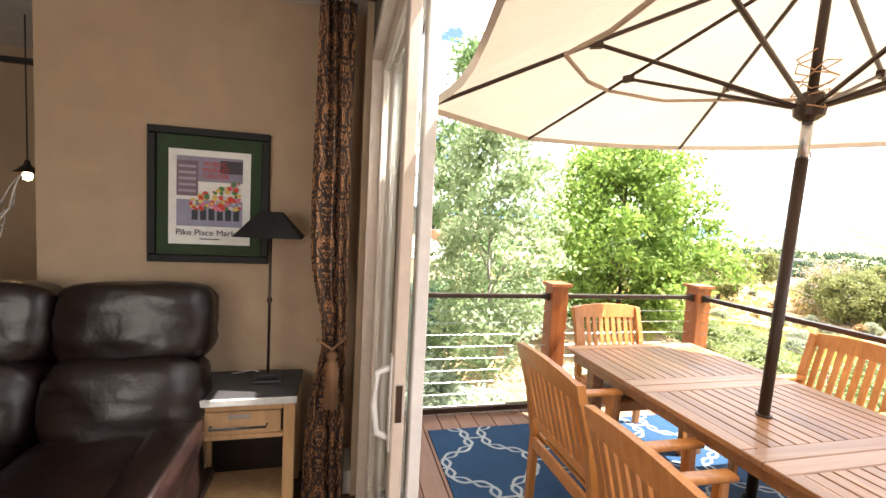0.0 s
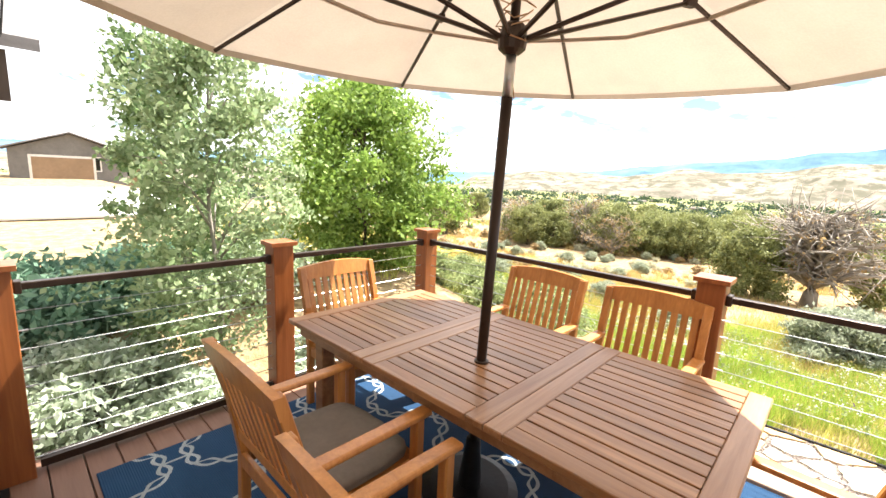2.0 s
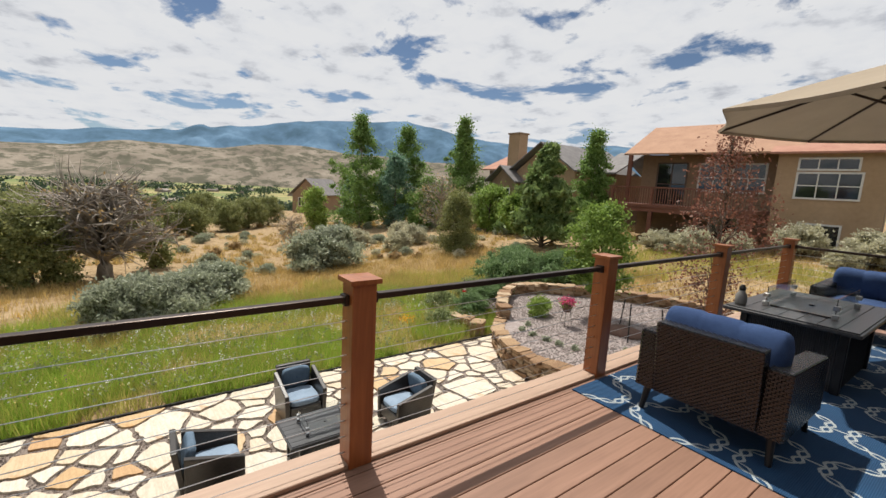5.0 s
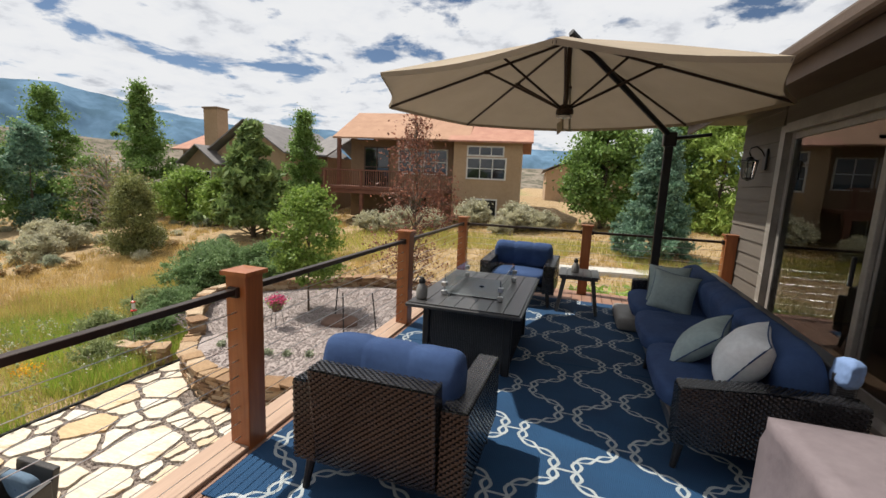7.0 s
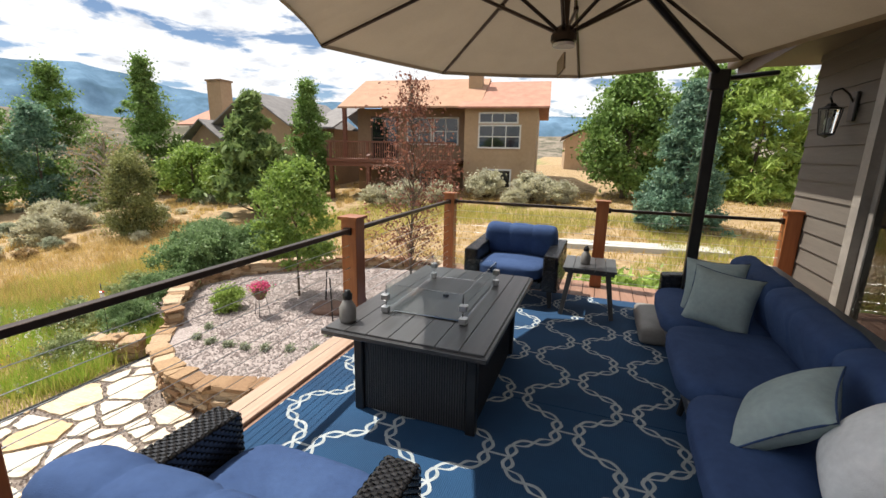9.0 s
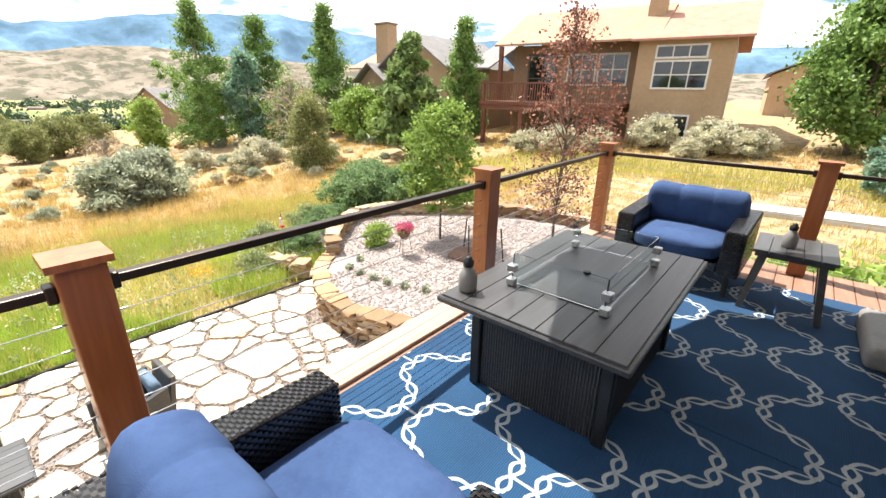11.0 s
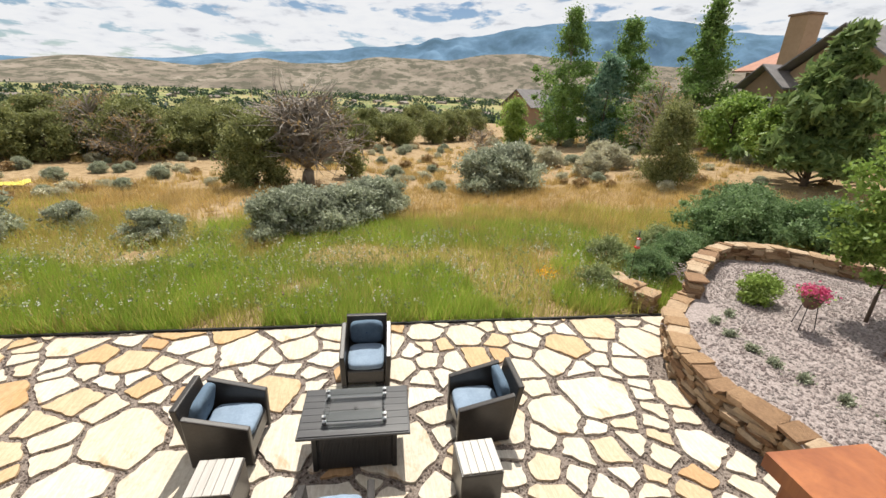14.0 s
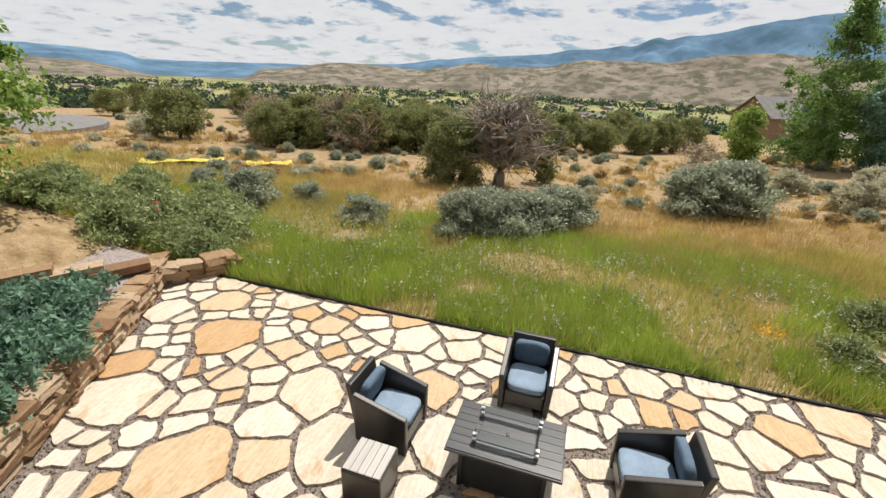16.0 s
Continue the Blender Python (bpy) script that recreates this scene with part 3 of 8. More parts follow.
def build_range(name, points, r0, r1, rough, mat_, label, z0, gully, rows=26, step=0.22, a0=40, a1=-215):
    """A range of hills as a height field on an arc round the place; bearings are from +y, to the left."""
    cols = int((a0 - a1) / step)
    verts, faces = [], []
    for j in range(rows + 1):
        t = j / rows
        r = r0 + (r1 - r0) * t
        for i in range(cols + 1):
            a = a0 - i * step
            th = radians(a)
            top = math.tan(radians(profile(points, a))) * r1 + 1.6
            ridge = t ** 0.8
            n1 = noise.fractal(Vector((a * gully, t * 3.2, 1.7)), 0.9, 2.1, 6)
            n2 = noise.ridged_multi_fractal(Vector((a * gully * 1.7, t * 1.6, 4.2)), 0.9, 2.0, 5, 1.0, 2.0)
            k = math.sin(math.pi * min(1.0, t * 1.0)) * 0.9 + 0.1
            z = z0 + (top - z0) * (ridge + rough * k * (n1 * 0.5 - (n2 - 1.0) * 0.28)) + (rough * 0.10 * (top - z0) * n1 if t > 0.9 else 0)
            verts.append((4 - math.sin(th) * r, math.cos(th) * r, z))
    for j in range(rows):
        for i in range(cols):
            p = j * (cols + 1) + i
            faces.append((p, p + 1, p + cols + 2, p + cols + 1))
    ob = new(name, mesh_from(name, verts, faces, mat_, True))
    tagged(ob, label, "hills", kind="structure")


def far_material(name, stops, scale, lift=0.0, patch=None):
    m, n, l, b = material(name, 1.0, spec=0.0)
    g = n.new("ShaderNodeNewGeometry")
    v = noise_tex(n, l, scale, 8, g.outputs["Position"], 0.65)
    c = ramp(n, l, v, stops)
    if patch:
        v2 = noise_tex(n, l, scale * 3, 6, g.outputs["Position"], 0.7)
        c = mixed(n, l, c, patch, ramp(n, l, v2, [(0.47, (0, 0, 0)), (0.56, (1, 1, 1))]))
    l.new(c, b.inputs["Base Color"])
    return m


HILLS = [(60, 0.3), (-20, 0.5), (-28, 0.4), (-33, 0.2), (-41, -1.0), (-48, -0.9), (-51, 0.3), (-60, 1.4), (-64, 1.3), (-69, 1.0), (-72, 1.4),
         (-76, 2.2), (-80, 1.8), (-84, 2.0), (-90, 2.9), (-97, 2.9), (-104, 3.8), (-108, 4.0), (-115, 3.4), (-125, 3.0), (-150, 2.5), (-215, 2.0)]
MOUNTAINS = [(60, 1.6), (-20, 1.7), (-30, 1.4), (-37, 1.2), (-39, 0.6), (-56, 0.95), (-66, 1.6), (-72, 2.3), (-77, 2.8), (-84, 3.4), (-88, 4.0),
             (-94, 4.7), (-96.6, 5.5), (-97.6, 5.2), (-100, 5.6), (-107, 6.8), (-115, 7.5), (-120, 7.9), (-124, 7.4), (-129, 6.3), (-137, 5.6),
             (-148, 6.0), (-160, 5.5), (-180, 4.6), (-215, 4.0)]
M["badlands"] = far_material("eroded_tan_hills", [(0.3, (0.14, 0.12, 0.10)), (0.5, (0.215, 0.185, 0.15)), (0.65, (0.29, 0.25, 0.205))], 0.005,
                             patch=(0.11, 0.105, 0.08))
# the blue of both ridges is distance haze put into the base colour
M["mountain"] = far_material("forested_mountain_haze_blue", [(0.35, (0.07, 0.12, 0.17)), (0.5, (0.10, 0.17, 0.25)), (0.66, (0.15, 0.24, 0.34))], 0.004)
M["mountain_far"] = far_material("haze_pale_blue_ridge", [(0.35, (0.17, 0.26, 0.38)), (0.66, (0.24, 0.34, 0.47))], 0.004)
build_range("backdrop_hills", HILLS, 1900, 2600, 0.24, M["badlands"], "eroded tan badland hills across the valley", -48, 0.10)
build_range("backdrop_mountain", MOUNTAINS, 2700, 3700, 0.35, M["mountain"], "long forested mountain ridge with blue haze painted into its colour", -50, 0.12, 16, 0.4)

# ---- deck ----
DECK_X1, DECK_Y0, DECK_Y1 = 3.84, -9.12, 3.04
WALL_A, WALL_B, JOG = 0.76, -0.33, -1.6      # faces of the two house walls, and where they step
RAIL_X, RAIL_N, RAIL_S = 3.70, 2.92, -8.95
POST_YS = [2.92, 0.57, -1.63, -3.97, -6.42, -8.95]

deck = thing("deck", 0, 0, 0, 0, "brown composite plank deck one storey above the patio", "deck")
deck["kind"] = "structure"
part("deck_substructure", box(-0.33, DECK_X1 - 0.06, DECK_Y0 + 0.03, DECK_Y1 - 0.03, -0.3, -0.04), M["fascia"], deck)
part("fascia_board", box(DECK_X1 - 0.05, DECK_X1, DECK_Y0, DECK_Y1, -0.34, -0.002), M["deck_edge"], deck, "pale fascia board")
part("fascia_board", box(WALL_A, DECK_X1 - 0.054, DECK_Y1 - 0.03, DECK_Y1, -0.34, -0.034), M["fascia"], deck, "dark fascia board")
part("fascia_board", box(-0.33, DECK_X1 - 0.054, DECK_Y0, DECK_Y0 + 0.026, -0.34, -0.034), M["fascia"], deck)
part("edge_board", box(DECK_X1 - 0.20, DECK_X1 + 0.02, DECK_Y0, DECK_Y1, 0.0, 0.028, 0.004), M["deck_edge"], deck, "pale edge board along the rail")
for xs in (3.6, 2.0, 0.3):
    for ys in (DECK_Y0 + 0.4, -4.6, 0.2, DECK_Y1 - 0.4):
        if xs > 0.5 or ys < -2:
            part("support_post", box(xs - 0.1, xs + 0.1, ys - 0.1, ys + 0.1, -2.9, -0.3), M["cedar"], deck)

# ---- house ----
M["deck_soffit"] = M["fascia"]


def lap_siding(wall, name, x, y0, y1, z0, z1, facing, mat_):
    """Overlapping boards, each a piece of its own, on a wall that faces +x, or -y or +y."""
    rows = int((z1 - z0) / 0.175 + 0.99)
    for i in range(rows):
        a, b2 = z0 + i * 0.175, min(z1, z0 + (i + 1) * 0.175)
        bm = bmesh.new()
        th0, th1 = 0.022, 0.006
        vs = [(0, y0, a), (th0, y0, a), (th1, y0, b2), (0, y0, b2), (0, y1, a), (th0, y1, a), (th1, y1, b2), (0, y1, b2)]
        q = [bm.verts.new(v) for v in vs]
        for f in ((0, 1, 2, 3), (7, 6, 5, 4), (1, 5, 6, 2), (0, 4, 5, 1), (3, 2, 6, 7)):
            bm.faces.new([q[k] for k in f])
        mm = {"+x": pose(x, 0, 0), "-y": pose(0, x, 0, 0, 0, -90), "+y": pose(0, x, 0, 0, 0, 90)}[facing]
        part("siding_board", bm, mat_, wall, m=mm)


def wall_piece(name, x0, x1, y0, y1, z0, z1, mat_, label):
    ob = part(name, box(x0, x1, y0, y1, z0, z1), mat_, None, label)
    ob["kind"] = "structure"
    return ob


D0, D1, DF, DH = -0.95, 1.02, 1.98, 2.42      # the room's glass door: opening, parked leaf, head
wall_a = wall_piece("wall_living_room_door_side", WALL_A - 0.16, WALL_A - 0.004, DF, 4.1, -2.95, 3.0, M["siding"], "brown lap-sided house wall beside the glass door")
wall_a2 = wall_piece("wall_door_other_side", WALL_A - 0.16, WALL_A - 0.004, JOG, D0, -0.3, 3.0, M["siding"], "brown lap-sided house wall")
wall_a3 = wall_piece("wall_over_door", WALL_A - 0.16, WALL_A - 0.004, D0, DF, DH, 3.0, M["siding"], "house wall over the glass door")
wall_piece("wall_under_door", WALL_A - 0.16, WALL_A - 0.004, D0, DF, -2.95, -0.02, M["siding"], "house wall under the door sill")
lap_siding(wall_a, "a", WALL_A - 0.004, DF + 0.1, 4.1, 0.0, 3.0, "+x", M["siding"])
lap_siding(wall_a2, "a", WALL_A - 0.004, JOG, D0 - 0.1, 0.03, 3.0, "+x", M["siding"])
wall_jog = wall_piece("wall_step", WALL_B - 0.16, WALL_A - 0.164, JOG, JOG + 0.14, -0.3, 3.0, M["siding"], "short return of the house wall")
lap_siding(wall_jog, "j", JOG, WALL_B, WALL_A - 0.004, 0.03, 3.0, "-y", M["siding"])
E0, E1 = -7.93, -4.5                           # the second glass door
wall_b = wall_piece("wall_terrace_end", WALL_B - 0.16, WALL_B - 0.004, -9.25, E0, -2.95, 3.0, M["siding"], "brown lap-sided house wall with a lantern")
wall_b2 = wall_piece("wall_terrace_middle", WALL_B - 0.16, WALL_B - 0.004, E1, JOG, -2.95, 3.0, M["siding"], "brown lap-sided house wall")
wall_piece("wall_over_terrace_door", WALL_B - 0.16, WALL_B - 0.004, E0, E1, 2.46, 3.0, M["siding"], "house wall over the wide glass door")
wall_piece("wall_under_terrace_door", WALL_B - 0.16, WALL_B - 0.004, E0, E1, -2.95, 0.0, M["siding"], "house wall under the wide glass door")
lap_siding(wall_b, "b", WALL_B - 0.004, -9.25, E0 - 0.09, 0.03, 3.0, "+x", M["siding"])
lap_siding(wall_b2, "b", WALL_B - 0.004, E1 + 0.09, JOG, 0.03, 3.0, "+x", M["siding"])
wall_piece("wall_south_end", -8.0, WALL_B - 0.164, -9.25, -9.1, -2.95, 3.0, M["siding"], "end wall of the house")
wall_piece("wall_north_end", -8.0, WALL_A - 0.164, 3.96, 4.1, -2.95, 3.0, M["siding"], "end wall of the house")
wall_piece("wall_back", -8.16, -8.0, -9.25, 4.1, -2.95, 3.0, M["siding"], "back wall of the house")

# eaves and roof
roof = thing("roof", 0, 0, 0, 0, "low-pitched grey shingle roof with brown eaves", "roof")
roof["kind"] = "structure"
for y0, y1, xe, ze in ((JOG + 0.02, 3.6, WALL_A + 0.12, 3.0), (-9.8, JOG - 0.02, WALL_B + 0.60, 2.72)):
    part("soffit", box(xe - 0.88 if ze < 2.9 else -8.3, xe, y0, y1, ze, ze + 0.03), M["fascia"], roof, "brown soffit")
    part("fascia", box(xe, xe + 0.04, y0, y1, ze - 0.14, ze + 0.10), M["fascia"], roof, "brown fascia board")
    part("gutter", box(xe + 0.044, xe + 0.16, y0, y1, ze - 0.02, ze + 0.10, 0.03, 2), M["fascia"], roof, "brown gutter")
    bm = bmesh.new()
    q = [bm.verts.new(v) for v in ((xe + 0.1, y0, ze + 0.11), (xe + 0.1, y1, ze + 0.11), (-4, y1, 4.9), (-4, y0, 4.9), (-8.4, y1, 3.1), (-8.4, y0, 3.1),
                                   (xe + 0.1, y0, ze + 0.04), (xe + 0.1, y1, ze + 0.04))]
    for f in ((0, 1, 2, 3), (3, 2, 4, 5), (0, 3, 5, 6), (1, 7, 4, 2), (0, 6, 7, 1)):
        bm.faces.new([q[k] for k in f])
    part("shingles", bm, M["roof_grey"], roof, "grey shingles")
# a bay of the house that steps out past the deck's end
wall_piece("wall_bay", WALL_A - 0.9, WALL_A - 0.02, 4.12, 7.2, -2.95, 2.15, M["siding"], "brown sided bay of the house beyond the deck")
bay_roof = thing("roof_bay", 0, 0, 0, 0, "grey shingled lean-to roof over the bay", "roof")
bay_roof["kind"] = "structure"
bm = bmesh.new()
q = [bm.verts.new((x, y, z + dz)) for dz in (0.08, 0.0) for x, y, z in ((WALL_A + 0.46, 4.25, 2.31), (WALL_A - 1.2, 4.25, 2.31), (WALL_A - 1.2, 7.0, 3.75), (WALL_A + 0.46, 7.0, 3.75))]
for f in ((3, 2, 1, 0), (4, 5, 6, 7), (0, 1, 5, 4), (2, 3, 7, 6), (3, 0, 4, 7), (1, 2, 6, 5)):
    bm.faces.new([q[k] for k in f])
part("shingles", bm, M["roof_grey"], bay_roof, "weathered shingles")
part("eave_board", box(WALL_A + 0.1, WALL_A + 0.29, 4.3, 4.36, 1.97, 2.30), M["fascia"], bay_roof, "brown eave box")
part("downpipe", box(WALL_A + 0.03, WALL_A + 0.11, 4.2, 4.27, 0.96, 2.30), M["fascia"], bay_roof, "brown downpipe")

# rooms
floor = part("floor", box(-8.0, WALL_A - 0.164, JOG + 0.14, 3.9, -0.12, -0.01), M["carpet"], None, "dark plank floor of the living room")
floor["kind"] = "structure"
ceil = part("ceiling", box(-8.0, WALL_A - 0.164, JOG + 0.14, 3.9, 2.75, 2.85), M["ceiling_paint"], None, "plain ceiling of the living room")
ceil["kind"] = "structure"
ROOM_Y = 2.32
for nm, a in (("wall_room_picture", (-1.06, WALL_A - 0.164, ROOM_Y, ROOM_Y + 0.14, 0, 2.75)), ("wall_room_side", (-8, WALL_A - 0.164, JOG + 0.142, JOG + 0.2, 0, 2.75)),
              ("wall_room_far", (-4.2, -4.05, JOG + 0.3, 3.9, 0, 2.75)), ("wall_room_back", (-8, -1.06, 3.82, 3.9, 0, 2.75))):
    wall_piece(nm, *a, M["wall_paint"], "tan painted room wall")
wall_piece("ledge", -4.0, -1.08, ROOM_Y + 0.02, ROOM_Y + 0.2, 0, 0.98, M["wall_paint"], "low tan wall with a white cap")
wall_piece("ledge_cap", -4.0, -1.08, ROOM_Y - 0.02, ROOM_Y + 0.24, 0.984, 1.02, M["vinyl_white"], "white cap of the low wall")
wall_piece("baseboard", WALL_A - 0.24, WALL_A - 0.168, 2.06, ROOM_Y - 0.004, 0, 0.13, M["vinyl_white"], "white baseboard")
wall_piece("wall_room_return", WALL_A - 0.2, WALL_A - 0.164, DF + 0.06, ROOM_Y, 0.0, 2.75, M["wall_paint"], "tan painted return beside the door")
wall_piece("floor_terrace_room", -5.5, WALL_B - 0.164, -9.0, -1.9, -0.12, -0.01, M["carpet"], "dark floor of the terrace room")
wall_piece("ceiling_terrace_room", -5.5, WALL_B - 0.164, -9.0, -1.9, 2.75, 2.85, M["ceiling_paint"], "ceiling of the terrace room")
for a in ((-5.6, -5.5, -9.0, -1.9, 0, 2.75), (-5.5, -0.5, -9.08, -9.0, 0, 2.75), (-5.5, -0.5, -1.9, -1.82, 0, 2.75)):
    wall_piece("wall_terrace_room", *a, M["wall_paint"], "tan painted wall of the terrace room")

# ---- sliding doors ----


def door_leaf(parent, name, x, y0, y1, z0, z1, mat_, stile=0.075, pane="glass"):
    p = part(name, box(x - 0.02, x + 0.02, y0, y0 + stile, z0, z1, 0.004), mat_, parent, "glass door leaf")
    part("stile", box(x - 0.02, x + 0.02, y1 - stile, y1, z0, z1, 0.004), mat_, p)
    part("rail", box(x - 0.02, x + 0.02, y0 + stile, y1 - stile, z0, z0 + 0.12, 0.004), mat_, p)
    part("rail", box(x - 0.02, x + 0.02, y0 + stile, y1 - stile, z1 - stile, z1, 0.004), mat_, p)
    g = part("pane", box(x - 0.004, x + 0.004, y0 + stile, y1 - stile, z0 + 0.12, z1 - stile), M[pane], p, "clear glass" if pane == "glass" else "grey tinted glass")
    g.visible_shadow = False
    return p


door_1 = thing("door_1", 0, 0, 0, 0, "open almond-framed sliding glass door of the living room", "door")
door_1["kind"] = "structure"
xf = WALL_A
part("door_frame", box(xf - 0.17, xf - 0.0, D0 - 0.02, D0 + 0.03, 0, DH), M["vinyl"], door_1, "almond door frame")
part("door_frame", box(xf - 0.17, xf - 0.0, DF - 0.03, DF + 0.02, 0, DH), M["vinyl"], door_1)
part("door_frame", box(xf - 0.17, xf - 0.0, D0 + 0.03, DF - 0.03, DH - 0.05, DH), M["vinyl"], door_1)
part("door_track", box(xf - 0.17, xf - 0.0, D0 + 0.03, DF - 0.03, -0.01, 0.03), M["alu"], door_1, "metal track")
part("casing", box(xf + 0.0, xf + 0.012, DF + 0.02, DF + 0.13, 0.0, DH + 0.1), M["trim"], door_1, "blue-grey outer casing")
part("casing", box(xf + 0.0, xf + 0.012, D0 - 0.13, D0 - 0.02, 0.0, DH + 0.1), M["trim"], door_1)
part("casing", box(xf + 0.0, xf + 0.012, D0 - 0.02, DF + 0.02, DH, DH + 0.1), M["trim"], door_1)
door_leaf(door_1, "fixed_leaf", xf - 0.04, D1, DF - 0.03, 0.03, DH - 0.05, M["vinyl_white"])
leaf = door_leaf(door_1, "sliding_leaf", xf - 0.10, D1 - 0.0, DF - 0.03, 0.03, DH - 0.05, M["vinyl"])
part("door_track", box(xf - 0.075, xf - 0.065, D0 + 0.03, DF - 0.03, 0.03, 0.05), M["alu"], door_1)
bm = bmesh.new()
add_tube(bm, [(xf - 0.12, D1 + 0.035, 0.86), (xf - 0.165, D1 + 0.04, 0.88), (xf - 0.175, D1 + 0.045, 0.97), (xf - 0.165, D1 + 0.04, 1.08), (xf - 0.12, D1 + 0.035, 1.10)], 0.012, 8)
add_box(bm, xf - 0.128, xf - 0.12, D1 + 0.01, D1 + 0.06, 0.82, 1.14, 0.003)
part("handle", bm, M["vinyl_white"], leaf, "white D-shaped pull handle", True)
part("latch", box(xf - 0.11, xf - 0.09, D1 - 0.006, D1, 0.93, 1.05), M["bronze"], leaf, "dark latch plate")

door_2 = thing("door_2", 0, 0, 0, 0, "closed wide sliding glass door with reflections, grey metal frame", "door")
door_2["kind"] = "structure"
xg = WALL_B
part("door_frame", box(xg - 0.17, xg + 0.04, E0 - 0.07, E0 + 0.05, 0, 2.46), M["alu"], door_2, "worn grey-brown frame")
part("door_frame", box(xg - 0.17, xg + 0.04, E1 - 0.05, E1 + 0.07, 0, 2.46), M["alu"], door_2)
part("door_frame", box(xg - 0.17, xg + 0.04, E0 + 0.05, E1 - 0.05, 2.38, 2.48), M["alu"], door_2)
part("door_track", box(xg - 0.17, xg + 0.04, E0 + 0.05, E1 - 0.05, 0.0, 0.05), M["alu"], door_2)
wid = (E1 - E0 - 0.1) / 2
for k in range(2):
    p = door_leaf(door_2, "door_leaf", xg - 0.05 - 0.045 * k, E0 + 0.05 + k * wid - 0.03 * k, E0 + 0.05 + (k + 1) * wid + 0.03 * (1 - k), 0.05, 2.38, M["alu"], pane="glass_tinted")
part("handle", box(xg + 0.0, xg + 0.03, E0 + wid - 0.03, E0 + wid, 0.95, 1.2, 0.008, 2), M["black_metal"], p, "black door pull")

# ---- railings ----


def deck_post(x, y, face=0.142, h=1.075, z0=0.0):
    p = thing("deck_post", x, y, z0, 0, "square stained cedar post with a flat pyramid cap", "post", "posts of the deck rail")
    part("shaft", box(-face / 2, face / 2, -face / 2, face / 2, 0, h, 0.006, 2), M["cedar"], p)
    bm = bmesh.new()
    s = face / 2 + 0.02
    lo = [bm.verts.new((a * s, c * s, h)) for a, c in ((-1, -1), (1, -1), (1, 1), (-1, 1))]
    md = [bm.verts.new((a * s, c * s, h + 0.026)) for a, c in ((-1, -1), (1, -1), (1, 1), (-1, 1))]
    hi = bm.verts.new((0, 0, h + 0.030))
    bm.faces.new(lo[::-1])
    for i in range(4):
        bm.faces.new((lo[i], lo[(i + 1) % 4], md[(i + 1) % 4], md[i]))
        bm.faces.new((md[i], md[(i + 1) % 4], hi))
    part("cap", bm, M["cedar"], p, "sunlit cedar post cap")
    return p


def rail_bay(a, b):
    """Dark hand rail with flanges and nine steel cables between two posts."""
    a, b = Vector(a), Vector(b)
    d = (b - a).normalized()
    a2, b2 = a + d * 0.071, b - d * 0.071
    t = thing("deck_railing", a.x, a.y, 0, 0, "dark metal hand rail over nine thin steel cables", "railing", "bays of the deck rail")
    o = a.copy()
    zr = 0.985
    L = lambda p, z: Vector((p.x - o.x, p.y - o.y, z))
    long = (b2 - a2).length
    turn = Matrix.Translation(L(a2, zr)) @ Matrix.Rotation(math.atan2(d.y, d.x), 4, "Z")
    part("handrail", box(0, long, -0.024, 0.024, -0.018, 0.018, 0.005, 2), M["bronze"], t, "flat-topped dark bronze hand rail", m=turn)
    for p, s in ((a2, 1), (b2, -1)):
        x0, x1 = (0.0005, 0.03) if s > 0 else (long - 0.03, long - 0.0005)
        bm = box(x0, x1, -0.034, 0.034, -0.034, 0.028, 0.006, 2)
        part("flange", bm, M["bronze"], t, "square rail bracket", m=turn)
    for i in range(9):
        z = 0.075 + i * 0.098
        part("cable", rod(L(a2, z), L(b2, z), 0.0024, n=5), M["steel"], t)
    for i in range(9):
        z = 0.075 + i * 0.098
        for p, s in ((a2, 1), (b2, -1)):
            part("cable_fitting", rod(L(p, z), L(p + d * 0.035 * s, z), 0.005, n=6), M["steel"], t)


P_N = [(0.86, RAIL_N), (2.25, RAIL_N), (RAIL_X, RAIL_N)]
P_S = [(RAIL_X, RAIL_S), (1.70, RAIL_S), (-0.24, RAIL_S)]
for x, y in P_N[:2] + [(RAIL_X, y) for y in POST_YS] + P_S[1:]:
    deck_post(x, y)
for a, b in zip(P_N, P_N[1:]):
    rail_bay((*a, 0), (*b, 0))
for a, b in zip(POST_YS, POST_YS[1:]):
    rail_bay((RAIL_X, a, 0), (RAIL_X, b, 0))
for a, b in zip(P_S, P_S[1:]):
    rail_bay((*a, 0), (*b, 0))
part("rail_kerb", box(0.95, RAIL_X, RAIL_N - 0.03, RAIL_N + 0.03, 0.028, 0.07), M["bronze"], deck, "dark lower rail")

# ---- patio ----
patio = part("patio", box(0.8, PATIO_X1, PATIO_Y0, 5.6, -3.0, PATIO_Z - 0.03), None or plain("joint_gravel", (0.10, 0.075, 0.058), (0.34, 0.28, 0.24), 0.95, 45.0, bump=1.0, bump_scale=70), None,
             "flagstone patio with gravel joints below the deck")
patio["kind"] = "structure"
part("edging", box(PATIO_X1, PATIO_X1 + 0.05, PATIO_Y0, 5.2, -2.98, PATIO_Z + 0.015), M["black_metal"], patio, "dark metal lawn edging")


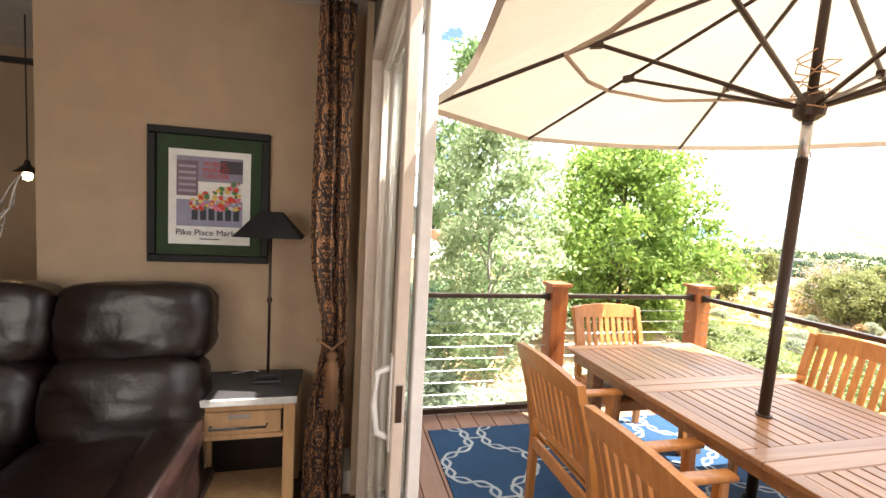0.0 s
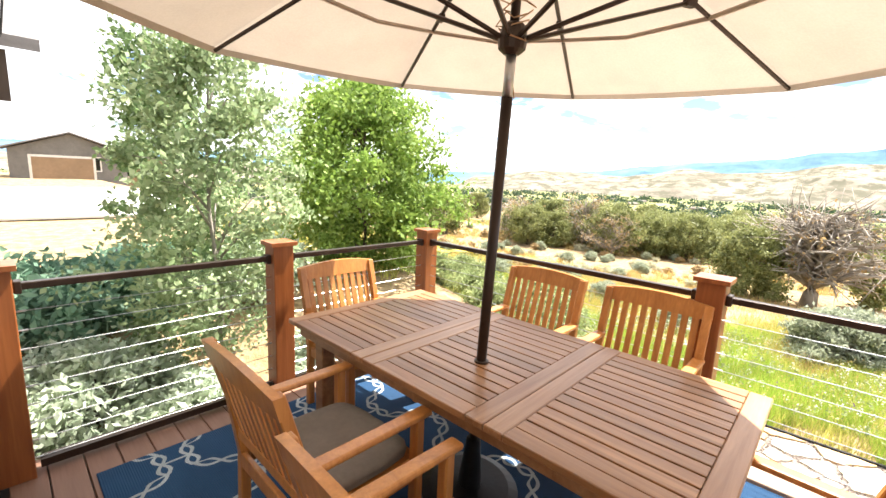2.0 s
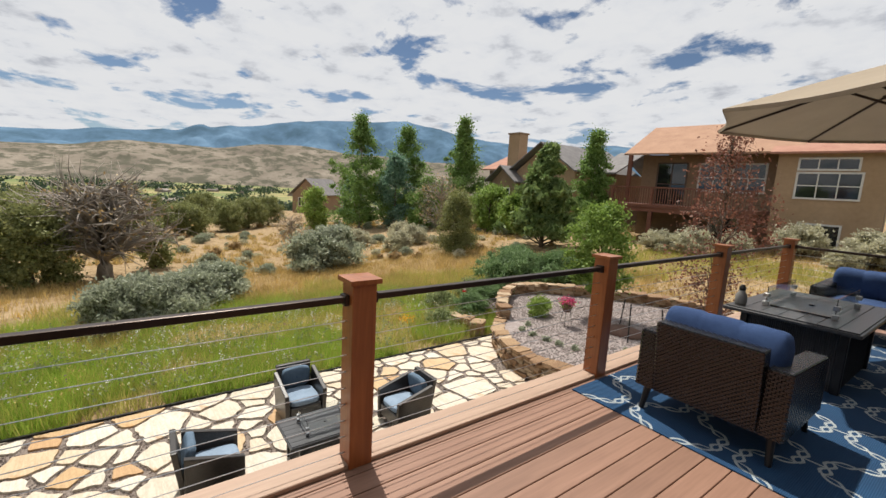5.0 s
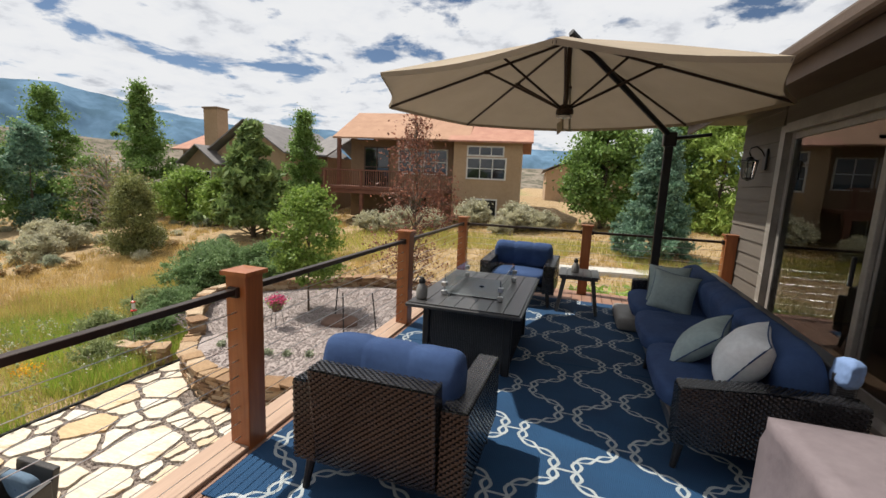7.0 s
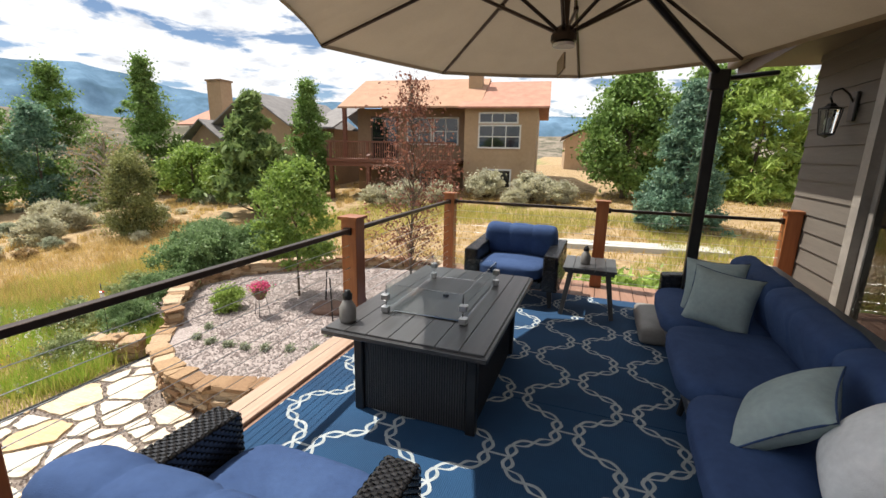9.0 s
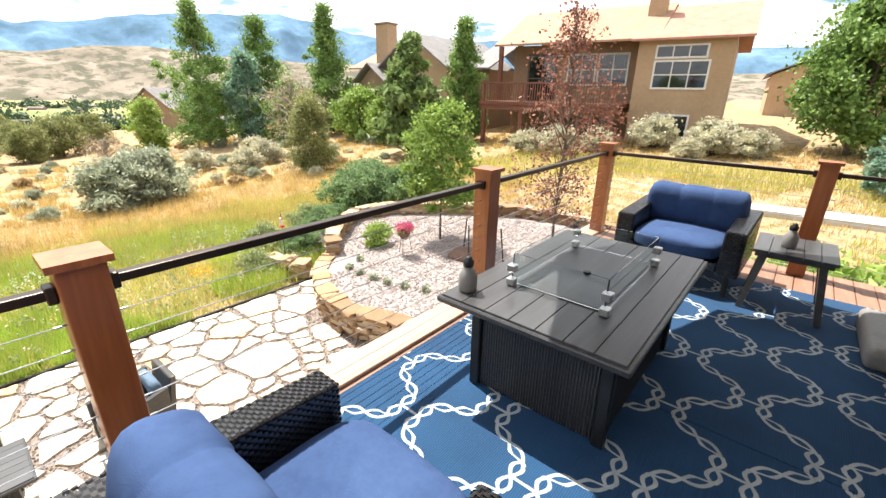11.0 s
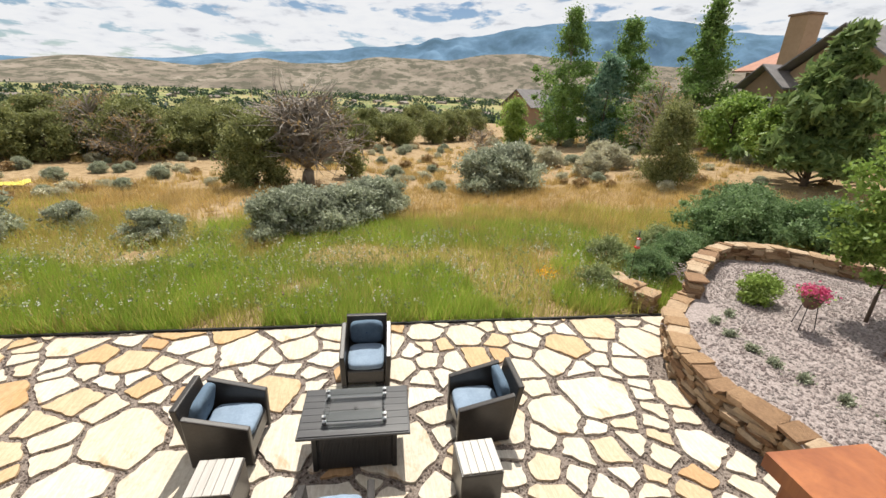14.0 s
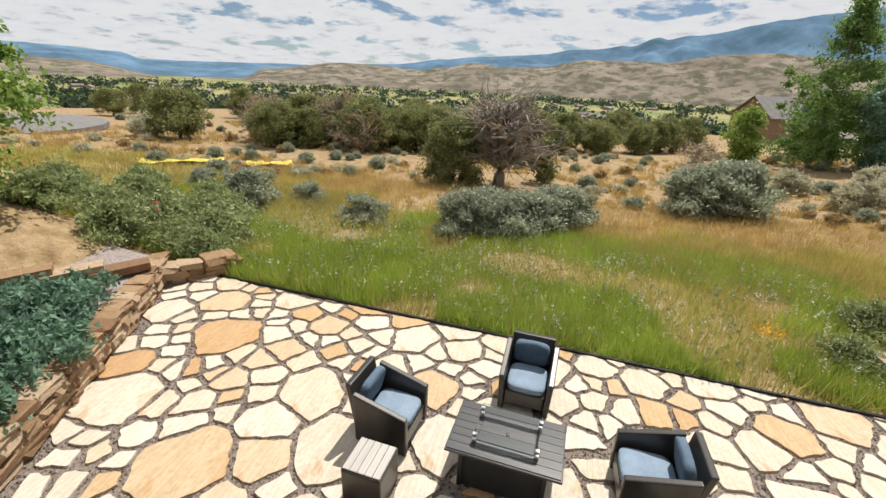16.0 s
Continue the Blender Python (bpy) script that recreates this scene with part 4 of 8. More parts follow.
# ---- gravel bed ----
WALL2 = [(10.35, -9.6), (11.3, -10.3), (12.1, -11.2), (12.6, -12.1), (12.3, -13.4), (11.3, -14.4), (10.1, -15.4), (8.9, -16.1), (7.4, -16.4), (5.9, -16.2), (4.6, -15.6)]
M["pea_gravel"] = plain("pinkish_pea_gravel", (0.17, 0.13, 0.12), (0.46, 0.395, 0.37), 0.9, 30.0, bump=1.0, bump_scale=55)
gp = [(3.9, -9.75), (5.4, -9.05), (6.1, -8.6), (6.9, -8.35), (7.7, -8.12), (8.6, -8.14), (9.3, -8.5), (10.2, -9.4)] + WALL2[1:] + [(3.0, -14.5), (0.0, -13.0), (0.0, -9.4)]
gravel = part("gravel_bed", slab_poly(gp, -2.95, -2.32), M["pea_gravel"], None, "raised bed of pale pink gravel")
gravel["kind"] = "structure"
rg = random.Random(5)
vs, fs = [], []
for _ in range(22000):
    x, y = rg.uniform(4.2, 12.3), rg.uniform(-15.8, -8.3)
    if y > -8.3 - 0.0 * x or (x < 6 and y > -9.2) or (x > 9.5 and y > -9.9):
        continue
    s = rg.uniform(0.012, 0.032)
    z = -2.32 + s * 0.4
    o = len(vs)
    a = rg.uniform(0, 3)
    vs += [(x + s * math.cos(a), y + s * math.sin(a), z), (x - s * math.sin(a), y + s * math.cos(a), z), (x - s * math.cos(a), y - s * math.sin(a), z),
           (x + s * math.sin(a), y - s * math.cos(a), z), (x, y, z + s * 0.7), (x, y, z - s * 0.7)]
    for i in range(4):
        fs += [(o + i, o + (i + 1) % 4, o + 4), (o + (i + 1) % 4, o + i, o + 5)]
m_peb = plain("mixed_pebbles", (0.24, 0.18, 0.165), (0.56, 0.49, 0.46), 0.85, 3.0, bump=0.2, per_island=0.45)
tagged(new("pebbles", mesh_from("pebbles", vs, fs, m_peb)), "loose pebbles on the gravel bed", "gravel", kind="stuff")
steps = thing("garden_steps", 0, 0, 0, 0, "rough sandstone garden steps beside the juniper bed", "steps")
steps["kind"] = "structure"
bed2 = part("planting_bed", slab_poly([(3.9, 1.7), (5.7, 2.8), (7.8, 4.0), (10.0, 5.45), (10.2, 8.0), (6.0, 8.5), (0.8, 6.5), (0.8, 3.1), (3.9, 3.1)], -2.95, -2.28), M["pea_gravel"], None, "raised gravel planting bed beside the patio")
bed2["kind"] = "structure"
road = part("road", slab_poly([(25 + 9 * math.cos(a * 0.314), 43 + 9 * math.sin(a * 0.314)) for a in range(20)], -3.6, -3.2), M["asphalt"], None, "grey cul-de-sac of asphalt")
road["kind"] = "structure"


# ---- dining chairs and table ----
def dining_chair(label):
    c = thing("dining_chair", 0, 0, 0, 0, label, "chair", "chairs round the dining table")
    t = M["teak_chair"]
    w, d = 0.28, 0.25
    for sx in (-1, 1):
        part("leg", box(sx * w - 0.023, sx * w + 0.023, d - 0.045, d, 0, 0.63, 0.006), t, c, "front leg")
        bm = bmesh.new()
        pts = [(sx * w, -d, 0), (sx * w, -d + 0.01, 0.42), (sx * w, -d - 0.03, 0.68), (sx * w, -d - 0.10, 0.93)]
        for a, b in zip(pts, pts[1:]):
            add_box(bm, -0.022, 0.022, -0.02, 0.02, 0, (Vector(b) - Vector(a)).length + 0.01, 0.004, m=look_along(a, b))
        part("leg", bm, t, c, "raked back post")
        bm = bmesh.new()
        add_box(bm, sx * w - 0.032, sx * w + 0.032, -d - 0.03, d + 0.035, 0.63, 0.656, 0.01, 2)
        part("armrest", bm, t, c)
    part("apron", box(-w, w, d - 0.035, d - 0.012, 0.36, 0.425, 0.003), t, c)
    part("apron", box(-w, w, -d - 0.01, -d + 0.012, 0.36, 0.425, 0.003), t, c)
    for sx in (-1, 1):
        part("stretcher", box(sx * w - 0.012, sx * w + 0.012, -d + 0.02, d - 0.045, 0.36, 0.425, 0.003), t, c)
    part("seat", box(-w + 0.01, w - 0.01, -d + 0.02, d + 0.01, 0.425, 0.445, 0.006), t, c)
    part("cushion", cushion(0.52, 0.48, 0.05, 0.012, 8), M["taupe"], c, "taupe seat cushion", True, m=pose(0, 0.01, 0.472))
    # crowned top rail and slats
    bm = bmesh.new()
    n = 12
    rows = []
    for i in range(n + 1):
        u = -1 + 2 * i / n
        x = u * (w + 0.023)
        zt = 0.968 - 0.026 * u * u
        for y, z in ((-d - 0.125, zt), (-d - 0.095, zt), (-d - 0.075, 0.865), (-d - 0.105, 0.865)):
            rows.append(bm.verts.new((x, y - 0.012 * (1 - u * u), z)))
    for i in range(n):
        for k in range(4):
            bm.faces.new((rows[i * 4 + k], rows[i * 4 + (k + 1) % 4], rows[i * 4 + 4 + (k + 1) % 4], rows[i * 4 + 4 + k]))
    bm.faces.new(rows[:4])
    bm.faces.new(rows[-4:][::-1])
    part("top_rail", bm, t, c, "crowned top rail")
    part("lower_rail", box(-w + 0.02, w - 0.02, -d - 0.02, -d + 0.002, 0.50, 0.545, 0.003), t, c)
    for i in range(9):
        x = -w + 0.055 + i * (2 * w - 0.11) / 8
        bm = bmesh.new()
        a, b = (x, -d - 0.01, 0.54), (x, -d - 0.098, 0.875)
        add_box(bm, -0.017, 0.017, -0.006, 0.006, 0, (Vector(b) - Vector(a)).length, 0, m=look_along(a, b))
        part("slat", bm, t, c)
    return c


def look_along(a, b):
    a, b = Vector(a), Vector(b)
    d = (b - a).normalized()
    x = Vector((1, 0, 0))
    y = d.cross(x).normalized()
    m3 = Matrix((x, y, d)).transposed()
    return Matrix.Translation(a) @ m3.to_4x4()


ch = dining_chair("honey-coloured teak armchair with slatted back beside the dining table")
ch.matrix_basis = pose(1.78, 1.50, 0, 0, 0, -90)
for k, (x, y, rz) in enumerate(((1.70, 0.72, -92), (3.26, 1.58, 90), (3.27, 0.84, 90), (2.57, 2.33, 180), (2.42, 0.17, -3))):
    copy_thing(ch, pose(x, y, 0, 0, 0, rz))

table = thing("dining_table", 2.555, 1.27, 0, 0, "large oiled teak dining table with a slatted top, under a parasol", "table")
TL, TW = 1.08, 0.53
for k in range(3):
    y0 = -TL + k * 2 * TL / 3
    y1 = y0 + 2 * TL / 3
    sec = part("tabletop", box(-TW, TW, y0 + 0.002, y0 + 0.085, 0.712, 0.74, 0.004), M["teak_x"], table, "section of the slatted top")
    part("cross_board", box(-TW, TW, y1 - 0.085, y1 - 0.002, 0.712, 0.74, 0.004), M["teak_x"], sec)
    for s in (-1, 1):
        a, b = sorted((s * TW, s * (TW - 0.075)))
        part("side_board", box(a, b, y0 + 0.087, y1 - 0.087, 0.712, 0.74, 0.003), M["teak"], sec)
    n = 13
    wd = (2 * TW - 0.15) / n
    for i in range(n):
        x0 = -TW + 0.075 + i * wd + 0.005
        part("slat", box(x0, x0 + wd - 0.009, y0 + 0.087, y1 - 0.087, 0.714, 0.738, 0.002), M["teak"], sec)
part("underframe", box(-TW + 0.05, TW - 0.05, -TL + 0.05, TL - 0.05, 0.64, 0.70), M["teak_x"], table)
for sx in (-1, 1):
    for sy in (-1, 1):
        part("leg", box(sx * 0.42 - 0.04, sx * 0.42 + 0.04, sy * 0.86 - 0.04, sy * 0.86 + 0.04, 0, 0.64, 0.006), M["teak"], table)
part("collar", lathe([(0.034, 0.738), (0.034, 0.746), (0.026, 0.75)], 20), M["bronze"], table, "dark parasol collar", m=pose(-0.125, -0.035, 0))


# ---- parasols ----
def canopy(parent, R, z_tip, z_top, rot, mat_, sag=0.10, n=8):
    """Eight gores that hang slightly between their ribs, with a hem."""
    verts, faces = [], []
    rings = 9
    sub = 6
    for j in range(rings + 1):
        t = j / rings
        for i in range(n * sub):
            u = (i % sub) / sub
            a = radians(rot) + 2 * math.pi * i / (n * sub)
            half = math.pi / n
            da = (u - 0.5) * 2 * half if True else 0
            rr = math.cos(half) / math.cos((u * 2 - 1) * half)
            edge = math.sin(math.pi * u)
            r = R * t * rr * (1 - 0.035 * edge * t)
            z = z_top + (z_tip - z_top) * (t ** 1.08) - sag * 0.45 * edge * t * (1 - t * 0.55)
            verts.append((r * math.cos(a), r * math.sin(a), z))
    m = n * sub
    for j in range(rings):
        for i in range(m):
            faces.append((j * m + i, j * m + (i + 1) % m, (j + 1) * m + (i + 1) % m, (j + 1) * m + i))
    ob = new("canopy", mesh_from("canopy", verts, faces, mat_, False))
    ob.parent = parent
    bm = bmesh.new()
    last = [Vector(v) for v in verts[rings * m:]]
    for a, b in zip(last, last[1:] + last[:1]):
        q = [bm.verts.new(p) for p in (a, b, b * 0.995 + Vector((0, 0, -0.035 + b.z * 0.005)), a * 0.995 + Vector((0, 0, -0.035 + a.z * 0.005)))]
        bm.faces.new(q)
    part("hem", bm, mat_, ob, "stitched hem")
    return ob


def parasol_ribs(parent, R, z_tip, z_top, z_hub, rot, n=8, inner=0.5, r=0.011):
    for i in range(n):
        a = radians(rot + i * 360 / n)
        c, s = math.cos(a), math.sin(a)
        rib = part("rib", rod((0.03 * c, 0.03 * s, z_top - 0.03), ((R - 0.01) * c, (R - 0.01) * s, z_tip - 0.02), r, n=6), M["bronze"], parent)
        zi = z_top + (z_tip - z_top) * inner - 0.03
        part("strut", rod((0.05 * c, 0.05 * s, z_hub), (R * inner * c, R * inner * s, zi), r * 0.9, n=6), M["bronze"], rib)
        bm = bmesh.new()
        add_box(bm, R * inner - 0.03, R * inner + 0.03, -0.018, 0.018, zi - 0.02, zi + 0.02, 0.004, m=pose(0, 0, 0, 0, 0, rot + i * 360 / n))
        part("joint", bm, M["bronze"], rib)


um = thing("market_umbrella", 2.40, 1.165, 0, 0, "open cream parasol on a dark pole through the teak table", "umbrella")
um.matrix_basis = pose(2.451, 1.281, 0, 3.5, -1.7, 0)
canopy(um, 1.71, 2.17, 2.78, 19.1, M["canopy"])
parasol_ribs(um, 1.71, 2.17, 2.78, 2.15, 19.1, inner=0.52)
part("pole", rod((0, 0, 0.05), (0, 0, 1.93), 0.024, n=16), M["bronze"], um, "dark brown pole", True)
part("pole_sleeve", rod((0, 0, 1.93), (0, 0, 2.10), 0.021, n=16), M["silver"], um, "bare silver pole section", True)
part("pole_top", rod((0, 0, 2.10), (0, 0, 2.80), 0.019, n=14), M["bronze"], um, "upper pole", True)
part("hub", lathe([(0.03, 2.09), (0.055, 2.11), (0.06, 2.15), (0.045, 2.20), (0.03, 2.21)], 16), M["bronze"], um, "runner hub")
part("pulley_hub", lathe([(0.02, 2.68), (0.05, 2.70), (0.05, 2.75), (0.02, 2.77)], 16), M["bronze"], um, "top hub")
bm = bmesh.new()
pts = []
for k in range(40):
    a = k * 0.9
    rr = 0.055 + 0.025 * math.sin(k * 1.7)
    pts.append((rr * math.cos(a), rr * math.sin(a), 2.12 + 0.012 * k * 0.5 + 0.02 * math.sin(k * 2.3)))
add_tube(bm, pts, 0.003, 5)
add_tube(bm, [(0.04, 0, 2.15), (0.05, 0.02, 2.05), (0.045, 0.01, 1.98), (0.05, 0.0, 1.93)], 0.003, 5)
part("cord", bm, M["beech"], um, "tangled pull cord")
for i in range(8):
    a0, a1 = radians(19.1 + i * 45), radians(19.1 + (i + 1) * 45)
    k = 0.60 * 1.71
    z = 2.78 + (2.17 - 2.78) * 0.60 - 0.045
    bm = bmesh.new()
    add_tube(bm, [(k * math.cos(a0), k * math.sin(a0), z + 0.02), (k * 0.93 * math.cos((a0 + a1) / 2), k * 0.93 * math.sin((a0 + a1) / 2), z - 0.012), (k * math.cos(a1), k * math.sin(a1), z + 0.02)], 0.011, 6)
    part("light_tube", bm, M["canopy"], um, "pale tube under the cloth")
part("base", lathe([(0.02, 0.001), (0.25, 0.001), (0.25, 0.04), (0.2, 0.06), (0.06, 0.07), (0.035, 0.32), (0.02, 0.33)], 28), M["black_metal"], um, "round dark base")

cu = thing("cantilever_umbrella", 2.08, -6.45, 0, 0, "open tan cantilever parasol on an offset dark mast", "umbrella")
canopy(cu, 1.89, 2.47, 3.06, 0, M["canopy_tan"])
parasol_ribs(cu, 1.89, 2.47, 3.06, 2.42, 0, inner=0.42, r=0.014)
part("centre_pole", rod((0, 0, 2.36), (0, 0, 3.08), 0.024, n=14), M["bronze"], cu)
part("hub", lathe([(0.02, 2.35), (0.085, 2.36), (0.085, 2.40), (0.05, 2.45), (0.02, 2.46)], 20), M["bronze"], cu)
part("lamp_disc", lathe([(0.01, 2.325), (0.07, 2.33), (0.07, 2.349), (0.01, 2.35)], 20), M["white_frame"], cu, "white disc under the hub")
MX, MY = -1.15, -1.15
part("mast", box(MX - 0.045, MX + 0.045, MY - 0.035, MY + 0.035, 0.1, 2.32, 0.008, 2), M["black_metal"], cu, "dark oval mast")
part("arm", rod((MX, MY, 2.30), (0.0, 0.0, 3.12), 0.032, n=10), M["black_metal"], cu, "sloping arm")
part("brace", rod((MX - 0.5, MY - 0.35, 2.36), (MX, MY, 2.27), 0.022, n=8), M["black_metal"], cu, "rear strut with crank")
part("crank_box", box(MX - 0.07, MX + 0.07, MY - 0.06, MY + 0.06, 2.18, 2.34, 0.015, 2), M["black_metal"], cu)
bm = bmesh.new()
add_box(bm, MX - 0.40, MX + 0.38, MY - 0.42, MY + 0.36, 0.004, 0.16, 0.05, 3)
part("base_weight", bm, M["grey_plastic"], cu, "grey plastic weighted base", True)
part("tie", box(0.04, 0.055, 0.26, 0.45, 2.18, 2.30), M["canopy_tan"], cu, "hanging strap", m=pose(0, -0.5, 0.05, 10, 0, 20))


# ---- rugs ----
def rug(x0, x1, y0, y1, label):
    bm = bmesh.new()
    add_box(bm, x0, x1, y0, y1, 0.001, 0.011, 0.003)
    ob = part("rug", bm, M["rug"], None, label)
    return tagged(ob, "", "rug")


rug(1.14, 3.63, -0.86, 2.68, "blue outdoor rug with a pale trellis, under the dining table")
rug(0.55, 3.60, -5.975, -3.52, "blue outdoor rug with a pale trellis, under a fire table")
rug(0.55, 3.60, -8.42, -5.98, "blue outdoor rug with a pale trellis, butted against another rug")


# ---- wicker seats ----
def weave(bm, o, u, v, su, sv, wide=0.036, high=0.0145, lift=0.006):
    """Raised strands, half a length apart from row to row, over a rectangle that starts at o and runs along u and v."""
    u, v = Vector(u), Vector(v)
    n = u.cross(v)
    o = Vector(o)
    for j in range(int(sv / high)):
        a = -wide * 0.5 * (j % 2)
        while a < su - 0.004:
            a0, a1 = max(0.0, a), min(su, a + wide)
            if a1 - a0 > 0.006:
                rows = []
                for f, z in ((0.0, -0.001), (0.3, lift), (0.7, lift), (1.0, -0.001)):
                    p = o + u * (a0 + (a1 - a0) * f) + v * (high * (j + 0.08)) + n * z
                    rows.append((bm.verts.new(p), bm.verts.new(p + v * high * 0.84)))
                for p, q in zip(rows, rows[1:]):
                    bm.faces.new((p[0], q[0], q[1], p[1]))
            a += wide


def woven_arm(s, h, y0, y1, z1):
    """An arm panel from the seat frame's foot up to z1, woven on its outside, inside, top and front."""
    bm = bmesh.new()
    a, b = sorted((s * h, s * (h - 0.13)))
    add_box(bm, a, b, y0, y1, 0.20, z1, 0.012, 2)
    weave(bm, (b, y0, 0.2), (0, 1, 0), (0, 0, 1), y1 - y0, z1 - 0.2)
    weave(bm, (a, y1, 0.2), (0, -1, 0), (0, 0, 1), y1 - y0, z1 - 0.2)
    weave(bm, (a, y0, z1), (1, 0, 0), (0, 1, 0), b - a, y1 - y0)
    weave(bm, (b, y1, 0.2), (-1, 0, 0), (0, 0, 1), b - a, z1 - 0.2)
    weave(bm, (a, y0, 0.2), (1, 0, 0), (0, 0, 1), b - a, z1 - 0.2)
    return bm


def lounge_chair(label, w=0.92, group="wicker lounge chairs on the deck"):
    c = thing("lounge_chair", 0, 0, 0, 0, label, "armchair", group)
    k = M["strand"]
    h = w / 2
    for s in (-1, 1):
        bm = woven_arm(s, h, -0.40, 0.40, 0.61)
        for v in bm.verts:
            v.co.z -= 0.06 * v.co.y * max(0.0, (v.co.z - 0.2) / 0.42)
        part("arm", bm, k, c, "woven black arm")
    bm = bmesh.new()
    add_box(bm, -h + 0.134, h - 0.134, -0.40, -0.28, 0.20, 0.74, 0.012, 2)
    weave(bm, (-h + 0.134, -0.40, 0.2), (1, 0, 0), (0, 0, 1), w - 0.268, 0.54)
    weave(bm, (-h + 0.134, -0.40, 0.74), (1, 0, 0), (0, 1, 0), w - 0.268, 0.12)
    for v in bm.verts:
        v.co.y -= max(0.0, v.co.z - 0.2) * 0.14
    part("backrest", bm, k, c, "woven black back")
    part("seat_frame", box(-h + 0.134, h - 0.134, -0.278, 0.38, 0.20, 0.30, 0.015), k, c)
    for sx in (-1, 1):
        for sy in (-1, 1):
            bm = bmesh.new()
            add_rod(bm, (sx * (h - 0.07), sy * 0.33, 0.21), (sx * (h - 0.05), sy * 0.37, 0.012), 0.028, 0.018, 8)
            part("leg", bm, M["black_metal"], c, "tapered black leg")
    part("seat_cushion", cushion(w - 0.27, 0.76, 0.16, 0.012), M["navy"], c, "navy seat cushion", True, m=pose(0, 0.09, 0.385))
    part("back_cushion", roll_cushion(w - 0.16, 0.25, 0.39), M["navy"], c, "plump navy back cushion", True, m=pose(0, -0.19, 0.63, -12))
    return c


lc = lounge_chair("black wicker lounge chair with navy cushions, beside the fire table")
lc.matrix_basis = pose(2.72, -4.12, 0, 0, 0, 180)
copy_thing(lc, pose(2.60, -8.22, 0, 0, 0, -2) @ Matrix.Diagonal((1.12, 1.0, 1.0, 1)))

sofa = thing("sofa", 0.755, -6.2, 0, -91.8, "long black wicker sofa with navy cushions under the parasol", "sofa")
SW = 1.60
for s in (-1, 1):
    bm = woven_arm(s, SW, -0.45, 0.42, 0.60)
    for v in bm.verts:
        v.co.z -= 0.12 * max(0.0, v.co.y) * max(0.0, (v.co.z - 0.2) / 0.4)
    part("arm", bm, M["strand"], sofa, "woven black arm")
part("backrest", box(-SW + 0.134, SW - 0.134, -0.45, -0.33, 0.20, 0.74, 0.02, 2), M["wicker"], sofa)
part("seat_frame", box(-SW + 0.134, SW - 0.134, -0.326, 0.42, 0.20, 0.30, 0.015), M["wicker"], sofa)
for sx in (-1, -0.02, 1):
    for sy in (-1, 1):
        part("leg", rod((sx * (SW - 0.08), sy * 0.36, 0.2), (sx * (SW - 0.06), sy * 0.39, 0.012), 0.028, 0.018, 8), M["black_metal"], sofa)
for i in range(3):
    wv = (2 * SW - 0.27) / 3
    xx = -SW + 0.135 + wv * (i + 0.5)
    part("seat_cushion", cushion(wv, 0.84, 0.17, 0.01), M["navy"], sofa, "navy seat cushion", True, m=pose(xx, 0.07, 0.385))
    part("back_cushion", roll_cushion(wv + 0.01, 0.24, 0.40, tucks=(0.0,)), M["navy"], sofa, "plump navy back cushion", True, m=pose(xx, -0.22, 0.63, -16))


def pillow(x, y, z, rx, rz, size, mat_, label, ry=0, thick=0.12):
    """A square pillow, thick in the middle and drawn to four points, with a corded seam."""
    bm = bmesh.new()
    bmesh.ops.create_cube(bm, size=1.0)
    bmesh.ops.subdivide_edges(bm, edges=bm.edges[:], cuts=11, use_grid_fill=True)
    for v in bm.verts:
        a, b, c = v.co * 2
        th = (max(0.0, (1 - a * a) * (1 - b * b)) ** 0.42) * (1 + 0.06 * noise.noise(Vector((a * 3, b * 3, x))))
        v.co = Vector((a * size / 2 * (1 - 0.10 * (1 - b * b)), c * (thick * th + 0.004), b * size / 2 * (1 - 0.10 * (1 - a * a))))
    ob = thing("throw_pillow", 0, 0, 0, 0, label, "pillow", "throw pillows on the sofa")
    ob.matrix_basis = pose(x, y, z, rx, ry, rz)
    part("cover", bm, mat_, ob, "", True)
    bm = bmesh.new()
    loop = []
    for k in range(33):
        q = k / 8
        s_, f = int(q) % 4, q - int(q)
        a, b = [(-1 + 2 * f, -1), (1, -1 + 2 * f), (1 - 2 * f, 1), (-1, 1 - 2 * f)][s_]
        loop.append((a * size / 2 * (1 - 0.10 * (1 - b * b)), 0, b * size / 2 * (1 - 0.10 * (1 - a * a))))
    add_tube(bm, loop, 0.005, 5)
    part("piping", bm, M["navy"], ob, "dark corded seam", True)
    return ob


pillow(0.86, -6.80, 0.62, 14, -22, 0.44, M["sage_fabric"], "grey-green throw pillow on the sofa", -6)
pillow(0.88, -6.98, 0.66, 12, -34, 0.44, M["sage_fabric"], "grey-green throw pillow leaning behind another", 5)
pillow(0.95, -5.34, 0.62, 44, -114, 0.42, M["sage_fabric"], "grey-green throw pillow lying askew", -8, 0.10)
pillow(0.80, -5.0, 0.66, 32, -108, 0.42, M["white_fabric"], "pale grey throw pillow with piping", -6, 0.14)
# light blue block stands in for sun on the navy back cushion's end
lit_end = part("sunlit_cushion_end", cushion(0.12, 0.10, 0.13, 0.02), M["sunlit_navy"], None, "small light blue block painted as the sunlit end of the navy cushion", True, m=pose(0.41, -4.74, 0.73, 10, 0, -70))
tagged(lit_end, "", "pillow")

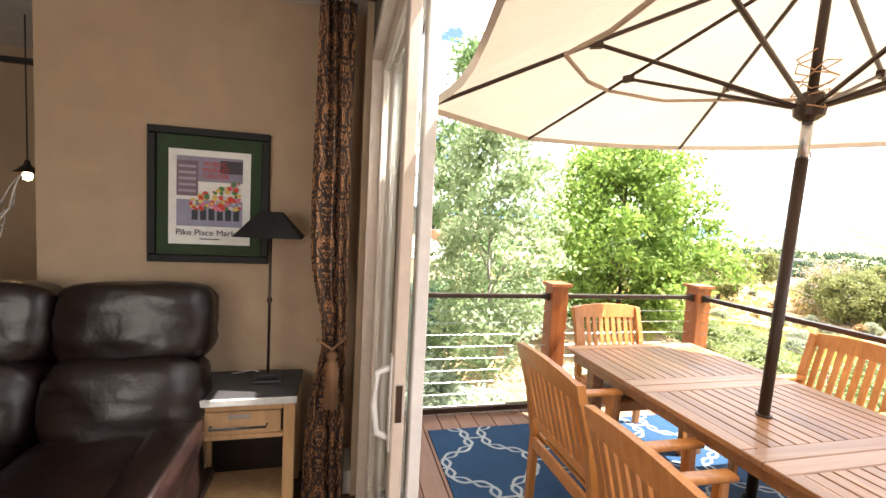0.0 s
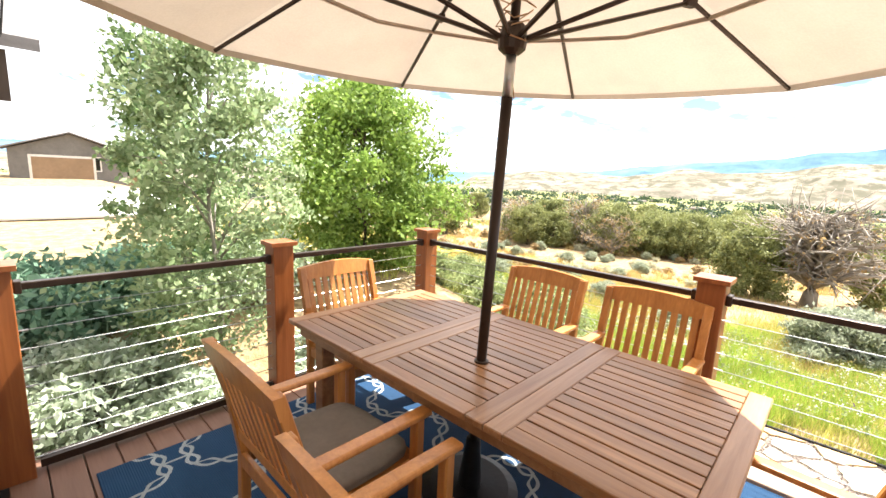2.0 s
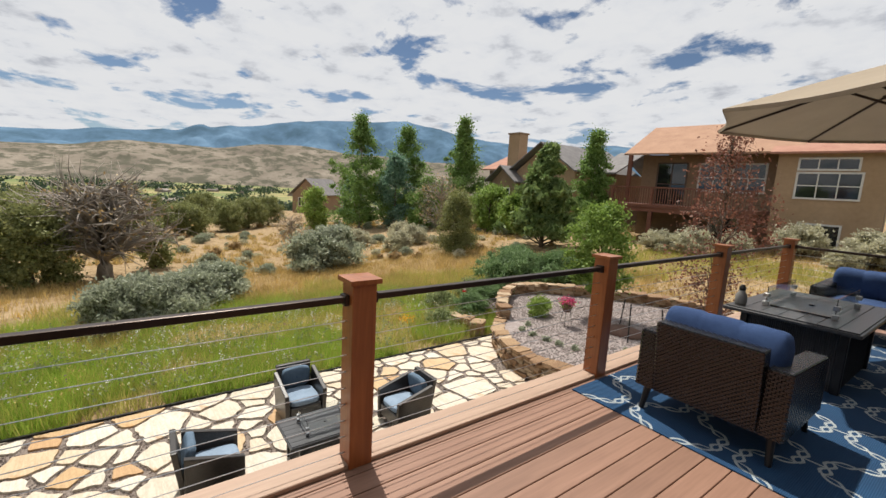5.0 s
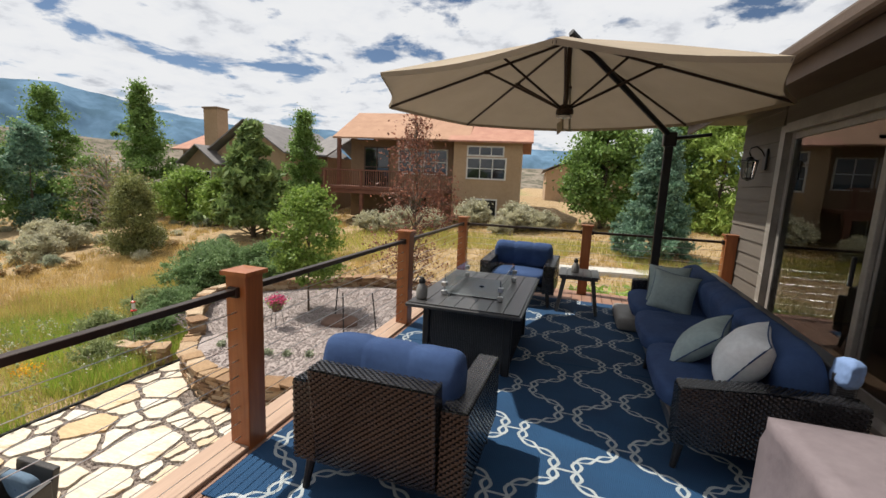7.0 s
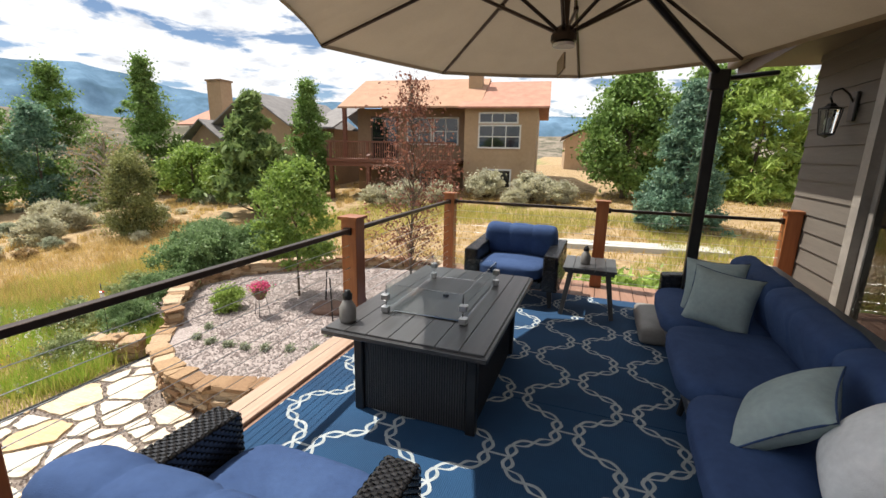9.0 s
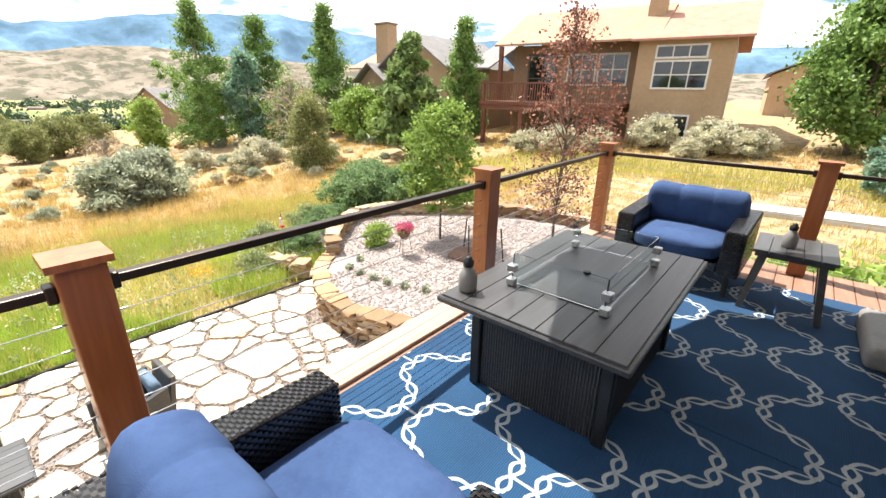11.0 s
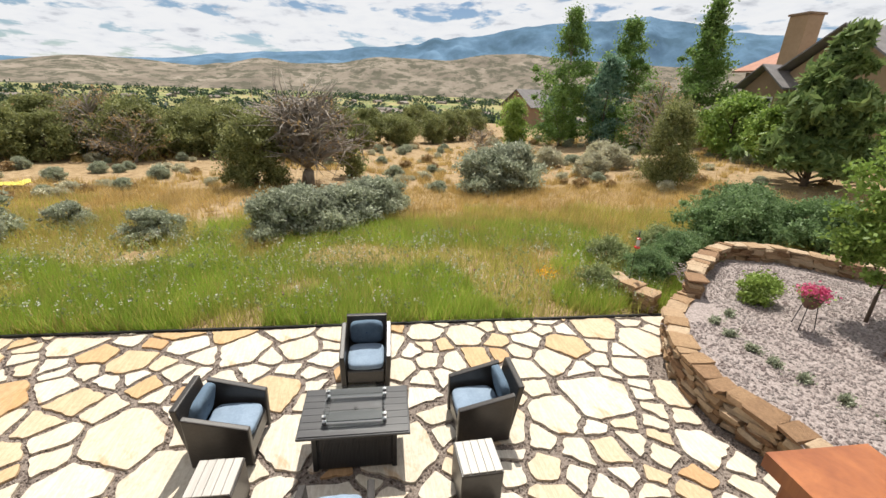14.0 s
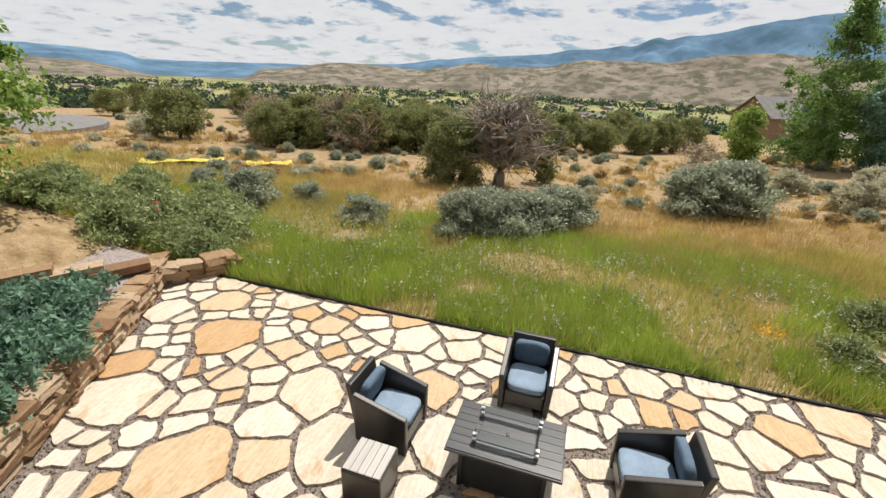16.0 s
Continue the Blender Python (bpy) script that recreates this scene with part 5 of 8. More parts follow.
# covered grill under a cloth
cov = bmesh.new()
bmesh.ops.create_cube(cov, size=1.0)
bmesh.ops.subdivide_edges(cov, edges=cov.edges[:], cuts=8, use_grid_fill=True)
for v in cov.verts:
    x_, y_, z_ = v.co * 2
    fl = 1 + 0.04 * math.sin(7 * x_ + 5 * y_) * (z_ < 0.7)
    v.co = Vector((x_ * 0.36 * fl, y_ * 0.36 * fl, 0.30 + z_ * 0.29 + 0.02 * (1 - x_ * x_) * (1 - y_ * y_)))
cv = part("covered_ottoman", cov, M["mauve_cover"], None, "square ottoman under a mauve-grey weather cover", True, m=pose(0.55, -3.95, 0.012))
tagged(cv, "", "ottoman")


# ---- fire tables ----
def fire_table(label, w, ln, h, top_mat, body_mat, group=""):
    t = thing("fire_table", 0, 0, 0, 0, label, "table", group)
    bw, bl = w * 0.37, ln * 0.36
    bm = bmesh.new()
    add_box(bm, -bw, bw, -bl, bl, 0.012, h - 0.045, 0.01)
    part("body", bm, body_mat, t, "fine woven dark body")
    for half, other, turned in ((bw, bl, False), (bl, bw, True)):
        count = int((2 * half - 0.06) / 0.0165)
        for s_ in (-1, 1):
            bm = bmesh.new()
            last = None
            for i in range(3 * count):
                c = -half + 0.035 + (i / 3 + 0.17) * (2 * half - 0.07) / count
                e = other * s_ + (s_ * 0.007 if i % 3 == 1 else s_ * 0.0008)
                p = (e, c) if turned else (c, e)
                pair = (bm.verts.new((*p, 0.02)), bm.verts.new((*p, h - 0.05)))
                if last:
                    bm.faces.new((last[0], pair[0], pair[1], last[1]))
                last = pair
            part("side_panel", bm, body_mat, t, "ribbed woven side panel")
    for sx in (-1, 1):
        for sy in (-1, 1):
            part("corner_post", box(sx * bw - 0.03, sx * bw + 0.03, sy * bl - 0.03, sy * bl + 0.03, 0.012, h - 0.05, 0.006), M["black_metal"], t)
    top = part("tabletop", box(-w / 2, w / 2, -ln / 2, ln / 2, h - 0.045, h - 0.012, 0.006), body_mat, t, "thick woven table edge")
    n = 7
    for i in range(n):
        a = -w / 2 + 0.02 + i * (w - 0.04) / n
        part("top_plank", box(a + 0.002, a + (w - 0.04) / n - 0.002, -ln / 2 + 0.02, ln / 2 - 0.02, h - 0.014, h, 0.002), top_mat, top)
    gw, gl, gh = w * 0.26, ln * 0.27, 0.19
    g = part("wind_guard", box(-gw, -gw + 0.006, -gl, gl, h + 0.02, h + gh), M["glass"], t, "clear glass wind guard")
    for a in ((gw - 0.006, gw, -gl, gl), (-gw + 0.008, gw - 0.008, -gl, -gl + 0.006), (-gw + 0.008, gw - 0.008, gl - 0.006, gl)):
        part("pane", box(*a, h + 0.02, h + gh), M["glass"], g, "glass pane")
    for sx in (-1, 1):
        for sy in (-1, 1):
            for zc in (0.025, 0.105):
                part("clip", box(sx * gw - 0.024, sx * gw + 0.024, sy * gl - 0.024, sy * gl + 0.024, h + zc - 0.02, h + zc + 0.02, 0.004), M["silver"], g, "silver corner clip")
    part("burner_lid", box(-gw + 0.03, gw - 0.03, -gl + 0.03, gl - 0.03, h, h + 0.012, 0.004), top_mat, t, "flat burner cover")
    part("knob", lathe([(0.002, h + 0.012), (0.022, h + 0.012), (0.022, h + 0.024), (0.004, h + 0.026)], 14), M["black_metal"], t, "small round lid pull")
    return t


ft = fire_table("charcoal fire table with a glass wind guard on the deck rug", 1.0, 1.56, 0.63, M["charcoal_wood"], M["woven_panel"])
ft.matrix_basis = pose(2.72, -6.06, 0)
ft2 = fire_table("grey fire table with a glass wind guard on the patio", 0.84, 1.30, 0.62, M["charcoal_wood"], M["woven_panel"])
ft2.matrix_basis = pose(7.6, -2.93, PATIO_Z + 0.008)


def bottle(x, y, z, label):
    b = thing("bottle", x, y, z, 0, label, "bottle")
    part("body", lathe([(0.004, 0), (0.046, 0.002), (0.05, 0.02), (0.05, 0.09), (0.03, 0.125), (0.024, 0.14)], 20), M["grey_plastic"], b, "grey ceramic body", True)
    part("cap", lathe([(0.024, 0.141), (0.029, 0.143), (0.029, 0.172), (0.018, 0.182), (0.018, 0.195), (0.002, 0.197)], 16), M["black_metal"], b, "black cap", True)


bottle(3.12, -5.42, 0.631, "squat grey torch bottle with a black cap on the fire table")
bottle(1.83, -7.92, 0.525, "squat grey torch bottle with a black cap on the side table")

st = thing("side_table", 1.78, -7.98, 0, 0, "small charcoal slatted side table on splayed legs", "table")
for i in range(5):
    a = -0.26 + i * 0.104
    part("slat", box(a + 0.002, a + 0.102, -0.29, 0.29, 0.50, 0.524, 0.003), M["charcoal_wood"], st)
part("frame", box(-0.24, 0.24, -0.26, 0.26, 0.465, 0.498), M["charcoal_wood"], st)
for sx in (-1, 1):
    for sy in (-1, 1):
        bm = bmesh.new()
        add_rod(bm, (sx * 0.18, sy * 0.2, 0.47), (sx * 0.25, sy * 0.26, 0.012), 0.036, 0.028, 4)
        part("leg", bm, M["charcoal_wood"], st)


# ---- patio seats below ----
def patio_chair(label):
    c = thing("patio_chair", 0, 0, 0, 0, label, "armchair", "wicker armchairs round the patio fire table")
    k = M["wicker_grey"]
    for s in (-1, 1):
        bm = bmesh.new()
        a, b = sorted((s * 0.36, s * 0.28))
        add_box(bm, a, b, -0.36, 0.36, 0.03, 0.62, 0.015, 2)
        for v in bm.verts:
            v.co.z += (0.55 * max(0.0, -v.co.y - 0.02) - 0.02) * (v.co.z > 0.3)
            v.co.x += s * 0.06 * max(0.0, v.co.z - 0.2)
        part("arm", bm, k, c, "woven arm sweeping up to the back")
    bm = bmesh.new()
    add_box(bm, -0.30, 0.30, -0.38, -0.30, 0.05, 0.86, 0.015, 2)
    for v in bm.verts:
        v.co.y -= 0.22 * max(0.0, v.co.z - 0.3)
        v.co.x *= 1 + 0.15 * max(0.0, v.co.z - 0.3)
    part("backrest", bm, k, c, "woven raked back")
    part("seat_frame", box(-0.278, 0.278, -0.30, 0.34, 0.12, 0.34, 0.015), k, c)
    part("seat_cushion", cushion(0.55, 0.6, 0.12, 0.02), M["seat_blue"], c, "light slate-blue seat cushion", True, m=pose(0, 0.04, 0.40))
    part("back_cushion", cushion(0.52, 0.14, 0.40, 0.03), M["slate_fabric"], c, "slate-blue back cushion", True, m=pose(0, -0.30, 0.63, -12))
    part("button", lathe([(0.002, 0), (0.012, 0.004), (0.002, 0.008)], 8), M["navy"], c, m=pose(0, -0.22, 0.66, -100))
    return c


pc = patio_chair("grey-brown wicker armchair with slate-blue cushions on the flagstones")
pc.matrix_basis = pose(9.05, -3.0, PATIO_Z + 0.006, 0, 0, 90)
for x, y, rz in ((7.78, -1.38, 178), (7.86, -4.55, 2), (6.25, -2.80, -90)):
    copy_thing(pc, pose(x, y, PATIO_Z + 0.006, 0, 0, rz))
pt = thing("patio_side_table", 6.87, -1.52, PATIO_Z + 0.006, 0, "flared wicker side table with a weathered grey top", "table", "side tables on the patio")
bm = bmesh.new()
add_box(bm, -0.2, 0.2, -0.2, 0.2, 0.0, 0.47, 0.01)
for v in bm.verts:
    f = 1 + 0.28 * abs(v.co.z / 0.47 - 0.5) ** 1.5 * 2
    v.co.x *= f
    v.co.y *= f
part("body", bm, M["wicker_grey"], pt, "woven waisted body")
ptt = part("tabletop", box(-0.235, 0.235, -0.235, 0.235, 0.472, 0.485), M["wicker_grey"], pt)
for i in range(5):
    a = -0.225 + i * 0.09
    part("top_plank", box(-0.225, 0.225, a + 0.002, a + 0.088, 0.4855, 0.505, 0.003), M["grey_top"], ptt)
copy_thing(pt, pose(6.88, -4.33, PATIO_Z + 0.006, 0, 0, 3))


# ---- lanterns on the house ----
def lantern(x, y, z, label):
    t = thing("wall_lantern", x, y, z, 0, label, "lamp", "lanterns on the house wall")
    part("back_plate", box(0.0, 0.025, -0.055, 0.055, -0.02, 0.24, 0.01, 2), M["black_metal"], t)
    bm = bmesh.new()
    add_tube(bm, [(0.02, 0, 0.15), (0.06, 0, 0.22), (0.12, 0, 0.27), (0.18, 0, 0.25), (0.19, 0, 0.19), (0.17, 0, 0.15)], 0.009, 8)
    part("arm", bm, M["black_metal"], t, "scrolled arm", True)
    cage = part("cage", lathe([(0.004, 0.15), (0.03, 0.14), (0.05, 0.115), (0.095, 0.10), (0.095, 0.09), (0.05, 0.088)], 6), M["black_metal"], t, "black lantern roof", m=pose(0.17, 0, 0))
    part("glass_shade", lathe([(0.07, 0.085), (0.055, -0.12), (0.003, -0.121)], 6), M["glass"], t, "clear glass lantern body", m=pose(0.17, 0, 0))
    part("floor_plate", lathe([(0.062, -0.122), (0.062, -0.135), (0.02, -0.15), (0.004, -0.16)], 6), M["black_metal"], t, m=pose(0.17, 0, 0))
    for k in range(6):
        a = radians(60 * k)
        part("bar", rod((0.17 + 0.09 * math.cos(a), 0.09 * math.sin(a), 0.092), (0.17 + 0.062 * math.cos(a), 0.062 * math.sin(a), -0.125), 0.005, n=5), M["black_metal"], t)
    bm = lathe([(0.012, -0.11), (0.012, -0.05), (0.02, -0.03), (0.018, 0.0), (0.004, 0.02)], 12)
    part("bulb", bm, M["white_frame"], t, "unlit white bulb", True, m=pose(0.17, 0, 0))


lantern(WALL_A + 0.0, 2.75, 2.22, "black iron wall lantern beside the glass door")
lantern(WALL_B + 0.02, -8.35, 2.0, "black iron wall lantern at the end of the terrace wall")


# ---- plants ----
RN = np.random.default_rng(7)


def leaf_mesh(name, pts, size, mat_, aspect=1.7, flat=0.0, rng=RN, stretch=None):
    """Many small pointed leaves, one island each, turned at random; flat: how far they lie level."""
    n = len(pts)
    a = rng.normal(size=(n, 3))
    a[:, 2] *= (1 - flat)
    if stretch is not None:
        a = a * 0.35 + stretch
    a /= np.linalg.norm(a, axis=1)[:, None] + 1e-9
    b = np.cross(a, rng.normal(size=(n, 3)))
    b /= np.linalg.norm(b, axis=1)[:, None] + 1e-9
    s = size * rng.uniform(0.6, 1.3, (n, 1))
    q = np.empty((n, 4, 3))
    q[:, 0] = pts - a * s * 0.5 * aspect
    q[:, 1] = pts + b * s * 0.5
    q[:, 2] = pts + a * s * 0.5 * aspect
    q[:, 3] = pts - b * s * 0.5
    me = bpy.data.meshes.new(name)
    me.vertices.add(n * 4)
    me.vertices.foreach_set("co", q.reshape(-1))
    me.loops.add(n * 4)
    me.loops.foreach_set("vertex_index", np.arange(n * 4, dtype=np.int32))
    me.polygons.add(n)
    me.polygons.foreach_set("loop_start", np.arange(n, dtype=np.int32) * 4)
    me.polygons.foreach_set("loop_total", np.full(n, 4, dtype=np.int32))
    me.materials.append(mat_)
    me.update()
    return me


def crown_points(n, clumps, h, r, base, prof, spread, rng=RN, droop=0.0, shell=0.55, vary=(0.62, 1.25)):
    """Points in clumps inside an envelope; prof gives the radius at a share of the crown's height."""
    ts = rng.uniform(0, 1, clumps)
    an = rng.uniform(0, 2 * math.pi, clumps)
    rr = (shell + (1 - shell) * rng.uniform(0, 1, clumps)) * rng.uniform(vary[0], vary[1], clumps)
    R = np.array([prof(t) for t in ts]) * r
    cx, cy = np.cos(an) * rr * R, np.sin(an) * rr * R
    cz = base + ts * (h - base) - droop * rr * R
    k = rng.integers(0, clumps, n)
    sp = spread * rng.uniform(0.35, 1.25, clumps)
    g = rng.normal(size=(n, 3)) * sp[k][:, None]
    g[:, 2] *= 0.75
    p = np.stack([cx[k], cy[k], cz[k]], 1) + g
    return p, np.stack([cx, cy, cz], 1)


def make_tree(name, label, x, y, h, r, base, prof, mat_, n=9000, clumps=70, leaf=0.09, spread=0.3, trunk=0.09, limbs=12, bark="bark", z=None,
              category="tree", group="", droop=0.0, shell=0.55, aspect=1.7, seed=1, lean=0.0, twigs=False, vary=(0.62, 1.25)):
    rng = np.random.default_rng(seed)
    z = ground_z(x, y) - 0.05 if z is None else z
    t = thing(name, x, y, z, 0, label, category, group)
    pts, cl = crown_points(n, clumps, h, r, base, prof, spread, rng, droop, shell, vary)
    bm = bmesh.new()
    top = h * 0.93
    path = [(lean * (k / 6) ** 2 + 0.03 * h * 0.3 * math.sin(k * 1.3), 0.02 * h * 0.3 * math.cos(k * 2.1), top * k / 6) for k in range(7)]
    add_tube(bm, path, [trunk * (1 - 0.13 * k) for k in range(7)], 8)
    part("trunk", bm, M[bark], t, "", True)
    bm = bmesh.new()
    for i in range(limbs):
        c = cl[i % len(cl)]
        zb = min(max(base * 0.75, c[2] - 0.5 * math.hypot(c[0], c[1]) - 0.2), top * 0.9)
        f = zb / top * 6
        p0 = Vector(path[int(f)]).lerp(Vector(path[min(6, int(f) + 1)]), f - int(f))
        p2 = Vector(c)
        mid = p0.lerp(p2, 0.5) + Vector((0, 0, 0.06 * h * (1 if droop == 0 else -0.3)))
        add_tube(bm, [p0, mid, p2], [trunk * 0.42, trunk * 0.26, trunk * 0.08], 5)
        if twigs:
            for _ in range(7):
                q = p2 + Vector(rng.normal(size=3)) * spread * 1.5
                add_tube(bm, [mid.lerp(p2, rng.uniform(0.2, 1)), p2.lerp(q, 0.5) + Vector(rng.normal(size=3)) * 0.05, q], [trunk * 0.1, trunk * 0.06, trunk * 0.02], 3)
    part("limb", bm, M[bark], t, "", True)
    c = new("crown", leaf_mesh("crown", pts, leaf, M[mat_], aspect, rng=rng))
    c.parent = t
    tagged(c, kind="")
    return t


round_p = lambda t: math.sin(math.pi * (0.12 + 0.86 * t)) ** 0.6
col_p = lambda t: (0.62 + 0.38 * math.sin(math.pi * min(1, t * 1.3))) * (1 - t ** 4) ** 0.8 + 0.05
poplar_p = lambda t: (0.35 + 0.65 * math.sin(math.pi * min(1.0, 0.12 + t * 0.9)) ** 0.7) * (1 - t ** 1.6) ** 0.8 + 0.04
cone_p = lambda t: (1 - t) ** 0.8 + 0.05
egg_p = lambda t: math.sin(math.pi * (0.15 + 0.8 * t) ** 0.85) ** 0.75
vase_p = lambda t: 0.35 + 0.65 * math.sin(math.pi * (0.1 + 0.85 * t) ** 0.9)

# by the deck's north rail
make_tree("aspen_tree", "silvery green young aspen with many stems, close to the deck rail", 3.15, 7.0, 5.4, 1.3, 0.4, egg_p, "leaf_silver", 17000, 150, 0.058, 0.19, 0.05, 16, "pale_bark", z=-1.6, seed=3)
make_tree("aspen_tree", "tall thin silvery aspen beside a bushier one", 3.35, 9.4, 7.0, 1.05, 0.8, col_p, "leaf_bluegreen", 9000, 90, 0.075, 0.24, 0.06, 14, "pale_bark", z=-1.4, seed=4)
make_tree("maple_tree", "dense bright green broadleaf tree on a lawn", 8.4, 10.4, 5.5, 2.85, 0.5, round_p, "leaf_bright", 44000, 230, 0.085, 0.33, 0.10, 16, z=-1.5, seed=5, shell=0.35, vary=(0.75, 1.12))


def make_bush(name, label, h, r, mat_, n, clumps, leaf, spread, seed, category="bush", group="", aspect=2.2, prof=round_p, stems=7, bark="bark", shell=0.35):
    rng = np.random.default_rng(seed)
    t = thing(name, 0, 0, 0, 0, label, category, group)
    pts, cl = crown_points(n, clumps, h, r, h * 0.12, prof, spread, rng, 0, shell)
    pts[:, 2] = np.abs(pts[:, 2])
    c = new("foliage", leaf_mesh("foliage", pts, leaf, M[mat_], aspect, rng=rng))
    c.parent = t
    bm = bmesh.new()
    for i in range(stems):
        q = cl[i % len(cl)]
        add_tube(bm, [(0.05 * math.cos(i), 0.05 * math.sin(i), -0.05), (q[0] * 0.4, q[1] * 0.4, q[2] * 0.5), tuple(q)], [0.03 * h, 0.02 * h, 0.006 * h], 5)
    part("stems", bm, M[bark], t)
    return t


def scatter(first, spots, seed=0):
    """Copies of a bush or tree on the ground at (x, y, scale) spots; the first spot takes the original."""
    r = random.Random(seed)
    for i, (x, y, s) in enumerate(spots):
        m = pose(x, y, ground_z(x, y) - 0.04, 0, 0, r.uniform(0, 360))
        ob = first if i == 0 else copy_thing(first, m)
        ob.matrix_basis = m @ Matrix.Diagonal((s, s, s * r.uniform(0.9, 1.1), 1))


def sage(seed, h=1.3, r=1.1):
    return make_bush("sagebrush", "grey-green sagebrush mound in the dry grass", h, r, "leaf_sage", 12000, 95, 0.05, 0.12, seed, group="sagebrush in the meadow", aspect=2.6)


sage_a = sage(11)
scatter(sage_a, [(16.1, -0.1, 1.0), (17.0, -1.5, 1.05), (19.6, -3.2, 1.0), (15.5, 7.6, 1.0), (24.0, -8.4, 1.7)], 1)
sage_b = sage(12)
scatter(sage_b, [(16.5, -0.8, 1.0), (18.3, -2.4, 1.05), (16.8, -0.45, 1.05), (17.5, -1.9, 1.05), (18.9, -2.9, 1.05), (15.9, 3.4, 0.75), (17.5, 11.8, 0.6), (24.8, -9.9, 1.6), (17.4, 6.5, 0.6)], 2)
rs4 = random.Random(44)
spots_a, spots_b, spots_c = [], [], []
for _ in range(430):
    ang = radians(rs4.uniform(-20, -150))
    d = rs4.uniform(20, 62)
    x, y = 4 - math.sin(ang) * d, math.cos(ang) * d
    if x < 20 or (x - 26) ** 2 + (y - 1) ** 2 < 9 or (x - 25) ** 2 + (y - 43) ** 2 < 130:
        continue
    (spots_a, spots_b, spots_c)[rs4.randrange(3)].append((x, y, rs4.uniform(0.28, 0.7)))
scatter(sage(13, 1.0, 0.9), spots_a, 3)
scatter(make_bush("dry_bush", "straw-coloured dry bush in the meadow", 0.8, 0.75, "leaf_dry", 1500, 30, 0.09, 0.13, 21, group="dry bushes"), spots_b, 4)
scatter(make_bush("sagebrush", "low pale sagebrush clump", 0.75, 0.8, "leaf_rabbit", 1800, 30, 0.08, 0.13, 22, group="sagebrush in the meadow"), spots_c, 5)


def juniper(seed, h=3.4, r=1.7):
    return make_tree("juniper_tree", "olive-green scrubby juniper on dry ground", 0, 0, h, r, 0.5, vase_p, "leaf_juniper", 14000, 85, 0.09, 0.30, 0.13, 12, z=0, group="junipers beyond the meadow", seed=seed)


JUN = [(33, 17.5), (36, 14), (37, 11), (38, 8.5), (34, 22), (41, 16), (44, 10), (39, 20), (48, 6), (52, 2), (47, -1), (50, -5), (54, -9), (58, -12), (61, -15),
       (46, 24), (52, 30), (60, 33), (66, 36), (34.5, 13.0), (36.5, 16.2), (38.5, 13.2), (40, 10.4), (41.5, 7.2), (43.5, 5.4), (45, 2.6), (46.5, 1.0), (48.5, 2.2), (50.5, -1.6), (52, -4.4), (55, -5.6), (56, -9.2), (44.5, 8.0), (47, 9.4), (50, 7.4), (53, 4.4), (39, 5.4), (37.5, 21.4), (35.5, 19.2), (31.5, 19.0), (42.5, 12.6), (45.5, 13.4), (40.5, 24.5), (43, 52), (50, 56), (64, 20), (70, 10), (56, 14), (63, -2), (68, -8), (35.5, 2.8), (42, 3.5), (57, 45), (30, 27)]
ja, jb = juniper(31), juniper(32, 3.0, 1.9)
rj = random.Random(3)
scatter(ja, [(x, y, rj.uniform(0.8, 1.2)) for x, y in JUN[0::2]], 7)
scatter(jb, [(x, y, rj.uniform(0.8, 1.2)) for x, y in JUN[1::2]], 8)
pk = make_tree("dead_juniper", "brownish half-dead juniper with bare twigs", 0, 0, 3.8, 2.2, 0.6, vase_p, "leaf_dry", 900, 60, 0.10, 0.35, 0.12, 60, "twig_grey", z=0, group="half-dead junipers", seed=33, twigs=True)
scatter(pk, [(32.5, 20.5, 1.0), (35, 15.8, 1.1), (36.5, 24, 1.0), (33, 12.5, 0.9), (38.5, -26.9, 1.1), (37, -11, 0.7)], 9)

# the old half-dead juniper in the middle of the dry meadow
dj = make_tree("dead_juniper", "old grey half-dead juniper with a forked bare trunk", 25.8, 0.6, 4.3, 2.6, 1.3, vase_p, "leaf_dry", 700, 110, 0.09, 0.42, 0.34, 110, "twig_grey", seed=41, twigs=True)
make_tree("juniper_tree", "olive-green juniper growing against a dead one", 24.8, 2.9, 3.3, 1.5, 0.2, egg_p, "leaf_juniper", 22000, 110, 0.075, 0.28, 0.12, 12, seed=42)
make_tree("juniper_tree", "small round juniper behind a dead one", 28.5, -1.4, 2.4, 0.7, 0.2, egg_p, "leaf_juniper", 3500, 30, 0.10, 0.2, 0.08, 6, seed=43)
make_tree("juniper_tree", "dark upright juniper at the meadow's edge", 22.9, -17.3, 3.9, 1.05, 0.1, egg_p, "leaf_juniper", 24000, 130, 0.06, 0.24, 0.14, 12, seed=44)
make_tree("dead_shrub_tree", "bare grey-lilac twiggy tree behind junipers", 27.0, -19.0, 5.0, 1.9, 1.6, round_p, "leaf_dry", 600, 60, 0.08, 0.4, 0.08, 60, "twig_grey", seed=45, twigs=True)
make_tree("pine_tree", "broad mid-green pine with upturned candles", 20.3, -22.6, 6.6, 2.5, 0.3, lambda t: (1 - t) ** 0.95 + 0.05, "leaf_pine", 21000, 170, 0.17, 0.17, 0.15, 40, seed=46, droop=-0.3, aspect=3.4)
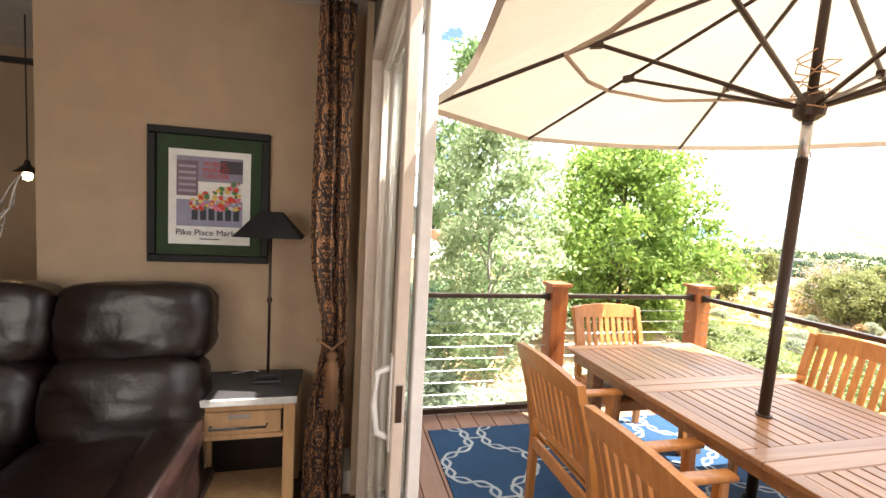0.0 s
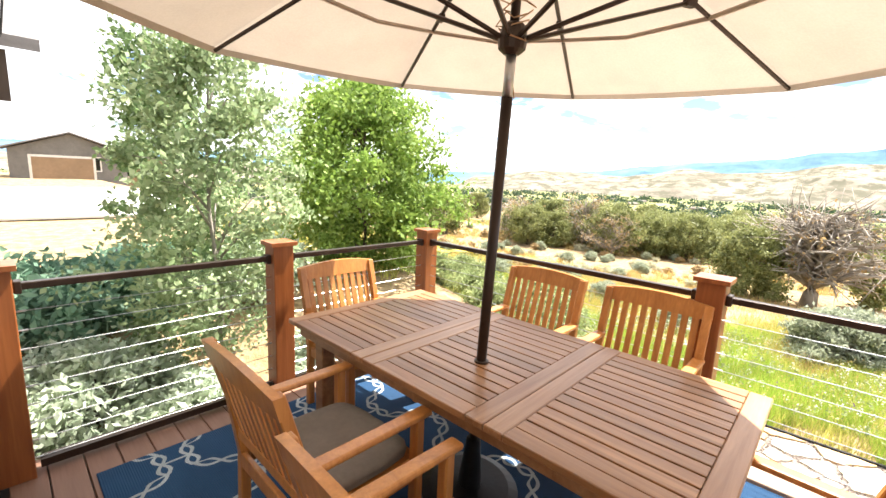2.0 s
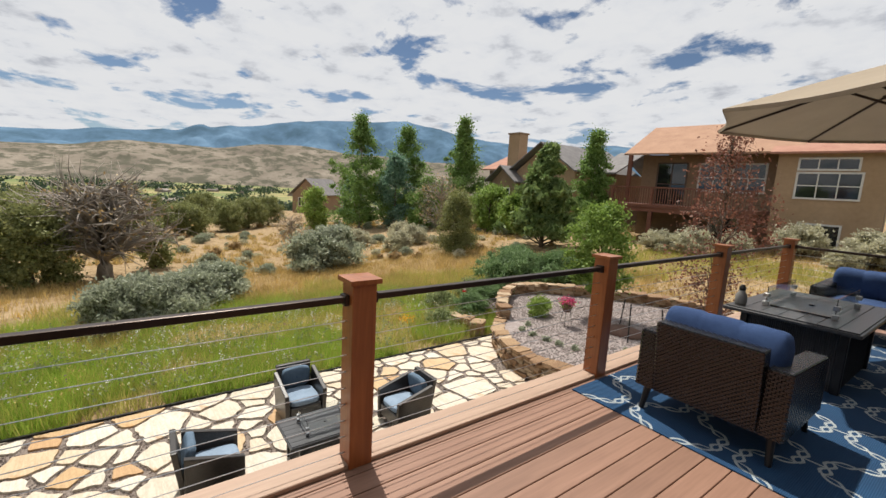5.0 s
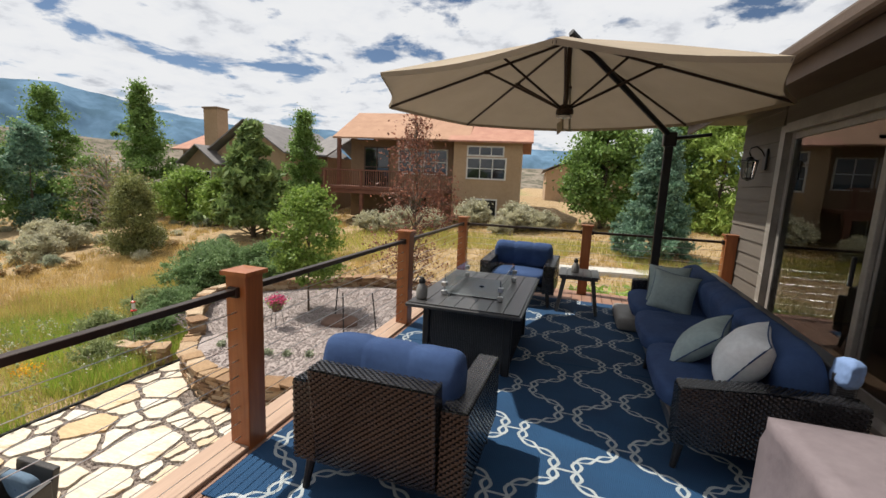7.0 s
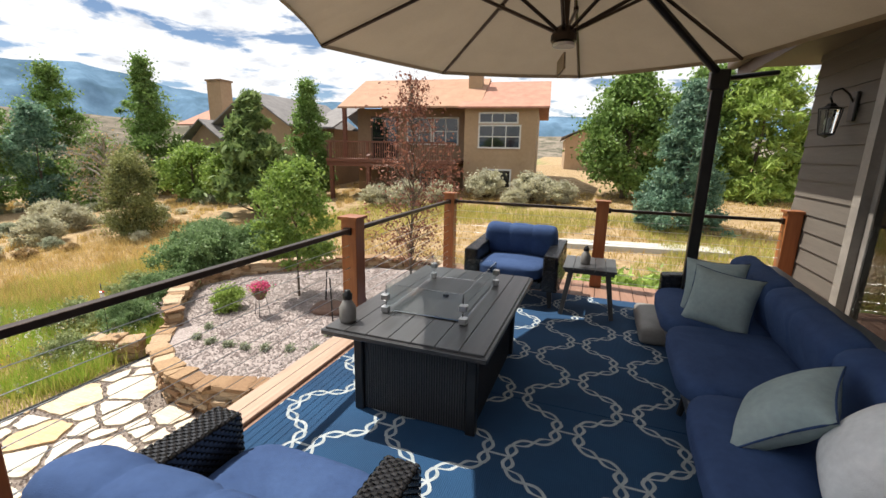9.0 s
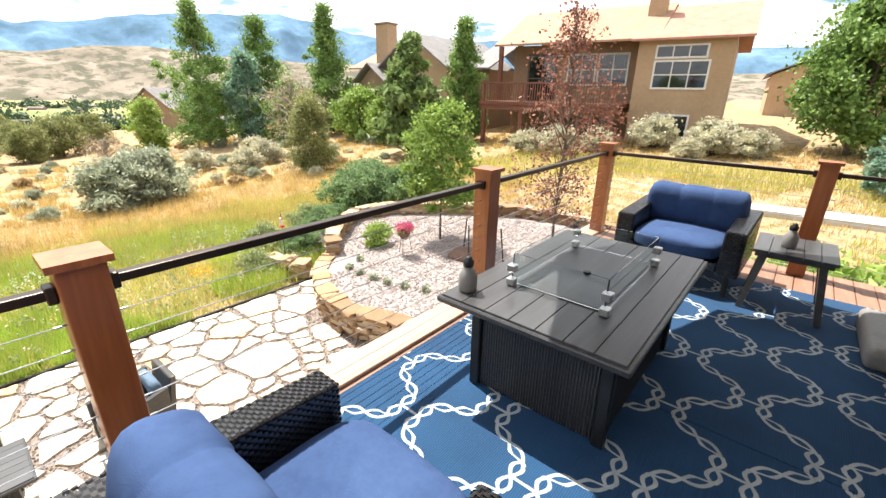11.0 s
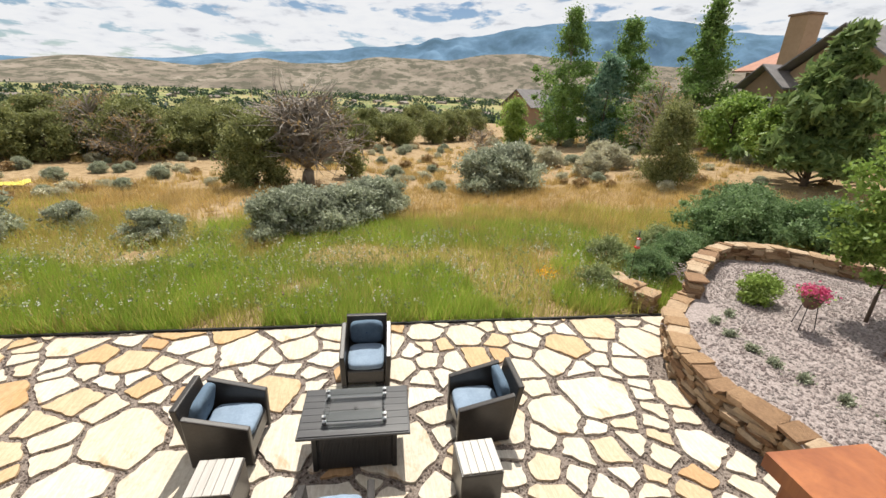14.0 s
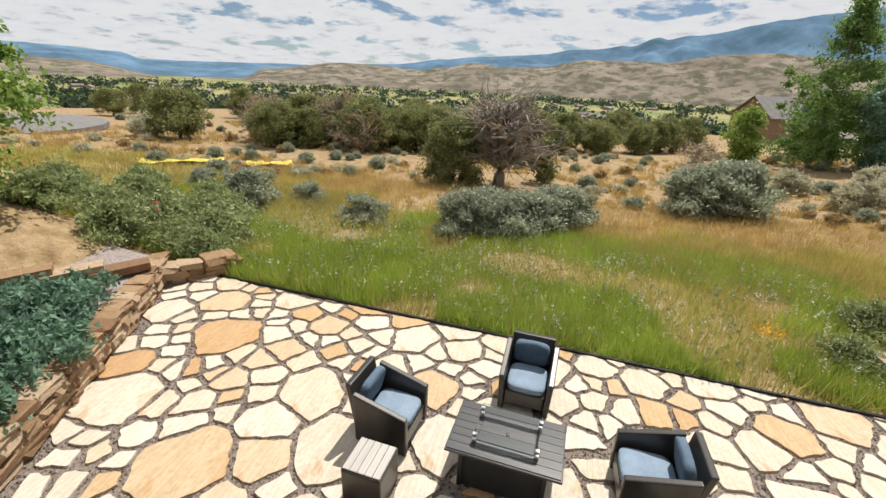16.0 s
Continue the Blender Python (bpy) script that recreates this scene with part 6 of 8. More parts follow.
for k, (x, y, hh, rr, sd) in enumerate(((44.5, -20.6, 11.8, 4.6, 51), (44, -26.0, 10.8, 4.4, 52), (38, -29.5, 11.0, 3.0, 53), (21.0, -28.6, 7.8, 2.0, 54))):
    make_tree("poplar_tree", "tall leafy green poplar between the houses", x, y, hh, rr, 0.6, poplar_p, "leaf_green", 26000, 190, 0.13 if k < 3 else 0.10, 0.36 if k < 3 else 0.25, 0.16, 14, "pale_bark", group="poplars near the houses", seed=sd, shell=0.2, vary=(0.55, 1.2))
for x, y, hh, rr, sd, mm in ((41, -23.0, 7.5, 1.8, 61, "leaf_spruce"), (30.5, -27, 4.2, 2.0, 62, "leaf_bright"), (37, -24.5, 5.0, 1.9, 63, "leaf_green"), (26.2, -26.5, 3.6, 1.7, 64, "leaf_bright"),
                             (48.5, -17, 4.5, 1.4, 65, "leaf_willow"), (52, -23, 6.0, 1.5, 66, "leaf_spruce"), (33.5, -30.0, 4.0, 2.4, 67, "leaf_green")):
    make_tree("garden_tree", "leafy green garden tree near the neighbouring houses", x, y, hh, rr, 0.3, egg_p, mm, 9000, 80, 0.14, 0.32, 0.1, 8, group="garden trees by the houses", seed=sd)
make_tree("ash_tree", "young bright green tree in the gravel bed, on a thin trunk", 9.3, -12.5, 3.6, 1.02, 1.1, egg_p, "leaf_bright", 12500, 80, 0.06, 0.17, 0.035, 14, z=-2.34, seed=71)
make_tree("chokecherry_tree", "sparse dark red-leaved small tree by the stone wall", 6.7, -14.3, 6.0, 1.55, 1.0, lambda t: (math.sin(math.pi * (0.15 + 0.6 * t)) * (1 - t ** 2.2)) ** 0.8 + 0.05, "leaf_red", 3800, 120, 0.055, 0.24, 0.04, 60, "bark", z=-2.45, seed=72, twigs=True, shell=0.25)
make_tree("spruce_tree", "blue-green spruce with layered boughs beyond the deck", -1.9, -25.2, 6.3, 2.0, 0.1, cone_p, "leaf_spruce", 60000, 330, 0.075, 0.17, 0.12, 30, seed=73, droop=0.25, aspect=2.6)
make_tree("cottonwood_tree", "dense green cottonwood beside the neighbour's path", 0.3, -32.6, 7.4, 2.5, 0.9, egg_p, "leaf_green", 30000, 170, 0.14, 0.42, 0.18, 14, seed=74)
make_tree("cottonwood_tree", "green tree at the edge of the yard", -4.3, -36, 7.6, 2.6, 0.8, egg_p, "leaf_green", 16000, 110, 0.17, 0.45, 0.16, 12, seed=75)
make_tree("willow_tree", "yellow-green weeping tree behind the house corner", -7.2, -35.0, 8.0, 2.9, 0.5, egg_p, "leaf_willow", 24000, 170, 0.13, 0.36, 0.16, 14, seed=76, droop=0.35, aspect=3.2)

gr = make_bush("juniper_shrub", "feathery bright green low shrub below the rail", 1.9, 1.7, "leaf_willow", 16000, 110, 0.075, 0.16, 81, group="green shrubs below the deck", aspect=3.5, shell=0.2)
scatter(gr, [(-0.1, -11.7, 1.1), (-2.0, -12.6, 1.0), (1.5, -12.6, 0.85), (-3.8, -13.6, 1.0)], 10)
bg = make_bush("garden_shrub", "dark blue-green leafy shrub behind the stone wall", 1.5, 1.5, "leaf_bluegreen", 26000, 130, 0.045, 0.16, 82, group="shrubs behind the stone wall")
scatter(bg, [(13.9, -13.5, 1.0), (15.1, -14.8, 1.0), (12.9, -11.2, 0.6), (13.2, -15.6, 0.9), (12.3, -9.9, 0.5), (11.4, -16.0, 0.55)], 11)
wd = make_bush("meadow_weeds", "tall pale green weeds at the meadow edge", 1.1, 1.1, "leaf_weed", 7000, 90, 0.055, 0.17, 92, group="weeds at the meadow edge", aspect=3.0, shell=0.1)
scatter(wd, [(11.3, 6.2, 0.7), (12.2, 5.7, 0.85), (12.9, 6.8, 0.95), (11.1, 5.3, 0.65), (13.7, 7.5, 0.9), (11.5, 8.5, 0.9), (12.4, 7.8, 0.9), (10.6, 7.2, 0.8), (13.5, 10.0, 0.9), (11.8, 9.6, 0.9), (14.6, 8.4, 0.6), (15.0, 12.0, 0.9), (10.2, 9.0, 0.8), (12.0, -8.4, 0.5), (13.4, -9.4, 0.6), (14.0, -11.2, 0.7), (13.0, 13.0, 1.0)], 15)
rb = make_bush("rabbitbrush", "pale cream-green rabbitbrush by the neighbouring house", 1.5, 1.3, "leaf_rabbit", 9000, 80, 0.075, 0.16, 83, group="rabbitbrush by the house")
scatter(rb, [(8.6, -30.2, 1.05), (5.6, -29.8, 1.15), (3.9, -30.2, 0.8), (6.4, -28.0, 0.6), (10.8, -27.6, 0.8), (12.4, -26.2, 0.9), (14.2, -25.8, 0.8), (27, -15.5, 0.8), (29.0, -17.8, 0.9), (31.5, -14.5, 0.8), (33, -19, 0.9), (30.3, 30.3, 1.2)], 12)
# the whitish leaf colour is overexposed glare painted onto plain shrubs
ws = make_bush("dogwood_shrub", "shrub below the deck rail with glare painted into its pale leaves", 1.25, 1.2, "leaf_glare_pale", 12000, 90, 0.06, 0.15, 84, group="variegated shrubs")
scatter(ws, [(2.5, 5.9, 1.0), (1.5, 6.8, 1.0), (3.9, 5.8, 0.8), (5.2, 7.0, 0.7), (4.9, 9.4, 1.1)], 13)
bs = make_bush("blue_spruce_shrub", "silvery blue spreading spruce in gravel", 0.9, 1.4, "leaf_spruce", 9000, 70, 0.07, 0.16, 85, group="spreading conifers")
scatter(bs, [(1.4, 9.0, 1.2), (3.0, 10.5, 1.0)], 14)
jp = make_bush("creeping_juniper", "dark blue-green creeping juniper spilling over the wall", 0.38, 1.25, "leaf_spruce", 12000, 80, 0.05, 0.12, 86, group="creeping junipers", aspect=2.6, shell=0.1)
jp.matrix_basis = pose(6.4, 4.05, -2.3, 0, 0, 20)
for k, (x, y) in enumerate(((5.3, 3.6), (7.4, 5.0))):
    copy_thing(jp, pose(x, y, -2.3, 0, 0, 70 * k))
gb = make_bush("garden_bush", "round yellow-green bush on the gravel", 0.55, 0.42, "leaf_willow", 4500, 50, 0.035, 0.08, 87)
gb.matrix_basis = pose(10.25, -10.9, -2.33)
lav = make_bush("lavender_tuft", "small grey-green tuft planted in gravel", 0.12, 0.11, "leaf_sage", 420, 12, 0.028, 0.04, 88, group="tufts in the gravel bed", stems=0 + 3)
lav.matrix_basis = pose(7.3, -9.70, -2.33)
for k, (x, y) in enumerate(((7.78, -9.54), (8.19, -9.42), (8.6, -9.38), (9.06, -9.34), (9.49, -9.38), (6.8, -9.85), (6.3, -10.0), (5.8, -10.2), (9.7, -9.9), (7.0, -10.6))):
    copy_thing(lav, pose(x, y, -2.33, 0, 0, 47 * k))

# flower pot on a stand, feeders, stakes
pot = thing("flower_pot", 9.2, -10.95, -2.32, 0, "brown pot of pink flowers on a wire stand", "plant")
part("pot", lathe([(0.08, 0.42), (0.13, 0.5), (0.17, 0.62), (0.175, 0.66), (0.15, 0.66), (0.02, 0.62)], 18), M["clay"], pot, "round brown pot", True)
for k in range(3):
    a = radians(120 * k)
    part("stand_leg", rod((0.11 * math.cos(a), 0.11 * math.sin(a), 0.55), (0.2 * math.cos(a), 0.2 * math.sin(a), 0.002), 0.008, n=6), M["black_metal"], pot)
pp = RN.normal(size=(900, 3)) * np.array([0.1, 0.1, 0.05]) + np.array([0, 0, 0.74])
ob = new("blossoms", leaf_mesh("blossoms", pp, 0.04, M["pink_flower"], 1.1))
ob.parent = pot
pp = RN.normal(size=(350, 3)) * np.array([0.1, 0.1, 0.05]) + np.array([0, 0, 0.67])
ob = new("leaves", leaf_mesh("leaves", pp, 0.04, M["leaf_bright"], 1.6))
ob.parent = pot


def feeder(x, y, hgt, label, rz=0):
    z = ground_z(x, y)
    f = thing("bird_feeder", x, y, z, rz, label, "feeder", "feeders in the meadow")
    bm = bmesh.new()
    add_tube(bm, [(0, 0, 0), (0, 0, hgt), (0.02, 0, hgt + 0.12), (0.1, 0, hgt + 0.18), (0.19, 0, hgt + 0.12), (0.2, 0, hgt + 0.04)], 0.009, 6)
    part("hook", bm, M["black_metal"], f, "black shepherd's hook", True)
    part("bottle", lathe([(0.01, 0.02), (0.025, 0.0), (0.04, -0.05), (0.035, -0.14), (0.02, -0.16)], 12), M["white_frame"], f, m=pose(0.2, 0, hgt))
    part("tray", lathe([(0.01, -0.16), (0.065, -0.17), (0.065, -0.2), (0.01, -0.215)], 14), M["red_glass"], f, "red feeding tray", m=pose(0.2, 0, hgt))
    part("top", lathe([(0.005, 0.05), (0.05, 0.03), (0.05, 0.01), (0.01, 0.0)], 12), M["red_glass"], f, "red cap", m=pose(0.2, 0, hgt))


feeder(11.85, -9.1, 1.35, "red hummingbird feeder on a black hook in the grass", 150)
feeder(11.6, 6.9, 1.1, "red hummingbird feeder on a hook among shrubs", 200)
for k, (x, y, l) in enumerate(((8.1, -12.0, 1.0), (7.4, -11.3, 1.1), (6.6, -11.6, 1.1))):
    s = part("garden_stake", rod((0, 0, 0), (0.12 * (k - 1), 0.05, l), 0.018, 0.018, 8), M["black_metal"], None, "dark stake standing in the gravel", m=pose(x, y, -2.33))
    tagged(s, "", "stake", "stakes in the gravel bed")
bm = bmesh.new()
bmesh.ops.create_icosphere(bm, subdivisions=3, radius=0.5)
for v in bm.verts:
    v.co = Vector((v.co.x * 1.1, v.co.y * 0.8, v.co.z * 0.45)) * (1 + 0.25 * noise.noise(v.co * 2.2))
rk = part("boulder", bm, M["clay"], None, "reddish flat boulder on the gravel", True, m=pose(7.9, -11.9, -2.3))
tagged(rk, "", "rock")
for k, (x, y) in enumerate(((21.2, 17.0), (23.4, 13.2))):
    bm = bmesh.new()
    bmesh.ops.create_grid(bm, x_segments=24, y_segments=4, size=0.5)
    for v in bm.verts:
        v.co = Vector((v.co.x * (4.0 if k == 0 else 2.4), v.co.y * 1.0, 0.10 + 0.10 * noise.noise(v.co * 9)))
    bmesh.ops.solidify(bm, geom=bm.faces[:], thickness=0.02)
    s = part("safety_netting", bm, M["yellow_net"], None, "strip of yellow netting lying on dry grass", m=pose(x, y, ground_z(x, y) + 0.12, 0, 0, -50))
    tagged(s, "", "netting", "yellow netting strips")


# ---- grass ----
def blades(name, label, n, area, hgt, mat_, keep, seed, wide=0.012, clump=0.0):
    rng = np.random.default_rng(seed)
    x0, x1, y0, y1 = area
    p = np.stack([rng.uniform(x0, x1, n), rng.uniform(y0, y1, n)], 1)
    if clump:
        c = np.stack([rng.uniform(x0, x1, int(n * clump)), rng.uniform(y0, y1, int(n * clump))], 1)
        p = c[rng.integers(0, len(c), n)] + rng.normal(size=(n, 2)) * 0.12
    p = p[np.array([keep(a, b) for a, b in p])]
    n = len(p)
    z = np.array([ground_z(a, b) for a, b in p]) - 0.08
    hh = hgt * rng.uniform(0.5, 1.25, n)
    an = rng.uniform(0, 2 * math.pi, n)
    tilt = rng.normal(size=(n, 2)) * 0.28 * hh[:, None]
    w = wide * rng.uniform(0.7, 1.5, n)
    v = np.empty((n, 3, 3))
    v[:, 0] = np.stack([p[:, 0] - np.cos(an) * w, p[:, 1] - np.sin(an) * w, z], 1)
    v[:, 1] = np.stack([p[:, 0] + np.cos(an) * w, p[:, 1] + np.sin(an) * w, z], 1)
    v[:, 2] = np.stack([p[:, 0] + tilt[:, 0], p[:, 1] + tilt[:, 1], z + hh], 1)
    me = bpy.data.meshes.new(name)
    me.vertices.add(n * 3)
    me.vertices.foreach_set("co", v.reshape(-1))
    me.loops.add(n * 3)
    me.loops.foreach_set("vertex_index", np.arange(n * 3, dtype=np.int32))
    me.polygons.add(n)
    me.polygons.foreach_set("loop_start", np.arange(n, dtype=np.int32) * 3)
    me.polygons.foreach_set("loop_total", np.full(n, 3, dtype=np.int32))
    me.materials.append(M[mat_])
    me.update()
    tagged(new(name, me), label, "grass", kind="stuff")


def patch(x, y, s=0.22, o=0.0):
    return noise.noise(Vector((x * s, y * s, 3.3 + o)))


def free(x, y):
    return x > PATIO_X1 + 0.08 and not (y < -9.3 and x < 12.7 and y > -16.6 + 0 * x and (x < 10.4 or y < -9.6 - 0.9 * (x - 10.4) + 0.3))


blades("meadow_grass_green", "green meadow grass beyond the patio", 230000, (10.6, 17.5, -14, 12), 0.42, "grass_green",
       lambda x, y: free(x, y) and 0.8 * patch(x, y) + 0.72 - (x - 10.6) * 0.095 - 0.5 * max(0.0, min(1.0, (-4.5 - y) / 2.5)) - 0.45 * max(0.0, 11.4 - x + 0.8 * patch(x, y, 0.8, 4)) > 0 and patch(x, y, 0.5, 9) > -0.3, 1, 0.0065)
blades("meadow_grass_mixed", "olive meadow grass beyond the patio", 100000, (10.6, 20, -16, 14), 0.5, "grass_mid",
       lambda x, y: free(x, y) and patch(x, y, 0.3, 5) > -0.3 + max(0.0, x - 16) * 0.12, 2, 0.007)
blades("meadow_grass_dry", "straw-coloured grass round the meadow", 110000, (10.7, 24, -20, 14), 0.45, "grass_dry",
       lambda x, y: free(x, y) and patch(x, y, 0.25, 7) - 0.12 + (x - 16.2) * 0.14 + 0.45 * max(0.0, min(1.0, (-4.5 - y) / 3)) + 0.55 * max(0.0, 11.7 - x) > 0.0, 3, 0.0065)
blades("dry_field_tufts", "tufts of dry grass in the far field", 150000, (16, 60, -40, 40), 0.38, "grass_dry",
       lambda x, y: patch(x, y, 0.12, 2) > -0.15, 4, 0.022, 0.03)
blades("side_yard_grass", "dry grass of the side yard", 50000, (-14, 20, -34, -16.3), 0.2, "grass_dry",
       lambda x, y: patch(x, y, 0.2, 4) > -0.2, 5, 0.016, 0.1)
blades("side_yard_green", "green grass below the south rail", 30000, (-6, 16, -27, -16.2), 0.4, "grass_mid", lambda x, y: patch(x, y, 0.3, 6) > -0.1, 6, 0.013)
blades("north_garden_grass", "rough grass of the north garden", 26000, (8, 22, 8, 26), 0.4, "grass_mid", lambda x, y: patch(x, y, 0.2, 8) > -0.2, 8, 0.016)


def heads(name, label, n, area, mat_, hgt, size, seed, keep=lambda x, y: True):
    rng = np.random.default_rng(seed)
    x0, x1, y0, y1 = area
    pts = []
    while len(pts) < n:
        x, y = rng.uniform(x0, x1), rng.uniform(y0, y1)
        if free(x, y) and keep(x, y):
            for _ in range(5):
                pts.append((x + rng.normal() * 0.02, y + rng.normal() * 0.02, ground_z(x, y) + hgt * rng.uniform(0.8, 1.2)))
    tagged(new(name, leaf_mesh(name, np.array(pts), size, M[mat_], 1.0, 0.0, rng)), label, "flowers", kind="stuff")


heads("white_wildflowers", "white yarrow heads in the meadow", 3200, (10.7, 15.5, -9.5, 8), "white_flower", 0.44, 0.030, 21, lambda x, y: patch(x, y, 0.6, 1) > -0.05)
heads("yellow_wildflowers", "orange-yellow flower clump in the meadow", 170, (11.7, 12.15, -7.25, -6.8), "orange_flower", 0.5, 0.035, 22)
heads("meadow_herbs", "small pale green herb leaves among the meadow grass", 9000, (10.7, 16.5, -9.5, 11), "leaf_weed", 0.34, 0.05, 25, lambda x, y: patch(x, y, 0.9, 12) > -0.15)
heads("meadow_seed_heads", "straw-coloured seed heads over the meadow grass", 7000, (10.7, 18, -11, 11), "grass_dry", 0.47, 0.026, 26)
heads("yellow_wildflowers", "orange-yellow flowers in the north meadow", 500, (12.0, 15.0, 9.5, 13), "orange_flower", 0.5, 0.05, 23)
heads("purple_wildflowers", "dull purple flowers dotted in the meadow", 260, (11, 16, -9, 8), "purple_flower", 0.45, 0.03, 24)
pf = make_bush("catmint_clump", "purple-flowering clump in the north garden", 0.7, 0.5, "purple_flower", 2500, 40, 0.035, 0.1, 90)
pf.matrix_basis = pose(2.9, 12.5, ground_z(2.9, 12.5))

# valley-floor trees and roofs, too far to count
rv = np.random.default_rng(70)
pts = []
for _ in range(2600):
    a = radians(rv.uniform(-150, 0))
    d = rv.choice([rv.uniform(560, 620), rv.uniform(780, 860), rv.uniform(1080, 1500), rv.uniform(1150, 1700)])
    if noise.noise(Vector((a * 16, d * 0.01, 0))) < -0.12:
        continue
    x, y = 4 - math.sin(a) * d, math.cos(a) * d
    s = rv.uniform(4, 9)
    z = ground_z(x, y)
    pts.append(rv.normal(size=(26, 3)) * np.array([s * 0.9, s * 0.9, s * 0.5]) + np.array([x, y, z + s * 0.75]))
tagged(new("valley_trees", leaf_mesh("valley_trees", np.concatenate(pts), 4.6, M["leaf_far"], 1.2, 0.0, rv)), "dark green groves on the valley floor", "trees", kind="stuff")
bm = bmesh.new()
for _ in range(130):
    a = radians(rv.uniform(-125, -20))
    d = rv.choice([rv.uniform(650, 760), rv.uniform(1000, 1400)])
    x, y = 4 - math.sin(a) * d, math.cos(a) * d
    z = ground_z(x, y)
    w, l = rv.uniform(5, 9), rv.uniform(8, 16)
    mm = pose(x, y, z, 0, 0, rv.uniform(0, 180))
    vs = [bm.verts.new(mm @ Vector(v)) for v in ((-w, -l, 0), (w, -l, 0), (w, l, 0), (-w, l, 0), (-w, -l, 3.5), (w, -l, 3.5), (w, l, 3.5), (-w, l, 3.5), (0, -l, 6.5), (0, l, 6.5))]
    for f in ((0, 1, 5, 8, 4), (2, 3, 7, 9, 6), (0, 4, 7, 3), (1, 2, 6, 5), (4, 8, 9, 7), (5, 6, 9, 8)):
        bm.faces.new([vs[k] for k in f])
vh = part("valley_houses", bm, plain("mixed_far_walls", (0.2, 0.16, 0.13), (0.36, 0.31, 0.27), 0.9, 0.05, per_island=0.4), None, "small houses scattered on the valley floor")
tagged(vh, "", "houses", kind="stuff")


# ---- neighbouring houses ----


def gable_prism(x0, x1, y0, y1, z0, z1, along="x", over=0.0, thick=0.12):
    """A pitched roof slab over a rectangle: eaves at z0, ridge at z1."""
    bm = bmesh.new()
    if along == "x":
        ym = (y0 + y1) / 2
        sec = [(y0 - over, z0), (ym, z1), (y1 + over, z0), (y1 + over, z0 - thick), (ym, z1 - thick), (y0 - over, z0 - thick)]
        a = [bm.verts.new((x0 - over, y, z)) for y, z in sec]
        b = [bm.verts.new((x1 + over, y, z)) for y, z in sec]
    else:
        xm = (x0 + x1) / 2
        sec = [(x0 - over, z0), (xm, z1), (x1 + over, z0), (x1 + over, z0 - thick), (xm, z1 - thick), (x0 - over, z0 - thick)]
        a = [bm.verts.new((x, y0 - over, z)) for x, z in sec]
        b = [bm.verts.new((x, y1 + over, z)) for x, z in sec]
    for i in range(6):
        bm.faces.new((a[i], a[(i + 1) % 6], b[(i + 1) % 6], b[i]))
    bm.faces.new((a[0], a[1], a[4], a[5]))
    bm.faces.new((a[1], a[2], a[3], a[4]))
    bm.faces.new((b[1], b[0], b[5], b[4]))
    bm.faces.new((b[2], b[1], b[4], b[3]))
    return bm


def gable_wall(x0, x1, y0, y1, z0, ze, zr, along="y"):
    """A body with a gabled end: walls to ze, gable to zr."""
    bm = bmesh.new()
    if along == "y":
        xm = (x0 + x1) / 2
        sec = [(x0, z0), (x1, z0), (x1, ze), (xm, zr), (x0, ze)]
        a = [bm.verts.new((x, y0, z)) for x, z in sec]
        b = [bm.verts.new((x, y1, z)) for x, z in sec]
    else:
        ym = (y0 + y1) / 2
        sec = [(y0, z0), (y1, z0), (y1, ze), (ym, zr), (y0, ze)]
        a = [bm.verts.new((x0, y, z)) for y, z in sec]
        b = [bm.verts.new((x1, y, z)) for y, z in sec]
    bm.faces.new(a)
    bm.faces.new(b[::-1])
    for i in range(5):
        bm.faces.new((a[i], a[(i + 1) % 5], b[(i + 1) % 5], b[i]))
    return bm


def window(parent, x0, x1, z0, z1, y, cols, rows, bar=0.07, frame_mat="white_frame"):
    """A window on a wall that faces +y: frame, bars, dark panes."""
    w = part("window", box(x0 - 0.1, x1 + 0.1, y, y + 0.05, z1, z1 + 0.1), M[frame_mat], parent, "white-framed window")
    part("window_frame", box(x0 - 0.1, x1 + 0.1, y, y + 0.07, z0 - 0.1, z0), M[frame_mat], w)
    for a, b in ((x0 - 0.1, x0), (x1, x1 + 0.1)):
        part("window_frame", box(a, b, y, y + 0.05, z0, z1), M[frame_mat], w)
    cw, rh = (x1 - x0) / cols, (z1 - z0) / rows
    for i in range(1, cols):
        part("bar", box(x0 + cw * i - bar / 2, x0 + cw * i + bar / 2, y + 0.01, y + 0.045, z0, z1), M[frame_mat], w)
    for j in range(1, rows):
        part("bar", box(x0, x1, y + 0.012, y + 0.04, z0 + rh * j - bar / 2, z0 + rh * j + bar / 2), M[frame_mat], w)
    part("pane", box(x0, x1, y + 0.001, y + 0.012, z0, z1), M["glass_dark"], w, "dark reflecting glass")
    return w


nb = thing("neighbour_house", 0, 0, 0, 0, "two-storey tan stucco house with a timber deck", "house")
FY, BY = -32.0, -33.6
part("wall", box(5.9, 10.7, -42, FY, -1.9, 4.62), M["stucco"], nb, "tan stucco wing")
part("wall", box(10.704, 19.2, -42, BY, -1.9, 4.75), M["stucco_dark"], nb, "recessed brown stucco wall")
part("roof", gable_prism(10.2, 19.3, -41.5, FY - 0.2, 4.72, 7.25, "x", 0.55), M["roof_tan"], nb, "sunlit tan shingle roof")
part("roof", gable_prism(5.6, 10.6, -41.2, FY + 0.1, 4.66, 6.95, "x", 0.45), M["roof_red"], nb, "reddish shingle roof of the wing")
part("chimney", box(10.0, 11.0, -35.6, -34.8, 6.0, 8.3), M["stucco"], nb, "stucco chimney")
